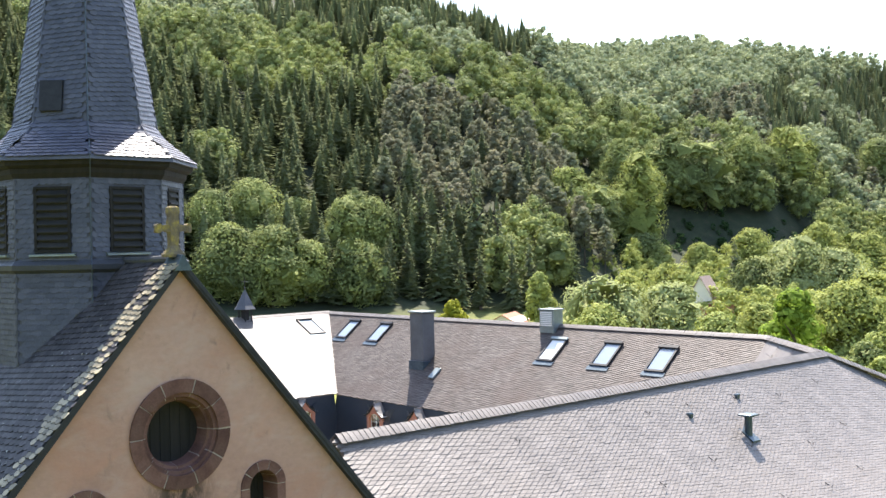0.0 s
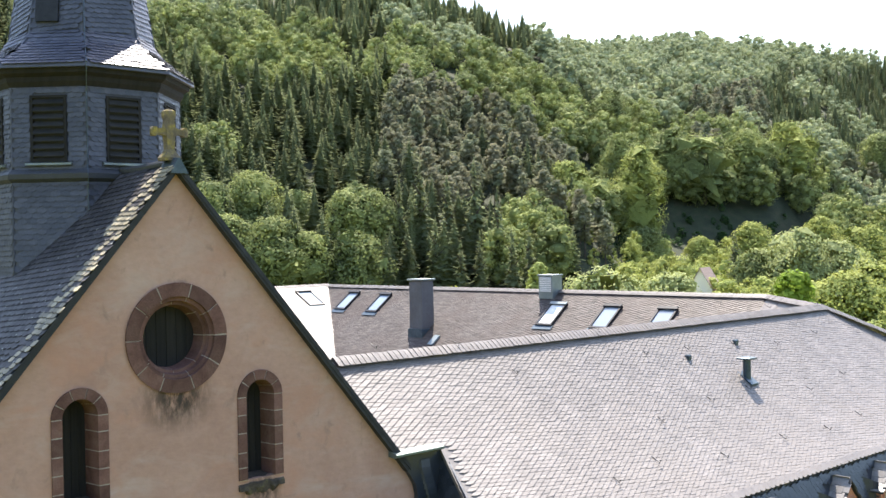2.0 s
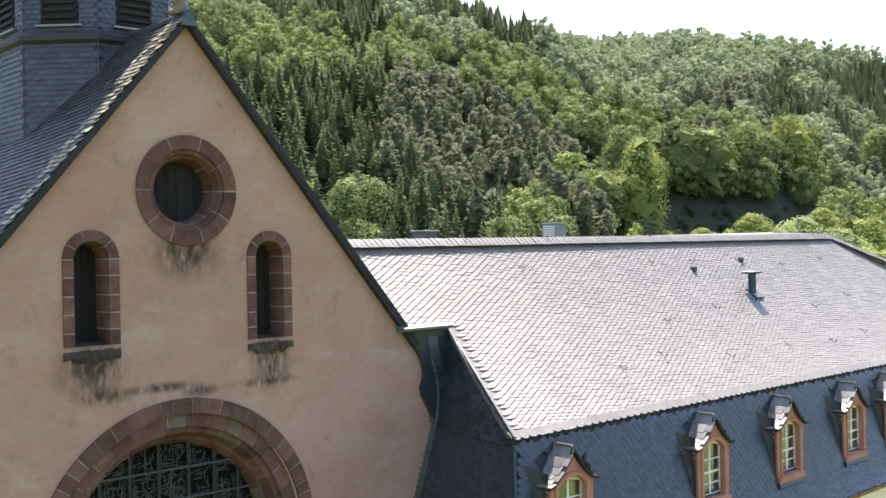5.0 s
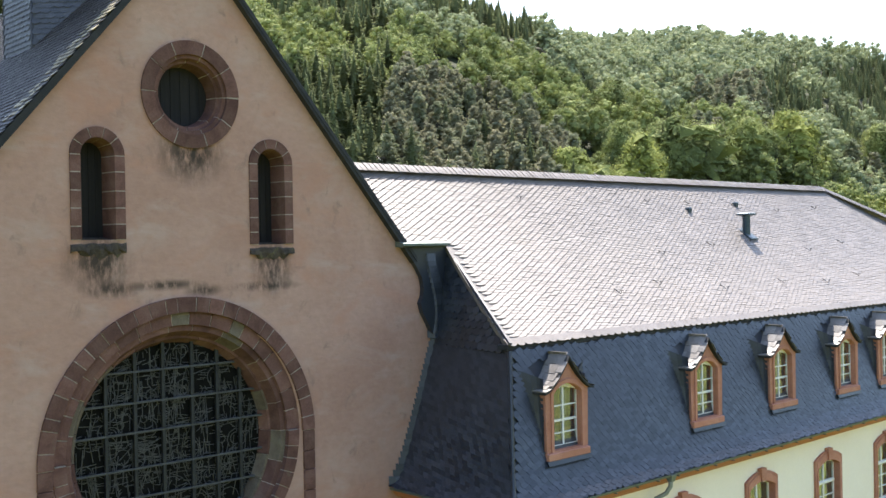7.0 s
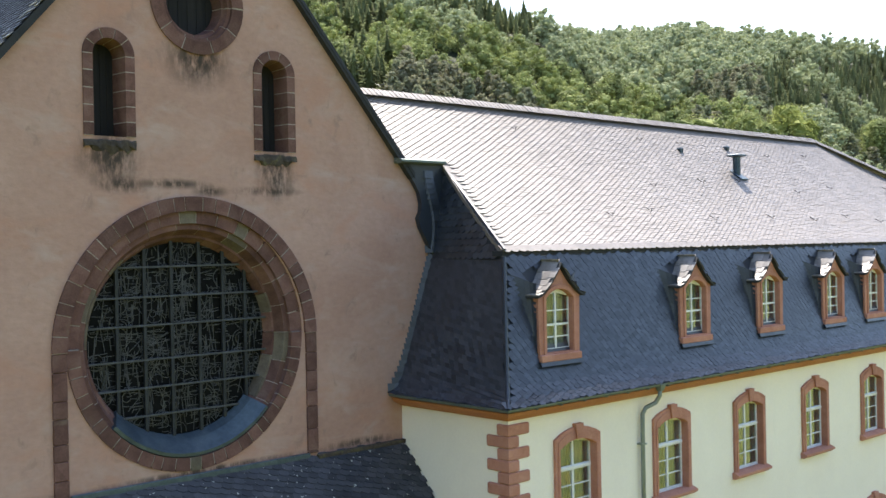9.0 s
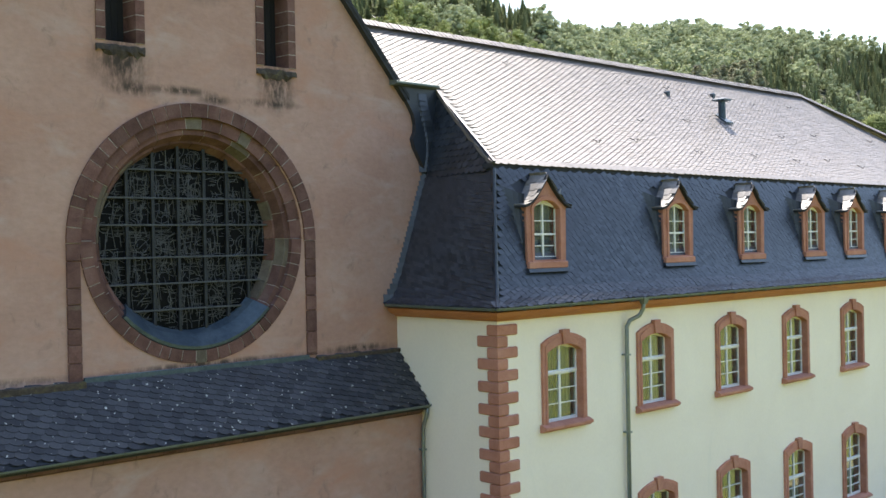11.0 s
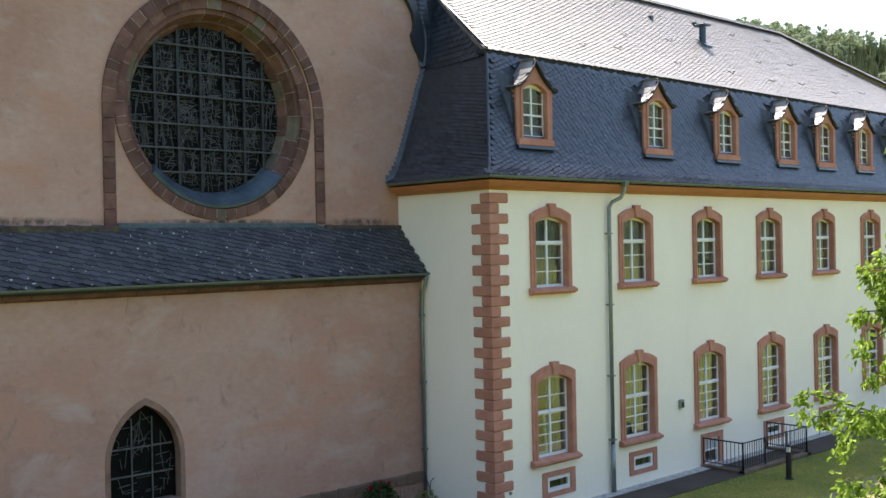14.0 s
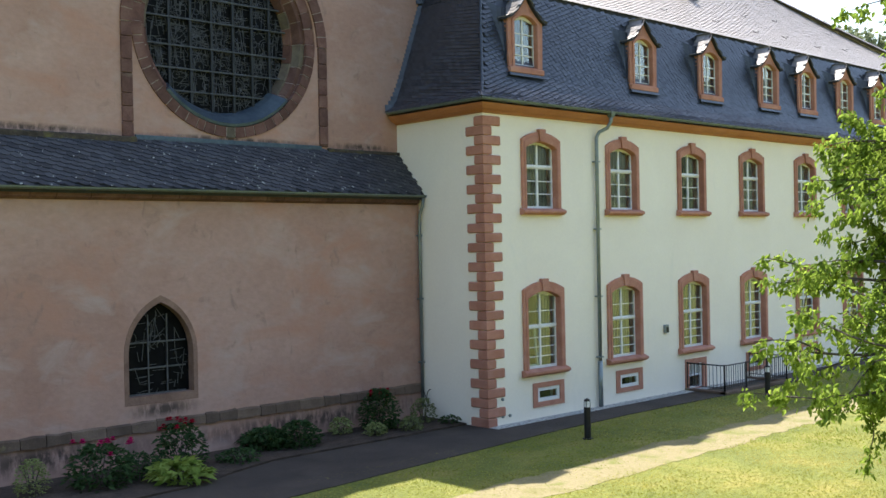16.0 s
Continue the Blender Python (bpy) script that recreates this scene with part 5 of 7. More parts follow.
rings = []
for y, xl, xr in ((RY, SX - 0.1, SX), (3.1, 23.6, 24.79), (4.1, 23.3, 25.59), (5.3, 23.0, 26.54), (6.5, 22.7, RX), (8.0, 22.3, RX), (9.28, EX, RX), (NY, EX, RX), (NRY, RX - 0.1, RX)):
    rings.append([(xl, y, west_z(xl, y) - 0.2), (xr, y, west_z(xr, y) - 0.2), (xr, y, west_z(xr, y) - 0.05), (xl, y, west_z(xl, y) - 0.05)])
s.loft(rings)
east = [(SX, RY, SXZ), (WEND + 0.6, EY, EZ), (WEND + 0.6, 45, EZ), (RX, NRY, RXZ), (RX, 6.5, RXZ)]
s.loft([[(x, y, z - 0.12) for x, y, z in east], [(x, y, z - 0.012) for x, y, z in east]])
north = [(2, NY, NEZ), (EX, NY, NEZ), (RX, NRY, NRZ), (2, NRY, NRZ)]
s.loft([[(x, y, z - 0.12) for x, y, z in north], [(x, y, z - 0.012) for x, y, z in north]])
nb = [(2, NRY, NRZ), (RX, NRY, NRZ), (WEND, 46, EZ), (2, 46, EZ)]
s.loft([[(x, y, z - 0.12) for x, y, z in nb], [(x, y, z - 0.012) for x, y, z in nb]])
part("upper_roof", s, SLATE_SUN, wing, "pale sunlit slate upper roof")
s_dv = Vector((0, RY - EY, ridge_z(12) - EZ))
SL = s_dv.length
cosf = (RY - EY) / SL
v0 = 2.93 / cosf


def south_surf(u, v):
    g = v / SL
    y = EY - 0.06 + g * (RY - EY + 0.06)
    dv = Vector((0, RY - EY, ridge_z(u) - EZ - 0.85 * (1 - 2 * g))).normalized()
    return Vector((u, y, south_z(u, y) - 0.006)), Vector((1, 0, 0)), dv, Vector((1, 0, 0)).cross(dv)


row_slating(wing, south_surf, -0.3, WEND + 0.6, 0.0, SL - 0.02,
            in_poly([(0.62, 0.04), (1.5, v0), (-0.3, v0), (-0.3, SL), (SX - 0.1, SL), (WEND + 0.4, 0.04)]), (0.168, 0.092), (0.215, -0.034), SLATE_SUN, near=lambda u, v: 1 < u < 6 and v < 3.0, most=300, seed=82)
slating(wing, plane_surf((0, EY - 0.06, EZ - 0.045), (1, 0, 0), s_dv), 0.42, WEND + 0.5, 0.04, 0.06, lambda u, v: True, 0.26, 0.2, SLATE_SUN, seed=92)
part("hip_edge", Shape().tube([(0.34, EY - 0.05, EZ + 0.0), (1.26, -0.08, 14.27)], 0.045, 6), SLATE, wing)
w_dv = Vector((RX - EX, 0, RXZ - EXZ))
WL = w_dv.length
w_n = Vector((0, -1, 0)).cross(w_dv).normalized()


def west_surf(u, v):
    x = EX - 0.05 + v / WL * (RX - EX)
    return Vector((x, -u, west_z(x, -u) - 0.03)), Vector((0, -1, 0)), w_dv.normalized(), w_n


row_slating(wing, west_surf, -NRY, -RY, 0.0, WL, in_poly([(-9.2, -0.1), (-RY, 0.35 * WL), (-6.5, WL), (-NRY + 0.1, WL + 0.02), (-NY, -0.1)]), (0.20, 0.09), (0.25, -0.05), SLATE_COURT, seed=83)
n_dv = Vector((0, NRY - NY, NRZ - NEZ))
NL = n_dv.length
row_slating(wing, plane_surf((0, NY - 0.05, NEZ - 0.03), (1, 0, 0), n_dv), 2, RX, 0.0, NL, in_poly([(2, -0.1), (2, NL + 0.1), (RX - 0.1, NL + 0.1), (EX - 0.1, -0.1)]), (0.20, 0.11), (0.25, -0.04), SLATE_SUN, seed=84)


def ridge_slates(p0, p1, mat, seed, w=0.2):
    """Overlapping curved cap slates along a ridge or hip."""
    p0, p1 = Vector(p0), Vector(p1)
    d = (p1 - p0).normalized()
    side = d.cross(Vector((0, 0, 1))).normalized()
    up = side.cross(d)
    n = int((p1 - p0).length / 0.17)
    s = Shape()
    rng = random.Random(seed)
    for i in range(n):
        p = p0 + d * (i * 0.17) + up * rng.uniform(0, 0.012)
        rings = []
        for q, lift in ((0.0, 0.035), (0.24, 0.012)):
            rings.append([tuple(p + d * q + side * (w * a) + up * (b + lift)) for a, b in ((-1, -0.76 * w), (-0.5, -0.34 * w), (0, 0.005), (0.5, -0.34 * w), (1, -0.76 * w))])
        lo = [tuple(Vector(x) - up * 0.014) for x in rings[0]]
        s.add(rings[0] + rings[1] + lo, [(k, k + 1, k + 6, k + 5) for k in range(4)] + [(k + 10, k + 11, k + 1, k) for k in range(4)])
    return part("ridge_covering", s, mat, wing)


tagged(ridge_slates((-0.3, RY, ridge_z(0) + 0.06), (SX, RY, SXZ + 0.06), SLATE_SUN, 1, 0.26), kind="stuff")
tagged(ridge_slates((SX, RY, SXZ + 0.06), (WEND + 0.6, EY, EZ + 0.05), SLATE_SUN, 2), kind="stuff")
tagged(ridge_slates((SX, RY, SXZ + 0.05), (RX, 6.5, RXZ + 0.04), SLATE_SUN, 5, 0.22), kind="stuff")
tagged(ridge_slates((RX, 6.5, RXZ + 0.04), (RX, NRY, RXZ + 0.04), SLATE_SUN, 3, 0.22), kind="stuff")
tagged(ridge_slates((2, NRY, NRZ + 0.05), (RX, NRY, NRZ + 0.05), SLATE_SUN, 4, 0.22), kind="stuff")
part("roof_edge", Shape().box(0.3, WEND + 0.6, EY - 0.02, EY + 0.3, EZ - 0.13, EZ - 0.02), UNDER, wing)

# junction of the wing roof with the church gable
tri = [(0.30, EY, EZ - 0.16), (0.80, -0.06, EZ - 0.16), (1.24, -0.06, 14.2)]
part("end_hip", Shape().loft([tri, [(x + 0.25, y, z) for x, y, z in tri]]), UNDER, wing)
o3 = Vector(tri[0])
du3 = (Vector(tri[0]) - Vector(tri[1])).normalized()
n3 = du3.cross(Vector(tri[2]) - Vector(tri[1])).normalized()
dv3 = n3.cross(du3)
L3, H3 = (o3 - Vector(tri[1])).length, (Vector(tri[2]) - Vector(tri[1])).dot(dv3)
a3 = (Vector(tri[2]) - Vector(tri[1])).dot(du3)
slating(wing, plane_surf(Vector(tri[1]) + n3 * 0.004, du3, dv3), 0.03, L3, 0.0, H3, in_poly([(0, -0.1), (L3 - 0.05, -0.1), (a3, H3)]), 0.24, 0.16, SLATE, seed=85)
apron = [(-0.12, 14.30), (0.02, 14.1), (0.22, 13.85), (0.38, 13.6), (0.44, 13.35), (0.42, 13.15), (0.33, 12.98), (0.40, 12.75), (0.58, 12.45), (0.76, 12.1), (0.98, 12.1), (1.3, 14.2), (1.25, 14.33)]
part("slate_apron", Shape().holed(apron, [], xz(-0.14), 0.0, 0.13), SLATE, wing, "dark slate apron with a curved edge on the gable wall")
for i in range(40):
    z = 8.85 + (14.1 - 8.85) * i / 40
    if z < 12.1:
        xa = WX - mansard_out(z) - 0.06 + end_lean(0, z)
        xb = xa + 0.36
    else:
        g = (z - 12.1) / 2.2
        xa = 0.62 + 0.12 * math.sin(g * 5.0) - 0.25 * g * 0.4
        xb = xa + 0.34
    q = [(xa, -0.03, z), (xa + 0.1, -0.17 - (0.03 if z > 12.1 else 0), z), (xb, -0.2 - (0.02 if z > 12.1 else 0.1), z)]
    part("flashing_slate", Shape().add([*q, *[(a + 0.01, b + 0.03, zz + 0.18) for a, b, zz in q]], [(0, 1, 4, 3), (1, 2, 5, 4)]), SLATE, wing)
part("kneeler_ledge", Shape().loft([[(x, y, z) for y, z in ((-0.30, 14.34), (-0.30, 14.39), (-0.1, 14.44), (0.0, 14.44), (0.0, 14.32), (-0.2, 14.30))] for x in (-0.3, 1.16)]), COPPER, wing, "blue-green metal ledge at the gable foot")


def dormer_kit():
    """Dormer with a swept gable, around x = 0 and its front at y = 0."""
    k = {}
    hw = 0.68
    gable = []
    for i in range(9):
        f = i / 8
        gable.append((hw + 0.03 - (hw + 0.03) * f, 11.16 + 0.62 * (f ** 1.6)))
    outline = [(-hw, 9.7), (hw, 9.7)] + gable + [(-u, v) for u, v in reversed(gable[:-1])]
    hole = segment_head(0.0, 0.46, 9.84, 11.06, 11.26)
    k["front"] = Shape().holed(outline, [hole], xz(0), -0.02, 0.22).make("dormer")
    k["frame"] = Shape().holed(segment_head(0, 0.55, 9.78, 11.1, 11.36), [segment_head(0.0, 0.47, 9.83, 11.065, 11.272)], xz(0), -0.05, 0.1).make("surround")
    k["apron"] = Shape().loft([[(x, y, z) for y, z in ((-0.03, 9.65), (-0.075, 9.64), (-0.115, 9.55), (-0.09, 9.54), (0.0, 9.62))] for x in (-0.72, 0.74)]).make("apron")
    k["sill"] = Shape().box(-0.69, 0.69, -0.09, 0.1, 9.64, 9.80, 0.015).make("sill")
    w = dict(ohw=0.49, oz0=9.84, ozs=11.06, ozc=11.26)
    sash, panes = sash_mesh(w, (2, 2), 0.5, 0.012, 0.026)
    k["sash"] = sash.make("sash")
    k["panes"] = [Shape().loft([[(u, y, v) for u, v in p] for y in (0.022, 0.03)]).make("pane") for p in panes]
    roof = Shape()
    prof = [(hw + 0.13 - (hw + 0.13) * f, 11.13 + 0.74 * (f ** 1.6)) for f in [i / 7 for i in range(8)]]
    prof = prof + [(-u, v) for u, v in reversed(prof[:-1])]
    lower = [(u, v - 0.05) for u, v in reversed(prof)]
    roof.loft([[(u, y, v) for u, v in prof + lower] for y in (-0.12, 0.62)])
    k["roof"] = roof.make("dormer_roof")
    # slates over the swept roof
    sl = Shape()
    for side in (-1, 1):
        for r in range(6):
            for c in range(4):
                f0, f1 = r / 6 - 0.02, (r + 1) / 6 + 0.05
                y0 = -0.14 + c * 0.19 + (0.1 if r % 2 else 0)
                pt = lambda f, y, l: (side * ((hw + 0.13) * (1 - max(f, 0))), y, 11.13 + 0.74 * (max(f, 0) ** 1.6) + l)
                f0 -= 0.05 * ((r * 5 + c * 3) % 4) / 3
                li = 0.03 + 0.012 * ((r * 3 + c * 7) % 5) / 4
                sl.add([pt(f0, y0, li), pt(f0, y0 + 0.2, li - 0.006), pt(f1, y0 + 0.2, 0.008), pt(f1, y0, 0.008), pt(f0, y0, 0.006), pt(f0, y0 + 0.2, 0.006)], [(0, 1, 2, 3), (4, 5, 1, 0)])
    k["slates"] = sl.make("cap_covering")
    # cheeks with flared slate courses
    ch = Shape()
    for side in (-1, 1):
        for r in range(12):
            z0, z1 = 9.62 + r * 0.145, 9.62 + (r + 1.25) * 0.145
            rows = []
            for z, lift in ((z0, 0.022), (z1, 0.006)):
                g = max(0.0, (z - 9.6) / 1.6)
                depth = (mansard_out(9.66) - mansard_out(min(z, 12)))
                flare = 0.08 + 0.42 * g ** 1.3
                line = []
                for i in range(6):
                    f = i / 5
                    x = hw + 0.01 + lift + flare * (max(0, f - 0.25) / 0.75) ** 2
                    line.append((side * x, 0.04 + (depth + 0.06) * f, z + 0.22 * g * f ** 1.5 + 0.012 * math.sin(7 * f + 3 * r)))
                rows.append(line)
            lo = [(x - side * 0.012, y, z) for x, y, z in rows[0]]
            for i in range(5):
                ch.add([rows[0][i], rows[0][i + 1], rows[1][i + 1], rows[1][i], lo[i], lo[i + 1]], [(0, 1, 2, 3), (4, 5, 1, 0)])
    k["cheeks"] = ch.make("cheek_covering")
    k["body"] = Shape().loft([[(-hw + 0.02, y, 9.7), (hw - 0.02, y, 9.7), (hw - 0.02, y, 11.2), (0, y, 11.7), (-hw + 0.02, y, 11.2)] for y in (0.27, 0.9)]).make("body")
    return k


dk = dormer_kit()
DY = WY - mansard_out(9.66) - 0.02


def place_dormer(cx, m=None):
    d = part("dormer", dk["front"], SAND, wing, "sandstone dormer with swept slate cap and white casement", m=m or Matrix.Translation((cx, DY, 0)))
    part("surround", dk["frame"], SAND, d)
    part("sill", dk["sill"], SAND, d)
    part("apron", dk["apron"], SLATE, d, "dark slate apron under the sill")
    o = Matrix.Translation((0, 0.10, 0))
    part("sash", dk["sash"], WHITE, d, m=o)
    for p in dk["panes"]:
        part("pane", p, GLASS, d, m=o)
    part("dormer_roof", dk["roof"], UNDER, d)
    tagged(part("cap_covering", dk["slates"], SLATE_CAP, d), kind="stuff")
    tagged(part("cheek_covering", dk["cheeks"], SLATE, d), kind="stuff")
    part("body", dk["body"], INSIDE, d)


for cx in DORMERS:
    place_dormer(cx)
    # Pale sheet added behind the panes to give them their reflected brightness.
    rings = [[(cx - 0.45 + 0.9 * k / 20, DY + 0.232 + 0.012 * math.sin(k * 1.7) + dy, z) for dy, ks in ((0.0, range(21)), (0.008, range(20, -1, -1))) for k in ks] for z in (9.82, 11.2)]
    whole("curtain", Shape().loft(rings), CURTAIN, "pale curtain added in a dormer window for the pane's bright reflection", "curtain", group="curtains in the wing windows")

# court side: steep lower roofs and two dormers
s = Shape()
s.loft([[(EX - 0.5 - o, y, z + 0.2) for o, z in MP] + [(EX + 1.0, y, 12.22), (EX + 1.0, y, 8.8)] for y in (9.9, NY)])
s.loft([[(x, NY - 0.5 - o, z + 0.24) for o, z in MP] + [(x, NY + 1.0, 12.26), (x, NY + 1.0, 8.8)] for x in (2, EX - 0.2)])
part("court_mansard", s, SLATE, wing, "dark slate mansard facing the court")
place_dormer(0, pose(19.3, NY - 0.52 - mansard_out(9.66), 0.3))
place_dormer(0, pose(15.4, NY - 0.52 - mansard_out(9.66), 0.3))
for y in (27.7, 24.2, 20.6):
    place_dormer(0, pose(EX - 0.52 - mansard_out(9.66), y, 0.25, 0, 0, -90))

# ---- trees ----
def star_blade(p, d, length, width, droop):
    """A drooping needle branch as two quads that meet in a fold."""
    side = np.array([-d[1], d[0], 0.0])
    mid = p + d * length * 0.55 + np.array([0, 0, -droop * 0.3])
    tip = p + d * length + np.array([0, 0, -droop])
    fold = np.array([0, 0, -width * 0.45])
    return [p, mid + side * width + fold, tip, mid, mid - side * width + fold], [(0, 1, 2, 3), (0, 3, 2, 4)]


def conifer(seed, tiers=15, arms=11, spread=0.17, bare=0.12):
    """A spruce of height 1 with drooping branches round a closed inner cone: arrays of vertices and faces."""
    rng = random.Random(seed)
    v, f = [], []
    for i in range(tiers):
        g = i / (tiers - 1)
        z = bare + (0.96 - bare) * g
        r = spread * (1 - g) ** 0.85 * rng.uniform(0.82, 1.12) + 0.012
        turn = rng.uniform(0, 6.28)
        n_arms = max(4, int(arms * (1 - 0.5 * g)))
        for k in range(n_arms):
            a = turn + 6.283 * k / n_arms + rng.uniform(-0.25, 0.25)
            rr = r * rng.uniform(0.7, 1.15)
            q, w = star_blade(np.array([0, 0, z + 0.05 + rng.uniform(-0.03, 0.03)]), np.array([math.cos(a), math.sin(a), 0]), rr, rr * 0.26, 0.015 + 0.05 * (1 - g))
            n = len(v)
            v += q
            f += [tuple(i_ + n for i_ in x) for x in w]
    n, k = len(v), 6
    for z, r in ((bare, 0.2), (bare + 0.2, 0.4), (0.6, 0.24), (0.94, 0.01)):
        v += [np.array([spread * r * math.cos(6.283 * q / k), spread * r * math.sin(6.283 * q / k), z]) for q in range(k)]
    for j in range(3):
        f += [(n + j * k + q, n + j * k + (q + 1) % k, n + j * k + k + (q + 1) % k, n + j * k + k + q) for q in range(k)]
    n = len(v)
    v += [np.array([0.012 * math.cos(a), 0.012 * math.sin(a), 0]) for a in (0, 1.57, 3.14, 4.71)] + [np.array([0, 0, 0.5])]
    f += [(n, n + 1, n + 4), (n + 1, n + 2, n + 4), (n + 2, n + 3, n + 4), (n + 3, n, n + 4)]
    return np.array(v), f


def leafy(seed, leaves, size, lumps=9, width=0.30, low=0.16, top=0.95):
    """A broad-leaved crown of height 1: lumps set round a stem, each covered with small leaf clumps that face outwards."""
    rng = random.Random(seed)
    v, f = [], []
    balls = []
    for i in range(lumps):
        h = low + (top - low) * (i + 0.5) / lumps
        g = (h - low) / (top - low)
        bulge = math.sin(math.pi * min(1, g * 0.78 + 0.16)) ** 0.7
        a = i * 2.4 + rng.uniform(-0.5, 0.5)
        r = width * rng.uniform(0.34, 0.55) * (0.6 + 0.5 * bulge)
        off = max(0.0, width * bulge * rng.uniform(0.75, 1.05) - r * 0.8)
        balls.append((np.array([off * math.cos(a), off * math.sin(a), min(h, 1.0 - r * 0.8)]), r))
    total = sum(b[1] ** 2 for b in balls)
    for c, r in balls:
        for _ in range(int(leaves * r * r / total)):
            d = np.array([rng.gauss(0, 1), rng.gauss(0, 1), rng.gauss(0.35, 1)])
            d /= np.linalg.norm(d)
            p = c + d * r * rng.uniform(0.80, 1.14) * np.array([1, 1, 0.85])
            t = np.array([rng.gauss(0, 1), rng.gauss(0, 1), rng.gauss(-0.3, 0.6)])
            t -= d * t.dot(d) * 0.8
            t /= np.linalg.norm(t) + 1e-9
            b = np.cross(d, t)
            b /= np.linalg.norm(b) + 1e-9
            s_ = size * rng.uniform(0.6, 1.35)
            n = len(v)
            v += [p - t * s_ * 0.6, p + b * s_ * 0.42 - d * s_ * 0.10, p + t * s_ * 0.6 - d * s_ * 0.12, p - b * s_ * 0.42 - d * s_ * 0.10]
            f.append((n, n + 1, n + 2, n + 3))
        # inner mass of twigs and leaves
        n = len(v)
        k = 5
        for j, (zz, rr) in enumerate(((-0.75, 0.2), (-0.2, 0.62), (0.35, 0.56), (0.75, 0.2))):
            v += [c + np.array([math.cos(6.283 * q / k) * rr * r * rng.uniform(0.75, 0.95), math.sin(6.283 * q / k) * rr * r * rng.uniform(0.75, 0.95), zz * r * 0.78]) for q in range(k)]
        for j in range(3):
            f += [(n + j * k + q, n + j * k + (q + 1) % k, n + j * k + k + (q + 1) % k, n + j * k + k + q) for q in range(k)]
    return np.array(v), f


def scatter(name, kits, spots, mat, label):
    """Joins copies of the kits, at (x, y, z, height, widening, turn), into one object."""
    if not spots:
        return
    vs, fl, cn, n = [], [], [], 0
    for i, (x, y, z, h, w, turn) in enumerate(spots):
        v, f = kits[i % len(kits)]
        c, s_ = math.cos(turn), math.sin(turn)
        q = np.empty_like(v)
        q[:, 0], q[:, 1], q[:, 2] = (v[:, 0] * c - v[:, 1] * s_) * h * w + x, (v[:, 0] * s_ + v[:, 1] * c) * h * w + y, v[:, 2] * h + z
        vs.append(q)
        fl.append(kit_flat(f) + n)
        cn.append(kit_counts(f))
        n += len(v)
    me = big_mesh(name, np.concatenate(vs), np.concatenate(fl), np.concatenate(cn), mat)
    return tagged(new(name, me), label, "forest", kind="stuff")


FLAT = {}


def kit_flat(f):
    if id(f) not in FLAT:
        FLAT[id(f)] = (np.array([i for q in f for i in q]), np.array([len(q) for q in f]))
    return FLAT[id(f)][0]


def kit_counts(f):
    return FLAT[id(f)][1]


SPRUCES = [conifer(10 + k, 21, 13, 0.175 + 0.016 * k, 0.08) for k in range(5)]
SPRUCES_FAR = [conifer(k, 13, 10, 0.19 + 0.016 * k, 0.04) for k in range(4)]
PINES = [leafy(20 + k, 460, 0.044, 15, 0.17, 0.34, 1.0) for k in range(4)]
BEECHES = [leafy(30 + k, 760, 0.036, 15, 0.30, 0.22) for k in range(5)]
THICKETS = [leafy(50 + k, 300, 0.062, 9, 0.36, 0.10) for k in range(4)]
BEECHES_FAR = [leafy(40 + k, 260, 0.056, 9, 0.32, 0.25) for k in range(4)]

spruce, spruce_far, pine, beech, beech_far, light, scrub = [], [], [], [], [], [], []
rng = random.Random(77)


def between(a, line):
    """Height of a broken line of (bearing, elevation) at bearing a."""
    for (a0, e0), (a1, e1) in zip(line, line[1:]):
        if a0 <= a <= a1:
            return e0 + (e1 - e0) * (a - a0) / (a1 - a0)
    return line[0][1] if a < line[0][0] else line[-1][1]


BAND_TOP = ((24, 15.5), (30, 14.2), (34, 13.2), (38, 12.6), (41, 13.3), (44, 12.6), (47, 11.6), (49.5, 11.4))
BAND_LOW = ((24, 13.0), (28, 12.0), (30.5, 10.4), (34, 10.2), (38.5, 10.6), (41, 9.8), (45, 8.9), (48, 7.0), (49.8, 5.4))


def wood_kind(a, e, n):
    """Which trees stand on the slope, by bearing a, elevation e of the tree top as seen from the film's start, and a patchy value n."""
    if a < 50:
        top, low = between(a, BAND_TOP) + 0.5 * n, between(a, BAND_LOW) + 0.7 * n
        if e > top:
            return "spruce"
        if e > low:
            return "beech" if n > -0.75 else "spruce"
        if a > 39.5 + 0.8 * n and e > 3.4 + 0.8 * n:
            return "pine" if n > -0.55 else "spruce"
        if a > 45.5 and e < 4.2:
            return "beech" if n > -0.2 else "spruce"
        return "spruce" if n > -0.8 else "beech"
    if e > 9.2 + 0.6 * n:
        return "beech" if n > -0.6 else "spruce"
    if a > 60.5 - 0.5 * e / 9 and e > 4.6:
        return "spruce" if n > -0.45 else "beech"
    if 56.5 < a < 60.8 and 5.2 < e < 8.6:
        return "pine" if n > -0.1 else "beech"
    if e > 7.4:
        return "beech" if n > -0.35 else "spruce"
    return "beech" if n > -0.85 else "pine"


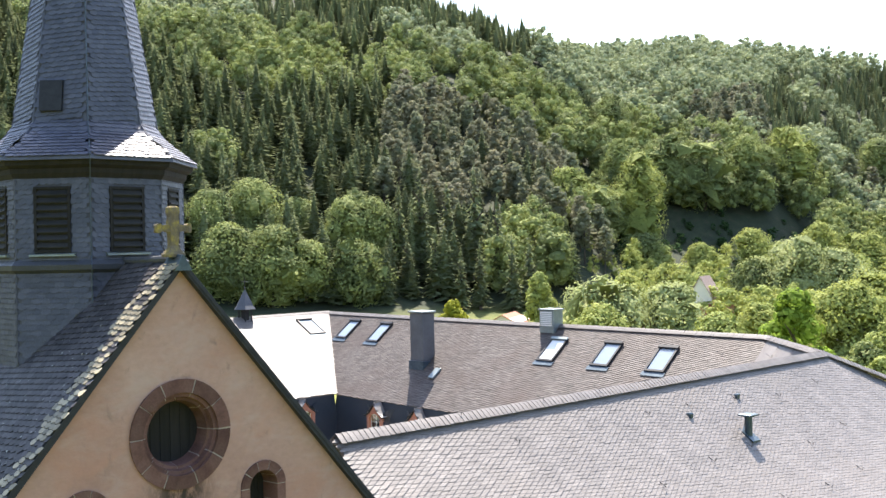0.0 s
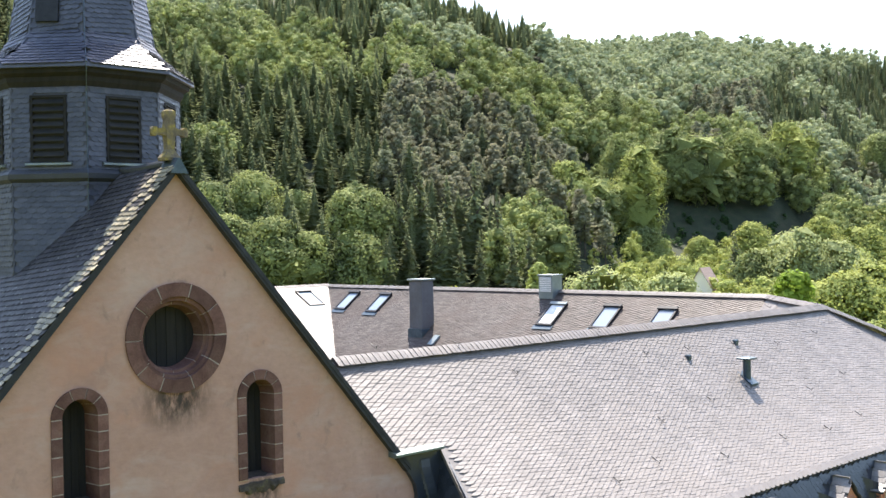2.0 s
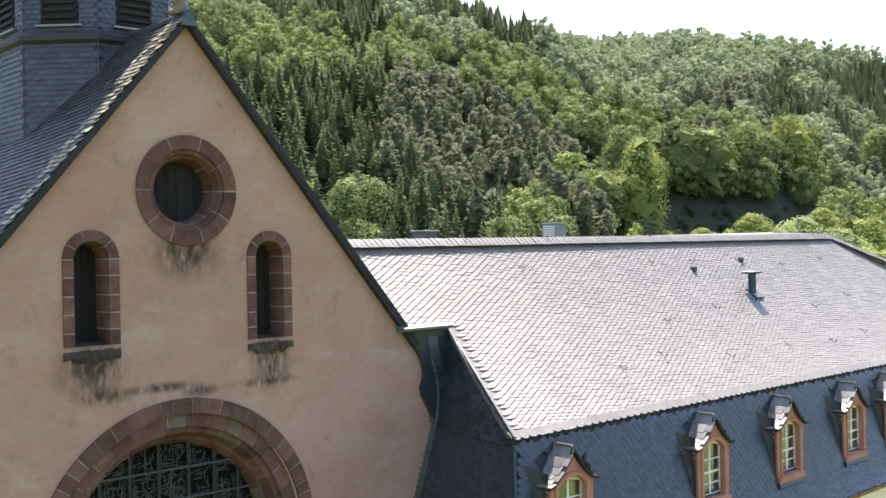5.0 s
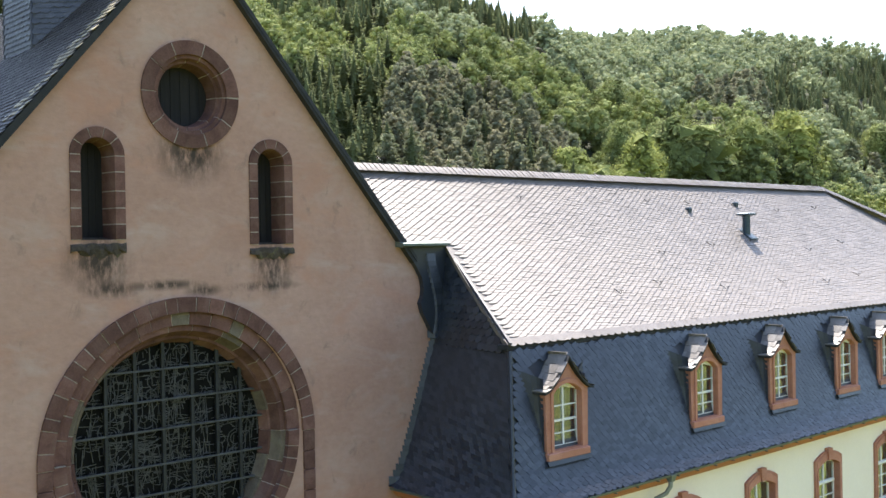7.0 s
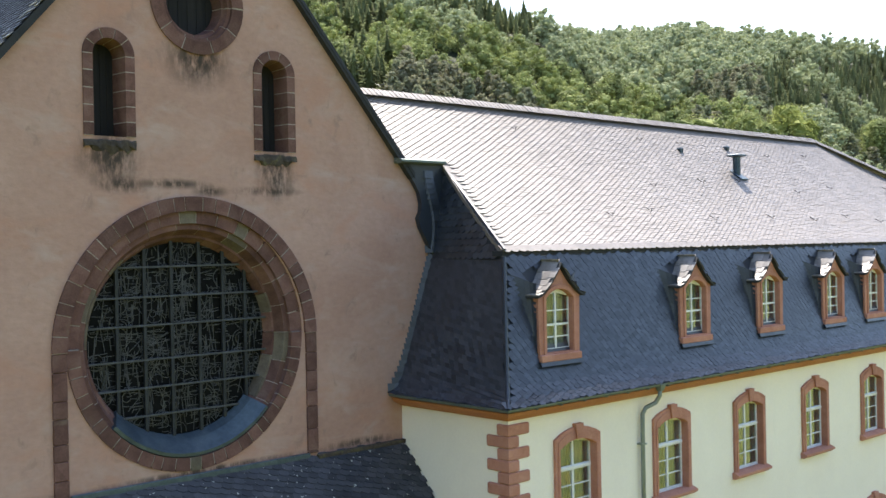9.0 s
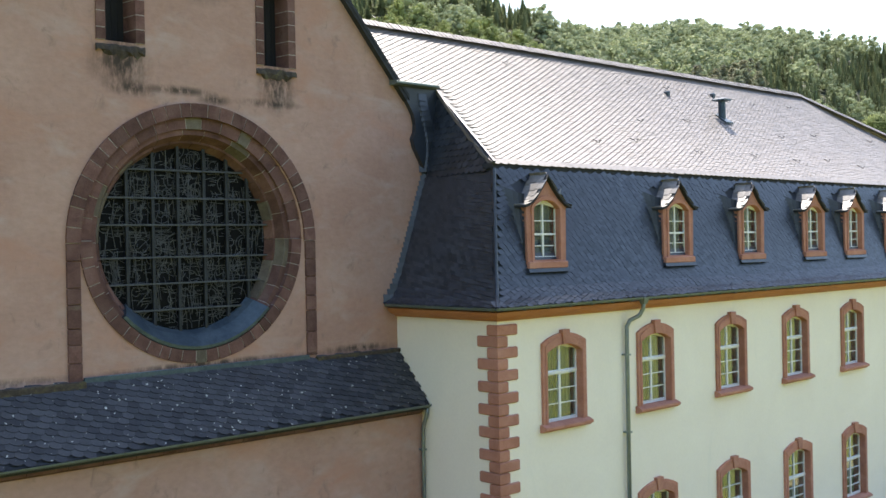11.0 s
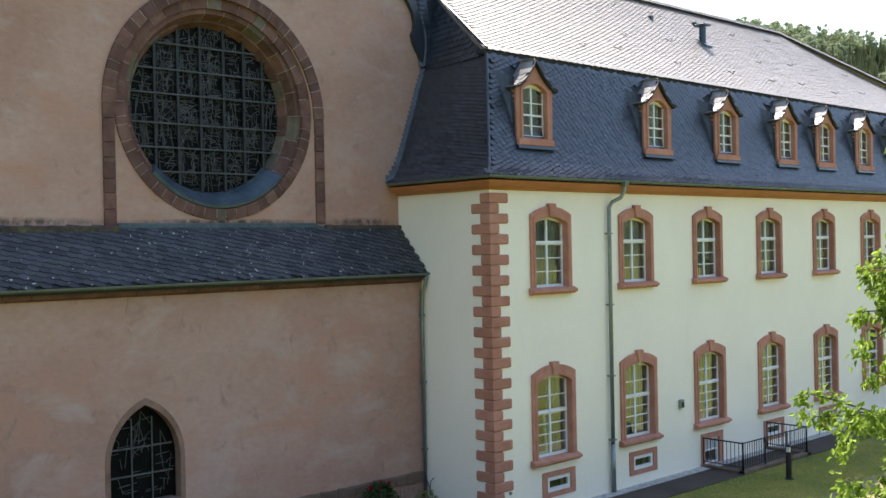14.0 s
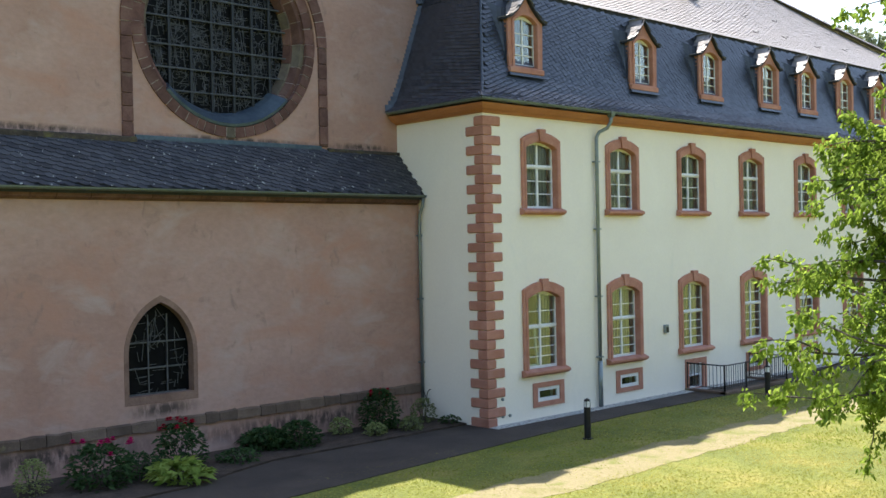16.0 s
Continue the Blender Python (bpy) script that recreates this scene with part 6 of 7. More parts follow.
r = 246.0
while r < 700:
    step = 6.0 if r < 440 else 7.0
    a = 18.0
    while a < 69:
        aa, rr = a + rng.uniform(-0.5, 0.5) * math.degrees(step / r), r + rng.uniform(-0.5, 0.5) * step
        a += math.degrees(step / r)
        x, y = HX + rr * math.sin(radians(aa)), HY + rr * math.cos(radians(aa))
        z = ground_z(x, y)
        if z < 6.5 or (aa > 50 and z < 11):
            continue
        # Bank below the wood: dark-leaved scrub added in place of the trees' shade.
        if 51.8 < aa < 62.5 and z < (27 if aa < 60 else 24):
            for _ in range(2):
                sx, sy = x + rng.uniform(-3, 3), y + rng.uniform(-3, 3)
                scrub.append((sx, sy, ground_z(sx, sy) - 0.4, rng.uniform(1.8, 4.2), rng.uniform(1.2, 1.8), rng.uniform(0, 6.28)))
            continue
        n = noise.noise((x / 30, y / 30, 3.0)) * 1.7
        h = rng.uniform(13, 20)
        e = math.degrees(math.atan2(z + h - 20.9, rr))
        kind = wood_kind(aa, e, n)
        if kind == "spruce":
            (spruce if rr < 430 else spruce_far).append((x, y, z - 0.3, h * rng.uniform(0.8, 1.12) * (1.0 if rr < 430 else 0.78), rng.uniform(1.0, 1.4), rng.uniform(0, 6.28)))
            if rr >= 430:
                sx, sy = x + rng.uniform(-4, 4), y + rng.uniform(-4, 4)
                spruce_far.append((sx, sy, ground_z(sx, sy) - 0.3, h * rng.uniform(0.62, 0.8), rng.uniform(1.1, 1.4), rng.uniform(0, 6.28)))
        elif kind == "pine":
            pine.append((x, y, z - 0.3, h * 0.95, rng.uniform(1.0, 1.35), rng.uniform(0, 6.28)))
        elif rng.random() < (0.66 if rr < 430 else 0.8):
            h = rng.uniform(9, 18)
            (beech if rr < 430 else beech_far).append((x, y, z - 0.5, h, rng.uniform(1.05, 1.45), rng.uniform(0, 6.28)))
    r += step
# low leafy growth along the valley floor
for _ in range(300):
    a, rr = rng.uniform(50.5, 70), rng.uniform(215, 345)
    x, y = HX + rr * math.sin(radians(a)), HY + rr * math.cos(radians(a))
    light.append((x, y, ground_z(x, y) - 0.5, rng.uniform(4.5, 10), rng.uniform(0.9, 1.3), rng.uniform(0, 6.28)))
# woods all round, out of view
for _ in range(300):
    a, rr = rng.uniform(71, 376), rng.uniform(110, 260)
    x, y = HX + rr * math.sin(radians(a)), HY + rr * math.cos(radians(a))
    (spruce_far if rng.random() < 0.3 else beech_far).append((x, y, ground_z(x, y) - 0.5, rng.uniform(10, 17), 1.2, rng.uniform(0, 6.28)))
scatter("spruce_forest", SPRUCES, spruce, LEAF_SPRUCE, "dark spruce forest on the valley slope")
scatter("distant_spruces", SPRUCES_FAR, spruce_far, LEAF_SPRUCE, "dark spruces along the crest of the slope")
scatter("pine_wood", PINES, pine, LEAF_PINE, "greyish olive pine wood on the slope")
scatter("beech_wood", BEECHES, beech, LEAF_BEECH, "fresh green broadleaf wood on the slope")
scatter("distant_wood", BEECHES_FAR, beech_far, LEAF_FAR, "green broadleaf wood on the far slope, haze mixed into its colour")
scatter("valley_thicket", THICKETS, light, LEAF_LIGHT, "light green thicket along the valley floor")
scatter("bank_scrub", THICKETS, scrub, LEAF_SHRUB, "low dark scrub added for the shade on the bank under the wood")
# bare stems of the pines
s = Shape()
for x, y, z, h, w, turn in pine:
    s.tube([(x, y, z), (x, y, z + h * 0.6)], 0.2, 5)
tagged(part("pine_stems", s, BARK, None), "straight bare pine stems on the slope", "forest", kind="stuff")


def lone_tree(x, y, top, half, mat, label, seed, kit=None):
    """A tree whose crown reaches the height top and the half width half."""
    g = ground_z(x, y)
    h = max(top - g, 2.2 * half)
    t = thing("tree", label, "tree", at=(x, y, top - h))
    w = half / h
    leaves = int(min(8000, max(1800, 70 * half * h)))
    v, f = kit or leafy(seed, leaves, 0.52 / h, 17 + int(half), w, max(0.1, 1 - 3.4 * w))
    v = v * h if kit is None else v * np.array([w / 0.17 * h, w / 0.17 * h, h])
    me = big_mesh("crown", v, kit_flat(f), kit_counts(f), mat)
    part("crown", me, mat, t)
    tr = Shape().tube([(0, 0, -0.6), (0.1, 0, h * 0.2), (0, 0.1, h * 0.5), (0, 0, h * 0.8)], [h * 0.03, h * 0.024, h * 0.014, 0.03], 7)
    for k in range(5):
        a, z = k * 2.4, h * (0.26 + 0.1 * k)
        tr.tube([(0, 0, z), (math.cos(a) * half * 0.4, math.sin(a) * half * 0.4, z + h * 0.08), (math.cos(a) * half * 0.75, math.sin(a) * half * 0.75, z + h * 0.13)], [h * 0.011, h * 0.007, 0.02], 5)
    part("trunk", tr, BARK, t)
    return t


TREES = [  # place, height of the top above the meadow, half width of the crown
    (113.9, 205.1, 36.0, 7.5, LEAF_BEECH, "tall green broadleaf tree at the foot of the slope"),
    (125.3, 204.1, 38.6, 8.9, LEAF_BEECH, "broad green tree at the forest edge"),
    (139.3, 205.7, 34.4, 6.7, LEAF_BEECH, "green broadleaf tree among the spruces"),
    (109.4, 190.4, 27.3, 8.9, LEAF_BEECH, "broad-crowned green tree at the meadow's edge"),
    (116.4, 182.5, 26.4, 8.8, LEAF_BEECH, "broad-crowned green tree at the meadow's edge"),
    (124.4, 180.7, 23.1, 6.7, LEAF_BEECH, "round green tree at the meadow's edge"),
    (140.9, 187.2, 33.3, 6.7, LEAF_BEECH, "green broadleaf tree at the forest edge"),
    (147.3, 184.7, 33.8, 7.6, LEAF_BEECH, "broad green tree at the forest edge"),
    (135.8, 176.0, 23.5, 8.3, LEAF_BEECH, "round green tree at the meadow's edge"),
    (87.3, 91.3, 13.2, 2.8, LEAF_YELLOW, "small yellow-green tree behind the roofs"),
    (139.3, 121.0, 15.4, 3.7, LEAF_LIGHT, "slender light green tree behind the roofs"),
    (148.0, 112.3, 15.6, 9.6, LEAF_SILVER, "broad silvery green tree behind the roofs"),
    (161.3, 116.4, 14.2, 5.4, LEAF_LIGHT, "light green tree beside a silvery one"),
    (159.5, 103.5, 12.7, 8.8, LEAF_SILVER, "pale willow with a rounded crown"),
    (199.8, 131.4, 17.0, 7.6, LEAF_LIGHT, "light green tree before the houses"),
    (132.8, 100.9, 9.7, 7.0, LEAF_LIGHT, "low light green tree behind the roofs"),
    (136.5, 78.6, 8.7, 6.1, LEAF_LIGHT, "low yellowish tree behind the roofs"),
    (170.0, 90.9, 8.5, 5.3, LEAF_LIGHT, "light green tree behind the roofs"),
    (83.1, 35.5, 15.8, 4.0, LEAF_CHERRY, "dense bright green tree behind the roof corner"),
    (169.0, 71.6, 12.7, 8.2, LEAF_LIGHT, "light green tree in the valley"),
    (210.9, 103.9, 22.0, 8.7, LEAF_SILVER, "tall silvery tree in the valley"),
    (210.7, 114.5, 16.8, 7.2, LEAF_BEECH, "round green tree in the valley"),
    (219.2, 98.7, 18.5, 9.6, LEAF_SILVER, "broad silvery tree in the valley"),
    (198.4, 79.7, 15.1, 7.9, LEAF_LIGHT, "light green tree in the valley"),
    (243.8, 173.1, 23.7, 9.9, LEAF_BEECH, "round green bush-like tree at the foot of the slope"),
    (234.2, 194.8, 44.9, 8.5, LEAF_LIGHT, "tall light green tree before the dark slope"),
    (241.8, 187.1, 39.7, 9.1, LEAF_BEECH, "tall green tree before the dark slope"),
    (254.8, 181.7, 49.3, 10.8, LEAF_LIGHT, "tall light green tree before the dark slope"),
    (220.2, 195.6, 37.0, 6.8, LEAF_BEECH, "green tree beside the spruces"),
    (210.0, 179.9, 28.6, 6.4, LEAF_BEECH, "green tree at the foot of the slope"),
    (263.8, 196.4, 56.0, 7.5, LEAF_BEECH, "slender green tree on the slope"),
    (294.4, 198.6, 58.9, 11.0, LEAF_BEECH, "broad green tree on the valley bank"),
    (298.2, 185.9, 58.3, 12.6, LEAF_BEECH, "broad green tree on the valley bank"),
    (319.5, 182.0, 58.8, 11.3, LEAF_BEECH, "green tree on the valley bank"),
    (349.2, 182.4, 64.0, 13.4, LEAF_LIGHT, "tall light green tree on the valley bank"),
    (304.2, 232.4, 79.4, 9.7, LEAF_BEECH, "round-topped green tree on the slope"),
    (420.5, 197.5, 61.5, 9.2, LEAF_BEECH, "broad green tree above the valley"),
    (427.0, 183.0, 63.9, 10.2, LEAF_BEECH, "tall green tree above the valley"),
    (260.5, 163.1, 20.4, 6.1, LEAF_LIGHT, "light green tree on the bank"),
    (268.5, 150.2, 24.4, 8.1, LEAF_LIGHT, "light green tree on the bank"),
    (291.3, 140.0, 25.8, 7.4, LEAF_LIGHT, "light green tree on the bank"),
    (301.6, 130.4, 24.6, 9.6, LEAF_LIGHT, "light green tree on the bank"),
    (150.5, 57.5, 5.5, 4.2, LEAF_LIGHT, "low light green bush beyond the roof corner"),
    (143.0, 56.6, 4.6, 3.4, LEAF_BEECH, "low dark green bush beyond the roof corner"),
    (168.0, 63.0, 6.5, 5.0, LEAF_LIGHT, "broad light green bush beyond the roof corner"),
    (133.0, 49.0, 3.6, 3.2, LEAF_LIGHT, "low light green bush beyond the roof corner"),
]
for i, (x, y, top, half, mat, label) in enumerate(TREES):
    lone_tree(x, y, top, half, mat, label, 100 + i)
for x, y, top, half in ((213.1, 122.1, 21.0, 4.2), (154.1, 181.7, 36.4, 3.6), (160.8, 181.2, 40.9, 4.5), (168.7, 179.5, 37.8, 4.1),
                        (175.3, 176.0, 42.2, 4.8), (176.7, 168.9, 34.0, 3.7), (168.9, 156.7, 23.1, 3.2), (162.0, 161.0, 22.3, 3.0),
                        (174.7, 156.4, 23.5, 3.5), (154.9, 169.1, 26.0, 3.6), (149.0, 172.9, 24.7, 3.2), (157.3, 162.7, 20.3, 2.7)):
    lone_tree(x, y, top, half, LEAF_SPRUCE, "dark spruce at the edge of the meadow", 3, kit=conifer(int(x), 24, 13, 0.17, 0.06))


def house(x, y, z, lx, ly, h, rh, turn, mat, label):
    t = thing("house", label, "house", at=(x, y, z))
    t.rotation_euler = (0, 0, radians(turn))
    part("wall", Shape().loft([[(sx * lx, yy, zz) for sx, zz in ((-1, -1), (1, -1), (1, h), (0, h + rh), (-1, h))] for yy in (-ly, ly)]), CREAM, t)
    for sx in (-1, 1):
        part("roof", Shape().loft([[(0, yy, h + rh + 0.12), (sx * (lx + 0.4), yy, h - 0.35), (sx * (lx + 0.4), yy, h - 0.5), (0, yy, h + rh - 0.03)] for yy in (-ly - 0.4, ly + 0.4)]), mat, t)
    for k in (-1, 1):
        w = part("window", Shape().box(k * lx * 0.4 - 0.45, k * lx * 0.4 + 0.45, -ly - 0.04, -ly + 0.1, h * 0.45, h * 0.45 + 1.3), WHITE, t)
        part("pane", Shape().box(k * lx * 0.4 - 0.36, k * lx * 0.4 + 0.36, -ly - 0.05, -ly, h * 0.45 + 0.1, h * 0.45 + 1.2), STAINED, w)


house(188.2, 114.7, 0.0, 2.6, 4.0, 8.3, 4.6, -72, ROOFBROWN, "cream house with a steep brown tiled roof among trees")
house(185.3, 109.9, 0.0, 2.4, 3.6, 4.4, 2.4, 25, ROOFRED, "low house with a red tiled roof among trees")
house(155.2, 145.1, 1.0, 3.5, 6, 2.7, 1.6, -60, ROOFRED, "brown barn at the foot of the wooded slope")
house(376.6, 158.9, 10.0, 5, 8, 12.9, 3, -50, ROOFBROWN, "pale farm building on the far slope")


# ---- cherry tree over the lawn ----
def cherry():
    t = thing("cherry_tree", "leafy cherry tree with drooping fresh green leaves on the lawn", "tree", at=(0.08, -18.07, 0))
    rng = random.Random(5)
    wood = Shape()
    tips = []

    def grow(p, d, length, r, level):
        path, q = [p], p.copy()
        n = 5
        for i in range(n):
            d = (d + Vector((rng.gauss(0, 0.12), rng.gauss(0, 0.12), rng.gauss(-0.02 if level > 1 else 0.05, 0.08)))).normalized()
            q = q + d * (length / n)
            path.append(q.copy())
        wood.tube(path, [r * (1 - 0.62 * i / n) for i in range(n + 1)], 6 if level < 2 else 4)
        if level >= 2:
            tips.extend((path[i], (path[min(i + 1, n)] - path[max(i - 1, 0)]).normalized()) for i in range(1, n + 1))
        if level < 3:
            for k in range((5, 6, 4)[level]):
                i = rng.randint(2, n)
                ax = Vector((rng.gauss(0, 1), rng.gauss(0, 1), rng.gauss(0.0, 0.5))).normalized()
                nd = (d * 0.55 + ax * 0.8).normalized()
                grow(path[i], nd, length * rng.uniform(0.5, 0.72), r * 0.5, level + 1)

    wood.tube([(0, 0, -0.2), (0.05, 0.02, 1.0), (0.0, 0.1, 2.2)], [0.24, 0.19, 0.17], 9)
    for k in range(9):
        a = radians(k * 40 + rng.uniform(-12, 12))
        z = 1.7 + 0.35 * k * 0.6
        up = (0.12, 0.45, 0.9)[k % 3]
        grow(Vector((0, 0.08, min(z, 3.8))), Vector((math.cos(a), math.sin(a), up)).normalized(), rng.uniform(2.5, 3.1), 0.085, 1)
    wood.tube([(0, 0.1, 2.2), (0.1, 0, 3.4), (0, 0.1, 7.0)], [0.16, 0.12, 0.05], 8)
    for k in range(9):
        a = radians(k * 51 + 20)
        grow(Vector((0, 0.08, 3.8 + 0.3 * k)), Vector((math.cos(a), math.sin(a), 0.95)).normalized(), rng.uniform(2.1, 2.8), 0.07, 1)
    left = Vector((-0.733, 0.68, 0))
    for z, up, ln in ((2.3, 0.0, 3.6), (2.6, 0.10, 3.2), (2.9, 0.25, 3.0), (3.6, 0.6, 3.1), (4.6, 0.9, 3.1), (5.4, 1.3, 2.8), (4.7, 0.5, 3.0), (3.3, 0.4, 2.5), (5.6, 0.45, 2.8), (6.0, 0.9, 2.4), (4.2, 0.55, 3.1), (5.2, 0.25, 3.0), (4.4, 0.2, 3.0), (5.0, 0.7, 3.0), (3.3, 0.15, 3.0), (3.7, 0.0, 2.8), (3.0, 0.2, 3.0), (6.4, 1.2, 2.7), (6.9, 1.5, 2.6), (6.7, 0.7, 2.4), (7.0, 1.5, 3.3), (6.9, 0.95, 3.2), (6.6, 1.2, 3.2), (7.0, 2.2, 3.3)):
        d = (left + Vector((rng.gauss(0, 0.18), rng.gauss(0, 0.18), up))).normalized()
        grow(Vector((0, 0.08, z)), d, ln, 0.08, 1)
    part("trunk", wood, BARK, t, "grey-brown bark")
    vs, fs = [], []
    for p, d in tips:
        if rng.random() < 0.12:
            continue
        p = p + Vector((rng.gauss(0, 0.05), rng.gauss(0, 0.05), rng.gauss(0, 0.05)))
        for _ in range(32):
            o = p + Vector((rng.gauss(0, 0.07), rng.gauss(0, 0.07), rng.gauss(-0.05, 0.08)))
            dirn = (Vector((rng.gauss(0, 0.6), rng.gauss(0, 0.6), rng.uniform(-1.7, -0.1))) + d * 0.35).normalized()
            side = dirn.cross(Vector((rng.gauss(0, 1), rng.gauss(0, 1), rng.gauss(0, 1)))).normalized()
            nrm = side.cross(dirn)
            L = rng.uniform(0.085, 0.15)
            w = L * 0.25
            n = len(vs)
            vs += [tuple(o), tuple(o + dirn * L * 0.35 + side * w + nrm * 0.012), tuple(o + dirn * L * 0.7 + side * w * 0.75), tuple(o + dirn * L - nrm * 0.02), tuple(o + dirn * L * 0.7 - side * w * 0.75), tuple(o + dirn * L * 0.35 - side * w + nrm * 0.012)]
            fs += [(n, n + 1, n + 2, n + 3), (n, n + 3, n + 4, n + 5)]
    me = big_mesh("crown", np.array(vs), np.array([i for q in fs for i in q]), np.full(len(fs), 4), LEAF_CHERRY)
    part("crown", me, None, t, "fresh green toothed leaves in hanging bunches")
    return t


cherry()


# ---- planting along the church ----
def shrub(name, x, y, h, w, mat, label, seed, leaves=420, size=0.10, flowers=None, count=0):
    t = thing(name, label, "plant", at=(x, y, 0.06), group="plants in the church bed")
    rng = random.Random(seed)
    vs, fs = [], []
    for _ in range(leaves):
        a, rr, z = rng.uniform(0, 6.28), math.sqrt(rng.random()), rng.random()
        prof = math.sin(math.pi * (0.25 + 0.65 * z)) * w
        o = Vector((math.cos(a) * rr * prof, math.sin(a) * rr * prof, z * h))
        dirn = Vector((math.cos(a) + rng.gauss(0, 0.4), math.sin(a) + rng.gauss(0, 0.4), rng.uniform(-0.3, 0.9))).normalized()
        side = dirn.cross(Vector((rng.gauss(0, 0.4), rng.gauss(0, 0.4), 1))).normalized()
        L = size * rng.uniform(0.7, 1.3)
        n = len(vs)
        nrm = side.cross(dirn)
        vs += [tuple(o), tuple(o + dirn * L * 0.4 + side * L * 0.28 + nrm * 0.015), tuple(o + dirn * L - Vector((0, 0, L * 0.25))), tuple(o + dirn * L * 0.4 - side * L * 0.28 + nrm * 0.015)]
        fs += [(n, n + 1, n + 2), (n, n + 2, n + 3)]
    part("foliage", big_mesh("foliage", np.array(vs), np.array([i for q in fs for i in q]), np.full(len(fs), 3), mat), None, t)
    for k in range(7):
        a = k * 0.9
        part("stem", Shape().tube([(0, 0, -0.08), (0.3 * w * math.cos(a), 0.3 * w * math.sin(a), h * 0.5), (0.6 * w * math.cos(a), 0.6 * w * math.sin(a), h * 0.85)], [0.012, 0.009, 0.004], 5), BARK, t)
    for k in range(count):
        a, rr = rng.uniform(0, 6.28), rng.uniform(0.2, 1.0) * w * 0.95
        c = Vector((math.cos(a) * rr, math.sin(a) * rr, h * rng.uniform(0.82, 1.12)))
        fl = Shape()
        for ring, (n_, r_, up) in enumerate(((7, 0.075, 0.0), (6, 0.055, 0.03), (4, 0.03, 0.05))):
            for i in range(n_):
                b = 6.283 * i / n_ + ring * 0.4
                d = Vector((math.cos(b), math.sin(b), 0.35 + 0.5 * ring))
                sd = Vector((-math.sin(b), math.cos(b), 0))
                q = c + Vector((0, 0, up))
                fl.add([tuple(q), tuple(q + d * r_ * 0.7 + sd * r_ * 0.5), tuple(q + d * r_ * 1.1), tuple(q + d * r_ * 0.7 - sd * r_ * 0.5)], [(0, 1, 2, 3)])
        part("flower", fl, flowers, t)
    return t


shrub("peony_bush", -10.5, -2.45, 0.85, 0.75, LEAF_SHRUB, "peony bush with magenta blooms in the church bed", 1, 700, 0.14, PETAL, 13)
shrub("peony_bush", -8.4, -1.9, 0.95, 0.6, LEAF_SHRUB, "peony bush with dark red and pink blooms in the church bed", 2, 600, 0.14, PETAL_RED, 12)
shrub("leafy_perennial", -9.6, -2.2, 0.5, 0.5, LEAF_SHRUB, "low dark green perennial between the peonies", 12, 350, 0.12)
shrub("hosta", -9.1, -3.2, 0.42, 0.62, LEAF_HOSTA, "lime green hosta with broad leaves at the bed edge", 3, 240, 0.26)
shrub("leafy_perennial", -5.9, -1.5, 0.45, 0.6, LEAF_SHRUB, "low dark green leafy perennial in the bed", 4, 800, 0.15)
shrub("leafy_perennial", -5.2, -1.95, 0.6, 0.55, LEAF_SHRUB, "grey-green leafy perennial in the bed", 5, 900, 0.11)
shrub("leafy_perennial", -7.2, -2.4, 0.26, 0.5, LEAF_SHRUB, "low spreading green perennial in the bed", 6, 300, 0.1)
shrub("leafy_perennial", -3.5, -1.4, 0.42, 0.32, LEAF_BEECH, "small green shrub in the bed", 7, 300, 0.09)
shrub("rose_bush", -2.35, -1.6, 1.05, 0.55, LEAF_SHRUB, "dark green rose bush with red blooms near the downpipe", 8, 1700, 0.09, PETAL_RED, 6)
shrub("leafy_perennial", -3.0, -2.2, 0.3, 0.3, LEAF_BEECH, "small bright green plant in the bed", 9, 220, 0.1)
shrub("leafy_perennial", -0.9, -1.7, 0.65, 0.36, LEAF_BEECH, "green shrub beside the corner downpipe", 10, 320, 0.09)
shrub("leafy_perennial", -1.9, -2.35, 0.35, 0.3, LEAF_BEECH, "small green shrub at the bed edge", 11, 220, 0.09)
shrub("round_shrub", -11.8, -2.1, 0.7, 0.36, LEAF_BEECH, "small rounded green shrub in the bed", 13, 520, 0.07)
shrub("leafy_perennial", -0.5, -2.35, 0.2, 0.3, LEAF_SHRUB, "low dark plant at the wall corner", 14, 160, 0.08)


# ---- small outdoor things ----
def bollard(x, y):
    b = thing("bollard_light", "dark grey bollard lamp with caged head beside the path", "bollard", group="bollard lamps", at=(x, y, 0))
    part("post", Shape().tube([(0, 0, -0.02), (0, 0, 0.80)], 0.085, 14), BLACK, b)
    part("base_plate", Shape().tube([(0, 0, 0.0), (0, 0, 0.025)], 0.13, 14), BLACK, b)
    part("lens", Shape().tube([(0, 0, 0.80), (0, 0, 0.96)], 0.06, 12), WHITE, b, "pale light lens")
    for k in range(4):
        a = k * math.pi / 2 + 0.4
        part("cage_bar", Shape().tube([(0.078 * math.cos(a), 0.078 * math.sin(a), 0.79), (0.078 * math.cos(a), 0.078 * math.sin(a), 0.93), (0.03 * math.cos(a), 0.03 * math.sin(a), 1.0)], 0.008, 5), BLACK, b)
    part("cap", Shape().tube([(0, 0, 0.95), (0, 0, 0.985), (0, 0, 1.02)], [0.08, 0.075, 0.02], 14), BLACK, b)


bollard(0.4, -6.45)
bollard(9.3, -6.3)

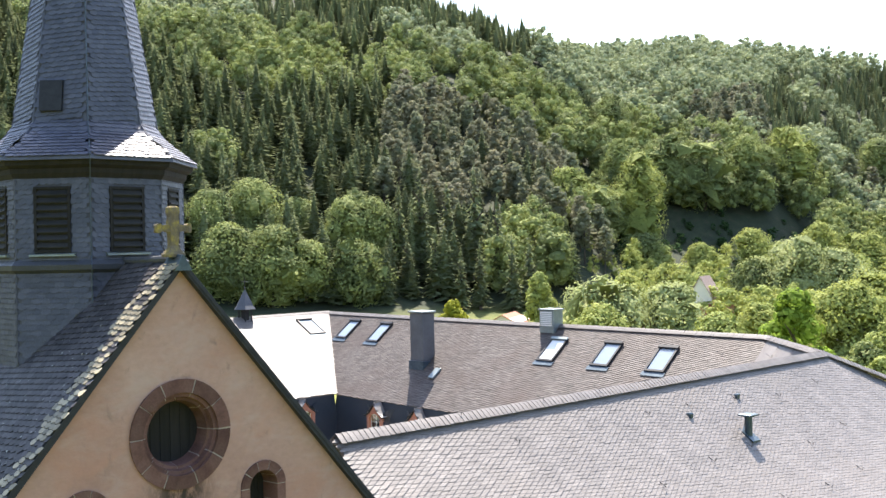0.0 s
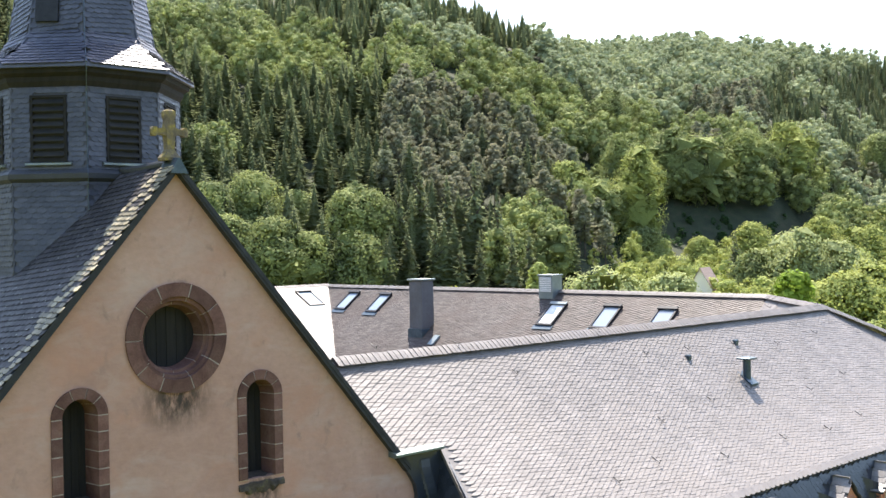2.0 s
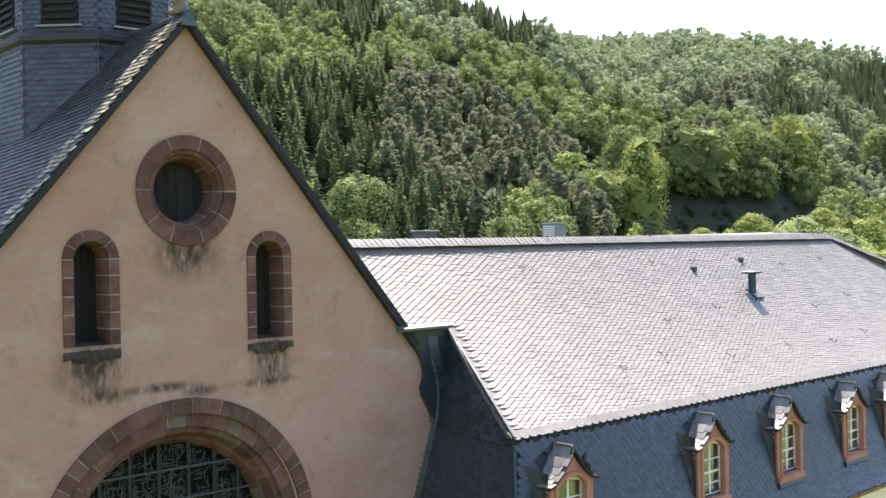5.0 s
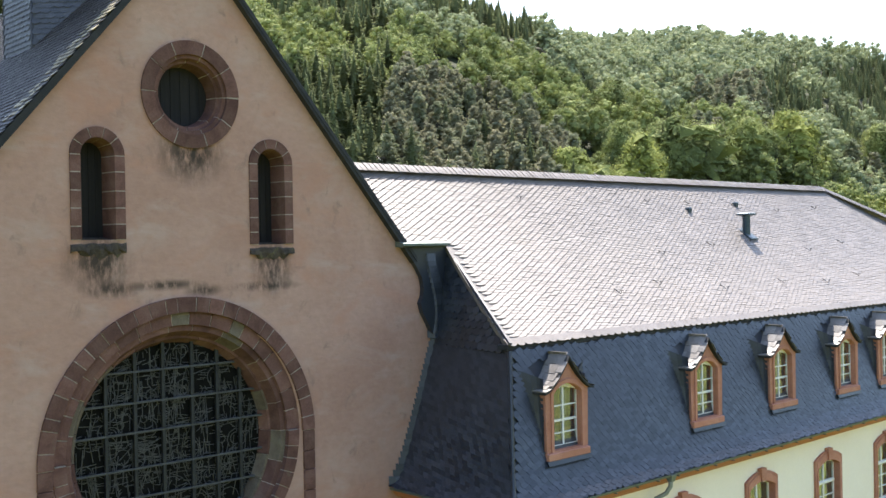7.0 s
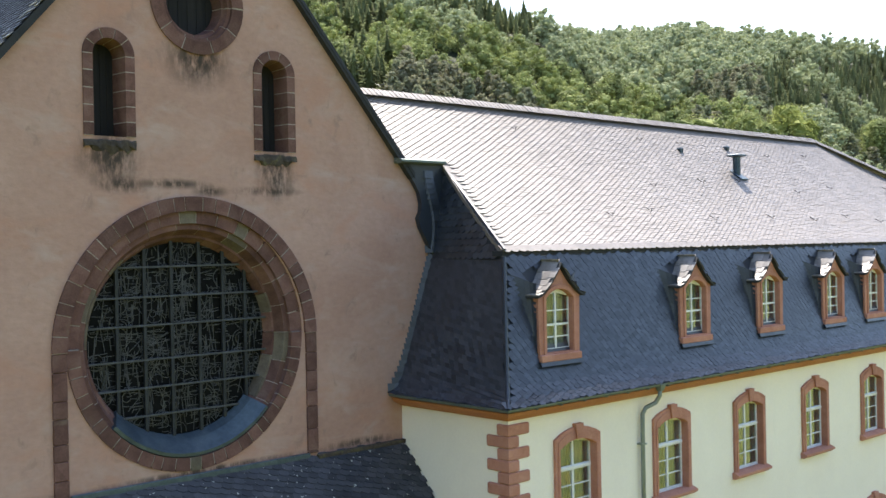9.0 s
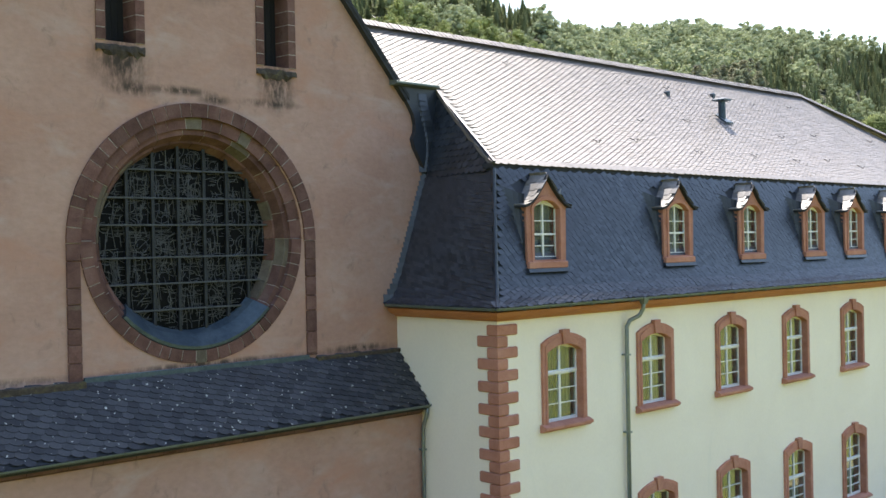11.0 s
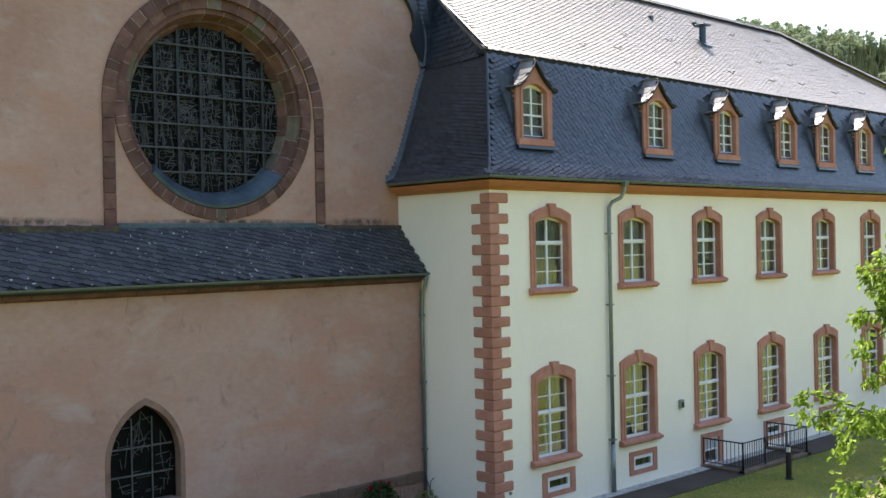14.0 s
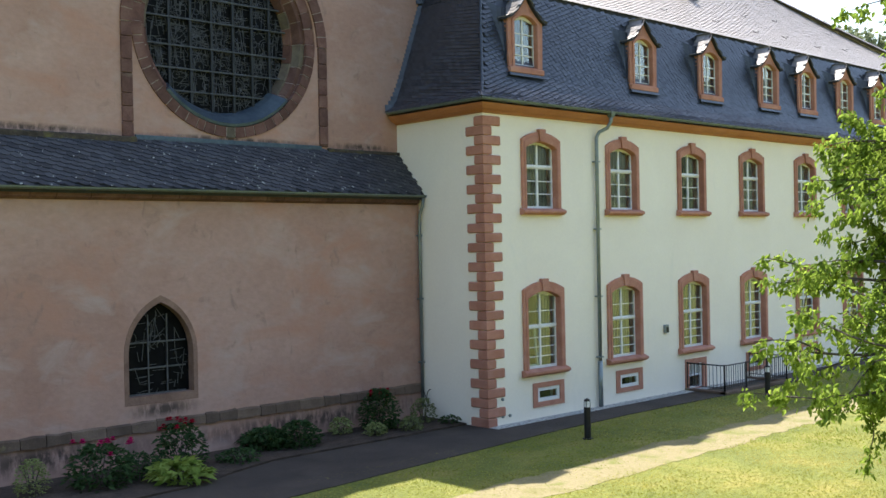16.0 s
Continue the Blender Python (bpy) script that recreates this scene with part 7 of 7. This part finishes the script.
rail = thing("cellar_railing", "black iron railing on a low kerb round the cellar steps", "railing")
RAILS = [((9.0, WY - 0.03), (9.0, -4.97)), ((9.0, -4.97), (12.8, -5.0)), ((12.8, -5.0), (12.8, WY - 0.03))]
for (xa, ya), (xb, yb) in RAILS:
    L = math.hypot(xb - xa, yb - ya)
    part("top_rail", Shape().tube([(xa, ya, 0.92), (xb, yb, 0.92)], 0.022, 6), BLACK, rail)
    part("bottom_rail", Shape().tube([(xa, ya, 0.2), (xb, yb, 0.2)], 0.014, 6), BLACK, rail)
    n = int(L / 0.13)
    for i in range(1, n):
        f = i / n
        part("baluster", Shape().box(xa + (xb - xa) * f - 0.007, xa + (xb - xa) * f + 0.007, ya + (yb - ya) * f - 0.007, ya + (yb - ya) * f + 0.007, 0.2, 0.915), BLACK, rail)
    m = max(1, round(L / 1.5))
    for i in range(m + 1):
        f = i / m
        part("post", Shape().box(xa + (xb - xa) * f - 0.02, xa + (xb - xa) * f + 0.02, ya + (yb - ya) * f - 0.02, ya + (yb - ya) * f + 0.02, 0.08, 0.95), BLACK, rail)
    part("kerb", Shape().box(min(xa, xb) - 0.1, max(xa, xb) + 0.1, min(ya, yb) - 0.1, max(ya, yb) + 0.1, 0.0, 0.1, 0.015), PLINTH, rail)

wl = thing("wall_lamp", "small grey box on the cream wall", "wall lamp", at=(7.86, WY, 2.12))
part("box", Shape().box(-0.09, 0.09, -0.1, 0.0, -0.13, 0.13, 0.015), ZINC, wl)
part("lens", Shape().box(-0.06, 0.06, -0.11, -0.1, -0.1, 0.06, 0.004), BLACK, wl)
for x, z in ((0.34, 0.72), (0.34, 0.26), (0.62, 0.25)):
    whole("wall_vent", Shape().tube([(x, WY, z), (x, WY - 0.03, z)], 0.045, 10), ZINC, "small grey vent cap low on the wall", "vent", group="vents low on the wall")
cab = [(-0.28 + 0.02 * math.sin(k), -1.0 - 0.02 * k / 6, 1.5 - k * 0.06) for k in range(12)] + [(-0.22 + 0.16 * math.sin(k * 0.55), -1.2 - 0.01 * k, 0.62 - 0.24 * math.cos(k * 0.55)) for k in range(14)]
whole("cable", Shape().tube(cab, 0.012, 5), BLACK, "loose dark cable looping beside the downpipe", "cable")


# ---- things on the roofs ----
def on_south(x, y):
    return Vector((x, y, south_z(x, y)))


vent = thing("roof_vent", "dark metal vent pipe with flat cap on the slate roof", "vent", at=on_south(15.08, 0.1))
part("pipe", Shape().tube([(0, 0, -0.1), (0, 0, 0.62)], 0.13, 12), LEAD, vent)
part("collar", Shape().loft([[(0.22 * a, -0.3 * 1 + (0.55 if b > 0 else 0) + 0.0, -0.2 + (0.38 if b > 0 else 0) + h) for a, b in ((-1, -1), (1, -1), (1, 1), (-1, 1))] for h in (0.0, 0.05)]), LEAD, vent)
part("cap", Shape().loft([[(w * a, w * b, z) for a, b in ((-1, -1), (1, -1), (1, 1), (-1, 1))] for z, w in ((0.6, 0.12), (0.63, 0.24), (0.68, 0.24), (0.7, 0.18))]), LEAD, vent)
for x, y in ((13.0, 0.95), (16.2, 1.2)):
    p = on_south(x, y)
    whole("roof_vent", Shape().loft([[(p.x + w * a, p.y + w * b, p.z + z) for a, b in ((-1, -1), (1, -1), (1, 1), (-1, 1))] for z, w in ((-0.05, 0.07), (0.1, 0.08), (0.14, 0.05))]), LEAD, "tiny dark vent cap on the slates", "vent", group="small vent caps")
rng = random.Random(31)
hooks = []
for row, y in enumerate((2.3, 1.1, -0.4, -1.8)):
    x = 1.5 + 1.3 * row
    while x < 29 - row * 1.2:
        if rng.random() < 0.8:
            hooks.append((x + rng.uniform(-0.5, 0.5), y + rng.uniform(-0.25, 0.25)))
        x += 2.7
for x, y in hooks:
    p = on_south(x, y)
    h = Shape().tube([tuple(p + Vector((0, 0.12, 0.11))), tuple(p + Vector((0, 0.0, 0.05))), tuple(p + Vector((0, -0.12, -0.03))), tuple(p + Vector((0, -0.15, 0.06)))], 0.010, 4)
    h.tube([tuple(p + Vector((-0.06, -0.15, 0.05))), tuple(p + Vector((0.06, -0.15, 0.05)))], 0.009, 4)
    whole("roof_hook", h, BLACK, "small iron ladder hook on the slate roof", "roof hook", group="ladder hooks on the roof")


def skylight(o, du, dv, w, h, open_by, shade):
    """A roof window on the plane through o, whose upper side is hinged."""
    o, du, dv = Vector(o), Vector(du).normalized(), Vector(dv).normalized()
    n = du.cross(dv).normalized()
    t = thing("skylight", "dark framed roof window set in the slates" if not shade else "roof window with pale blind set in the slates", "skylight", group="roof windows")
    t.matrix_basis = Matrix.Translation(o) @ Matrix((du, dv, n)).transposed().to_4x4()
    part("frame", Shape().holed([(-w, -h), (w, -h), (w, h), (-w, h)], [[(-w + 0.1, -h + 0.12), (w - 0.1, -h + 0.12), (w - 0.1, h - 0.14), (-w + 0.1, h - 0.14)]], lambda u, v, d: (u, v, d), -0.05, 0.11), BLACK, t)
    part("pane", Shape().box(-w + 0.09, w - 0.09, -h + 0.1, h - 0.13, 0.05, 0.06), WHITE if shade else SKYPANE, t)
    part("hood", Shape().box(-w - 0.02, w + 0.02, h - 0.13, h + 0.06, 0.11, 0.17, 0.012), ZINC if shade else BLACK, t)
    part("apron", Shape().box(-w - 0.1, w + 0.1, -h - 0.28, -h + 0.01, 0.03, 0.045), LEAD, t)


# Roof window glass: reflected sky put into an opaque pale blue base colour.
SKYPANE = surface("sky_coloured_pane", [(0.3, (0.20, 0.25, 0.30)), (0.7, (0.26, 0.31, 0.36))], 0.8, 0.06, 0.0, spec=1.0)


def on_west(y, f):
    return (EX + (RX - EX) * f, y, EXZ + (RXZ - EXZ) * f)


W_DU, W_DV = (0, -1, 0), (RX - EX, 0, RXZ - EXZ)
for y, f, shade in ((36.25, 0.779, False), (32.91, 0.765, False), (18.15, 0.718, True), (14.53, 0.716, False), (11.17, 0.709, False)):
    skylight(on_west(y, f), W_DU, W_DV, 0.56, 0.86, 0, shade)
skylight((24.86, NY + (NRY - NY) * 0.81, NEZ + (NRZ - NEZ) * 0.81), (1, 0, 0), (0, NRY - NY, NRZ - NEZ), 0.62, 0.95, 0, False)
hatch = thing("roof_hatch", "small pale metal hatch on the slates", "roof hatch")
hatch.matrix_basis = Matrix.Translation(on_west(25.2, 0.347)) @ Matrix((Vector(W_DU), Vector(W_DV).normalized(), Vector(W_DU).cross(Vector(W_DV).normalized()))).transposed().to_4x4()
part("lid", Shape().box(-0.22, 0.22, -0.4, 0.4, 0.0, 0.12, 0.02), ZINC, hatch)

chim = thing("chimney", "tall slate-clad chimney with a flat cover plate", "chimney", at=(24.6, 27.0, -0.42))
part("shaft", Shape().box(-0.45, 0.45, -0.55, 0.55, 13.6, 17.5), SLATE_CHURCH, chim)
part("cover_plate", Shape().box(-0.55, 0.55, -0.65, 0.65, 17.53, 17.63, 0.02), ZINC, chim)
part("flashing", Shape().box(-0.55, 0.5, -0.62, 0.62, 13.6, 14.75), LEAD, chim)
vb = thing("vent_box", "grey slatted ventilation box on the ridge", "vent", at=(RX - 0.2, 19.4, RXZ - 0.12))
part("case", Shape().box(-0.4, 0.4, -0.5, 0.5, -0.3, 0.95, 0.02), ZINC, vb)
for k in range(8):
    part("slat", Shape().box(-0.44, -0.4, -0.4, 0.4, 0.1 + k * 0.1, 0.16 + k * 0.1), WHITE, vb)
part("lid", Shape().box(-0.46, 0.46, -0.56, 0.56, 0.95, 1.02, 0.02), ZINC, vb)

rt = thing("ridge_turret", "small slate bell turret with pointed cap and iron cross", "turret", at=(20.75, 40.0, 15.4))
hexa = lambda r_, z: [(r_ * math.cos(radians(60 * k)), r_ * math.sin(radians(60 * k)), z) for k in range(6)]
part("base", Shape().loft([hexa(0.62, -0.3), hexa(0.55, 0.7), hexa(0.5, 0.95)]), SLATE_CHURCH, rt)
for k in range(6):
    a = radians(60 * k)
    part("post", Shape().tube([(0.46 * math.cos(a), 0.46 * math.sin(a), 0.9), (0.46 * math.cos(a), 0.46 * math.sin(a), 1.75)], 0.05, 5), LOUVRE, rt)
part("core", Shape().loft([hexa(0.3, 0.9), hexa(0.3, 1.75)]), BLACK, rt)
part("cap", Shape().loft([hexa(0.78, 1.72), hexa(0.6, 1.95), hexa(0.42, 2.3), hexa(0.06, 2.95)]), SLATE_CHURCH, rt)
part("finial", Shape().tube([(0, 0, 2.9), (0, 0, 3.75)], 0.025, 5).tube([(-0.2, 0.12, 3.5), (0.2, -0.12, 3.5)], 0.02, 5).tube([(0, 0, 3.0), (0, 0, 3.08), (0, 0, 3.16)], [0.02, 0.07, 0.02], 8), BLACK, rt)


# ---- grass ----
def grass():
    rng = random.Random(8)
    vs, fs = [], []
    for _ in range(80000):
        x, y = rng.uniform(-13, 16), rng.uniform(-15.5, -4.98)
        patch = noise.noise((x * 0.35, y * 0.35, 2.0))
        if abs(y + 9.2 - 0.022 * (x + 14)) < 0.7 and rng.random() < 0.72:
            continue
        if y < -6.5 and patch < -0.25 and rng.random() < 0.6:
            continue
        h = rng.uniform(0.01, 0.028) * (1.0 + max(0, patch)) * (1.0 + 1.6 * max(0, noise.noise((x * 0.5, y * 0.5, 7.0))) if y < -10.3 else 1.0)
        a = rng.uniform(0, 6.28)
        for k in range(1):
            b = a + k * 2.1
            dx, dy = math.cos(b) * 0.013, math.sin(b) * 0.013
            lx, ly = rng.gauss(0, 0.04), rng.gauss(0, 0.04)
            n = len(vs)
            vs += [(x - dx, y - dy, 0), (x + dx, y + dy, 0), (x + lx, y + ly, h)]
            fs.append((n, n + 1, n + 2))
    me = big_mesh("lawn_grass", np.array(vs), np.array(fs).ravel(), np.full(len(fs), 3), GRASS)
    tagged(new("lawn_grass", me), "short sunlit lawn grass with dry patches", "grass", kind="stuff")


grass()
s = Shape()
rng = random.Random(3)
for _ in range(2600):
    x, y, r_ = rng.uniform(-0.1, 30), rng.uniform(-3.9, -3.56), rng.uniform(0.012, 0.03)
    s.add([(x - r_, y, 0.03), (x + r_, y, 0.03), (x, y + r_, 0.03), (x, y - r_, 0.03), (x, y, 0.03 + r_)], [(0, 3, 4), (3, 1, 4), (1, 2, 4), (2, 0, 4)])
tagged(part("pebbles", s, GRAVEL, None), "pale pebbles along the wall foot", "gravel", kind="stuff")
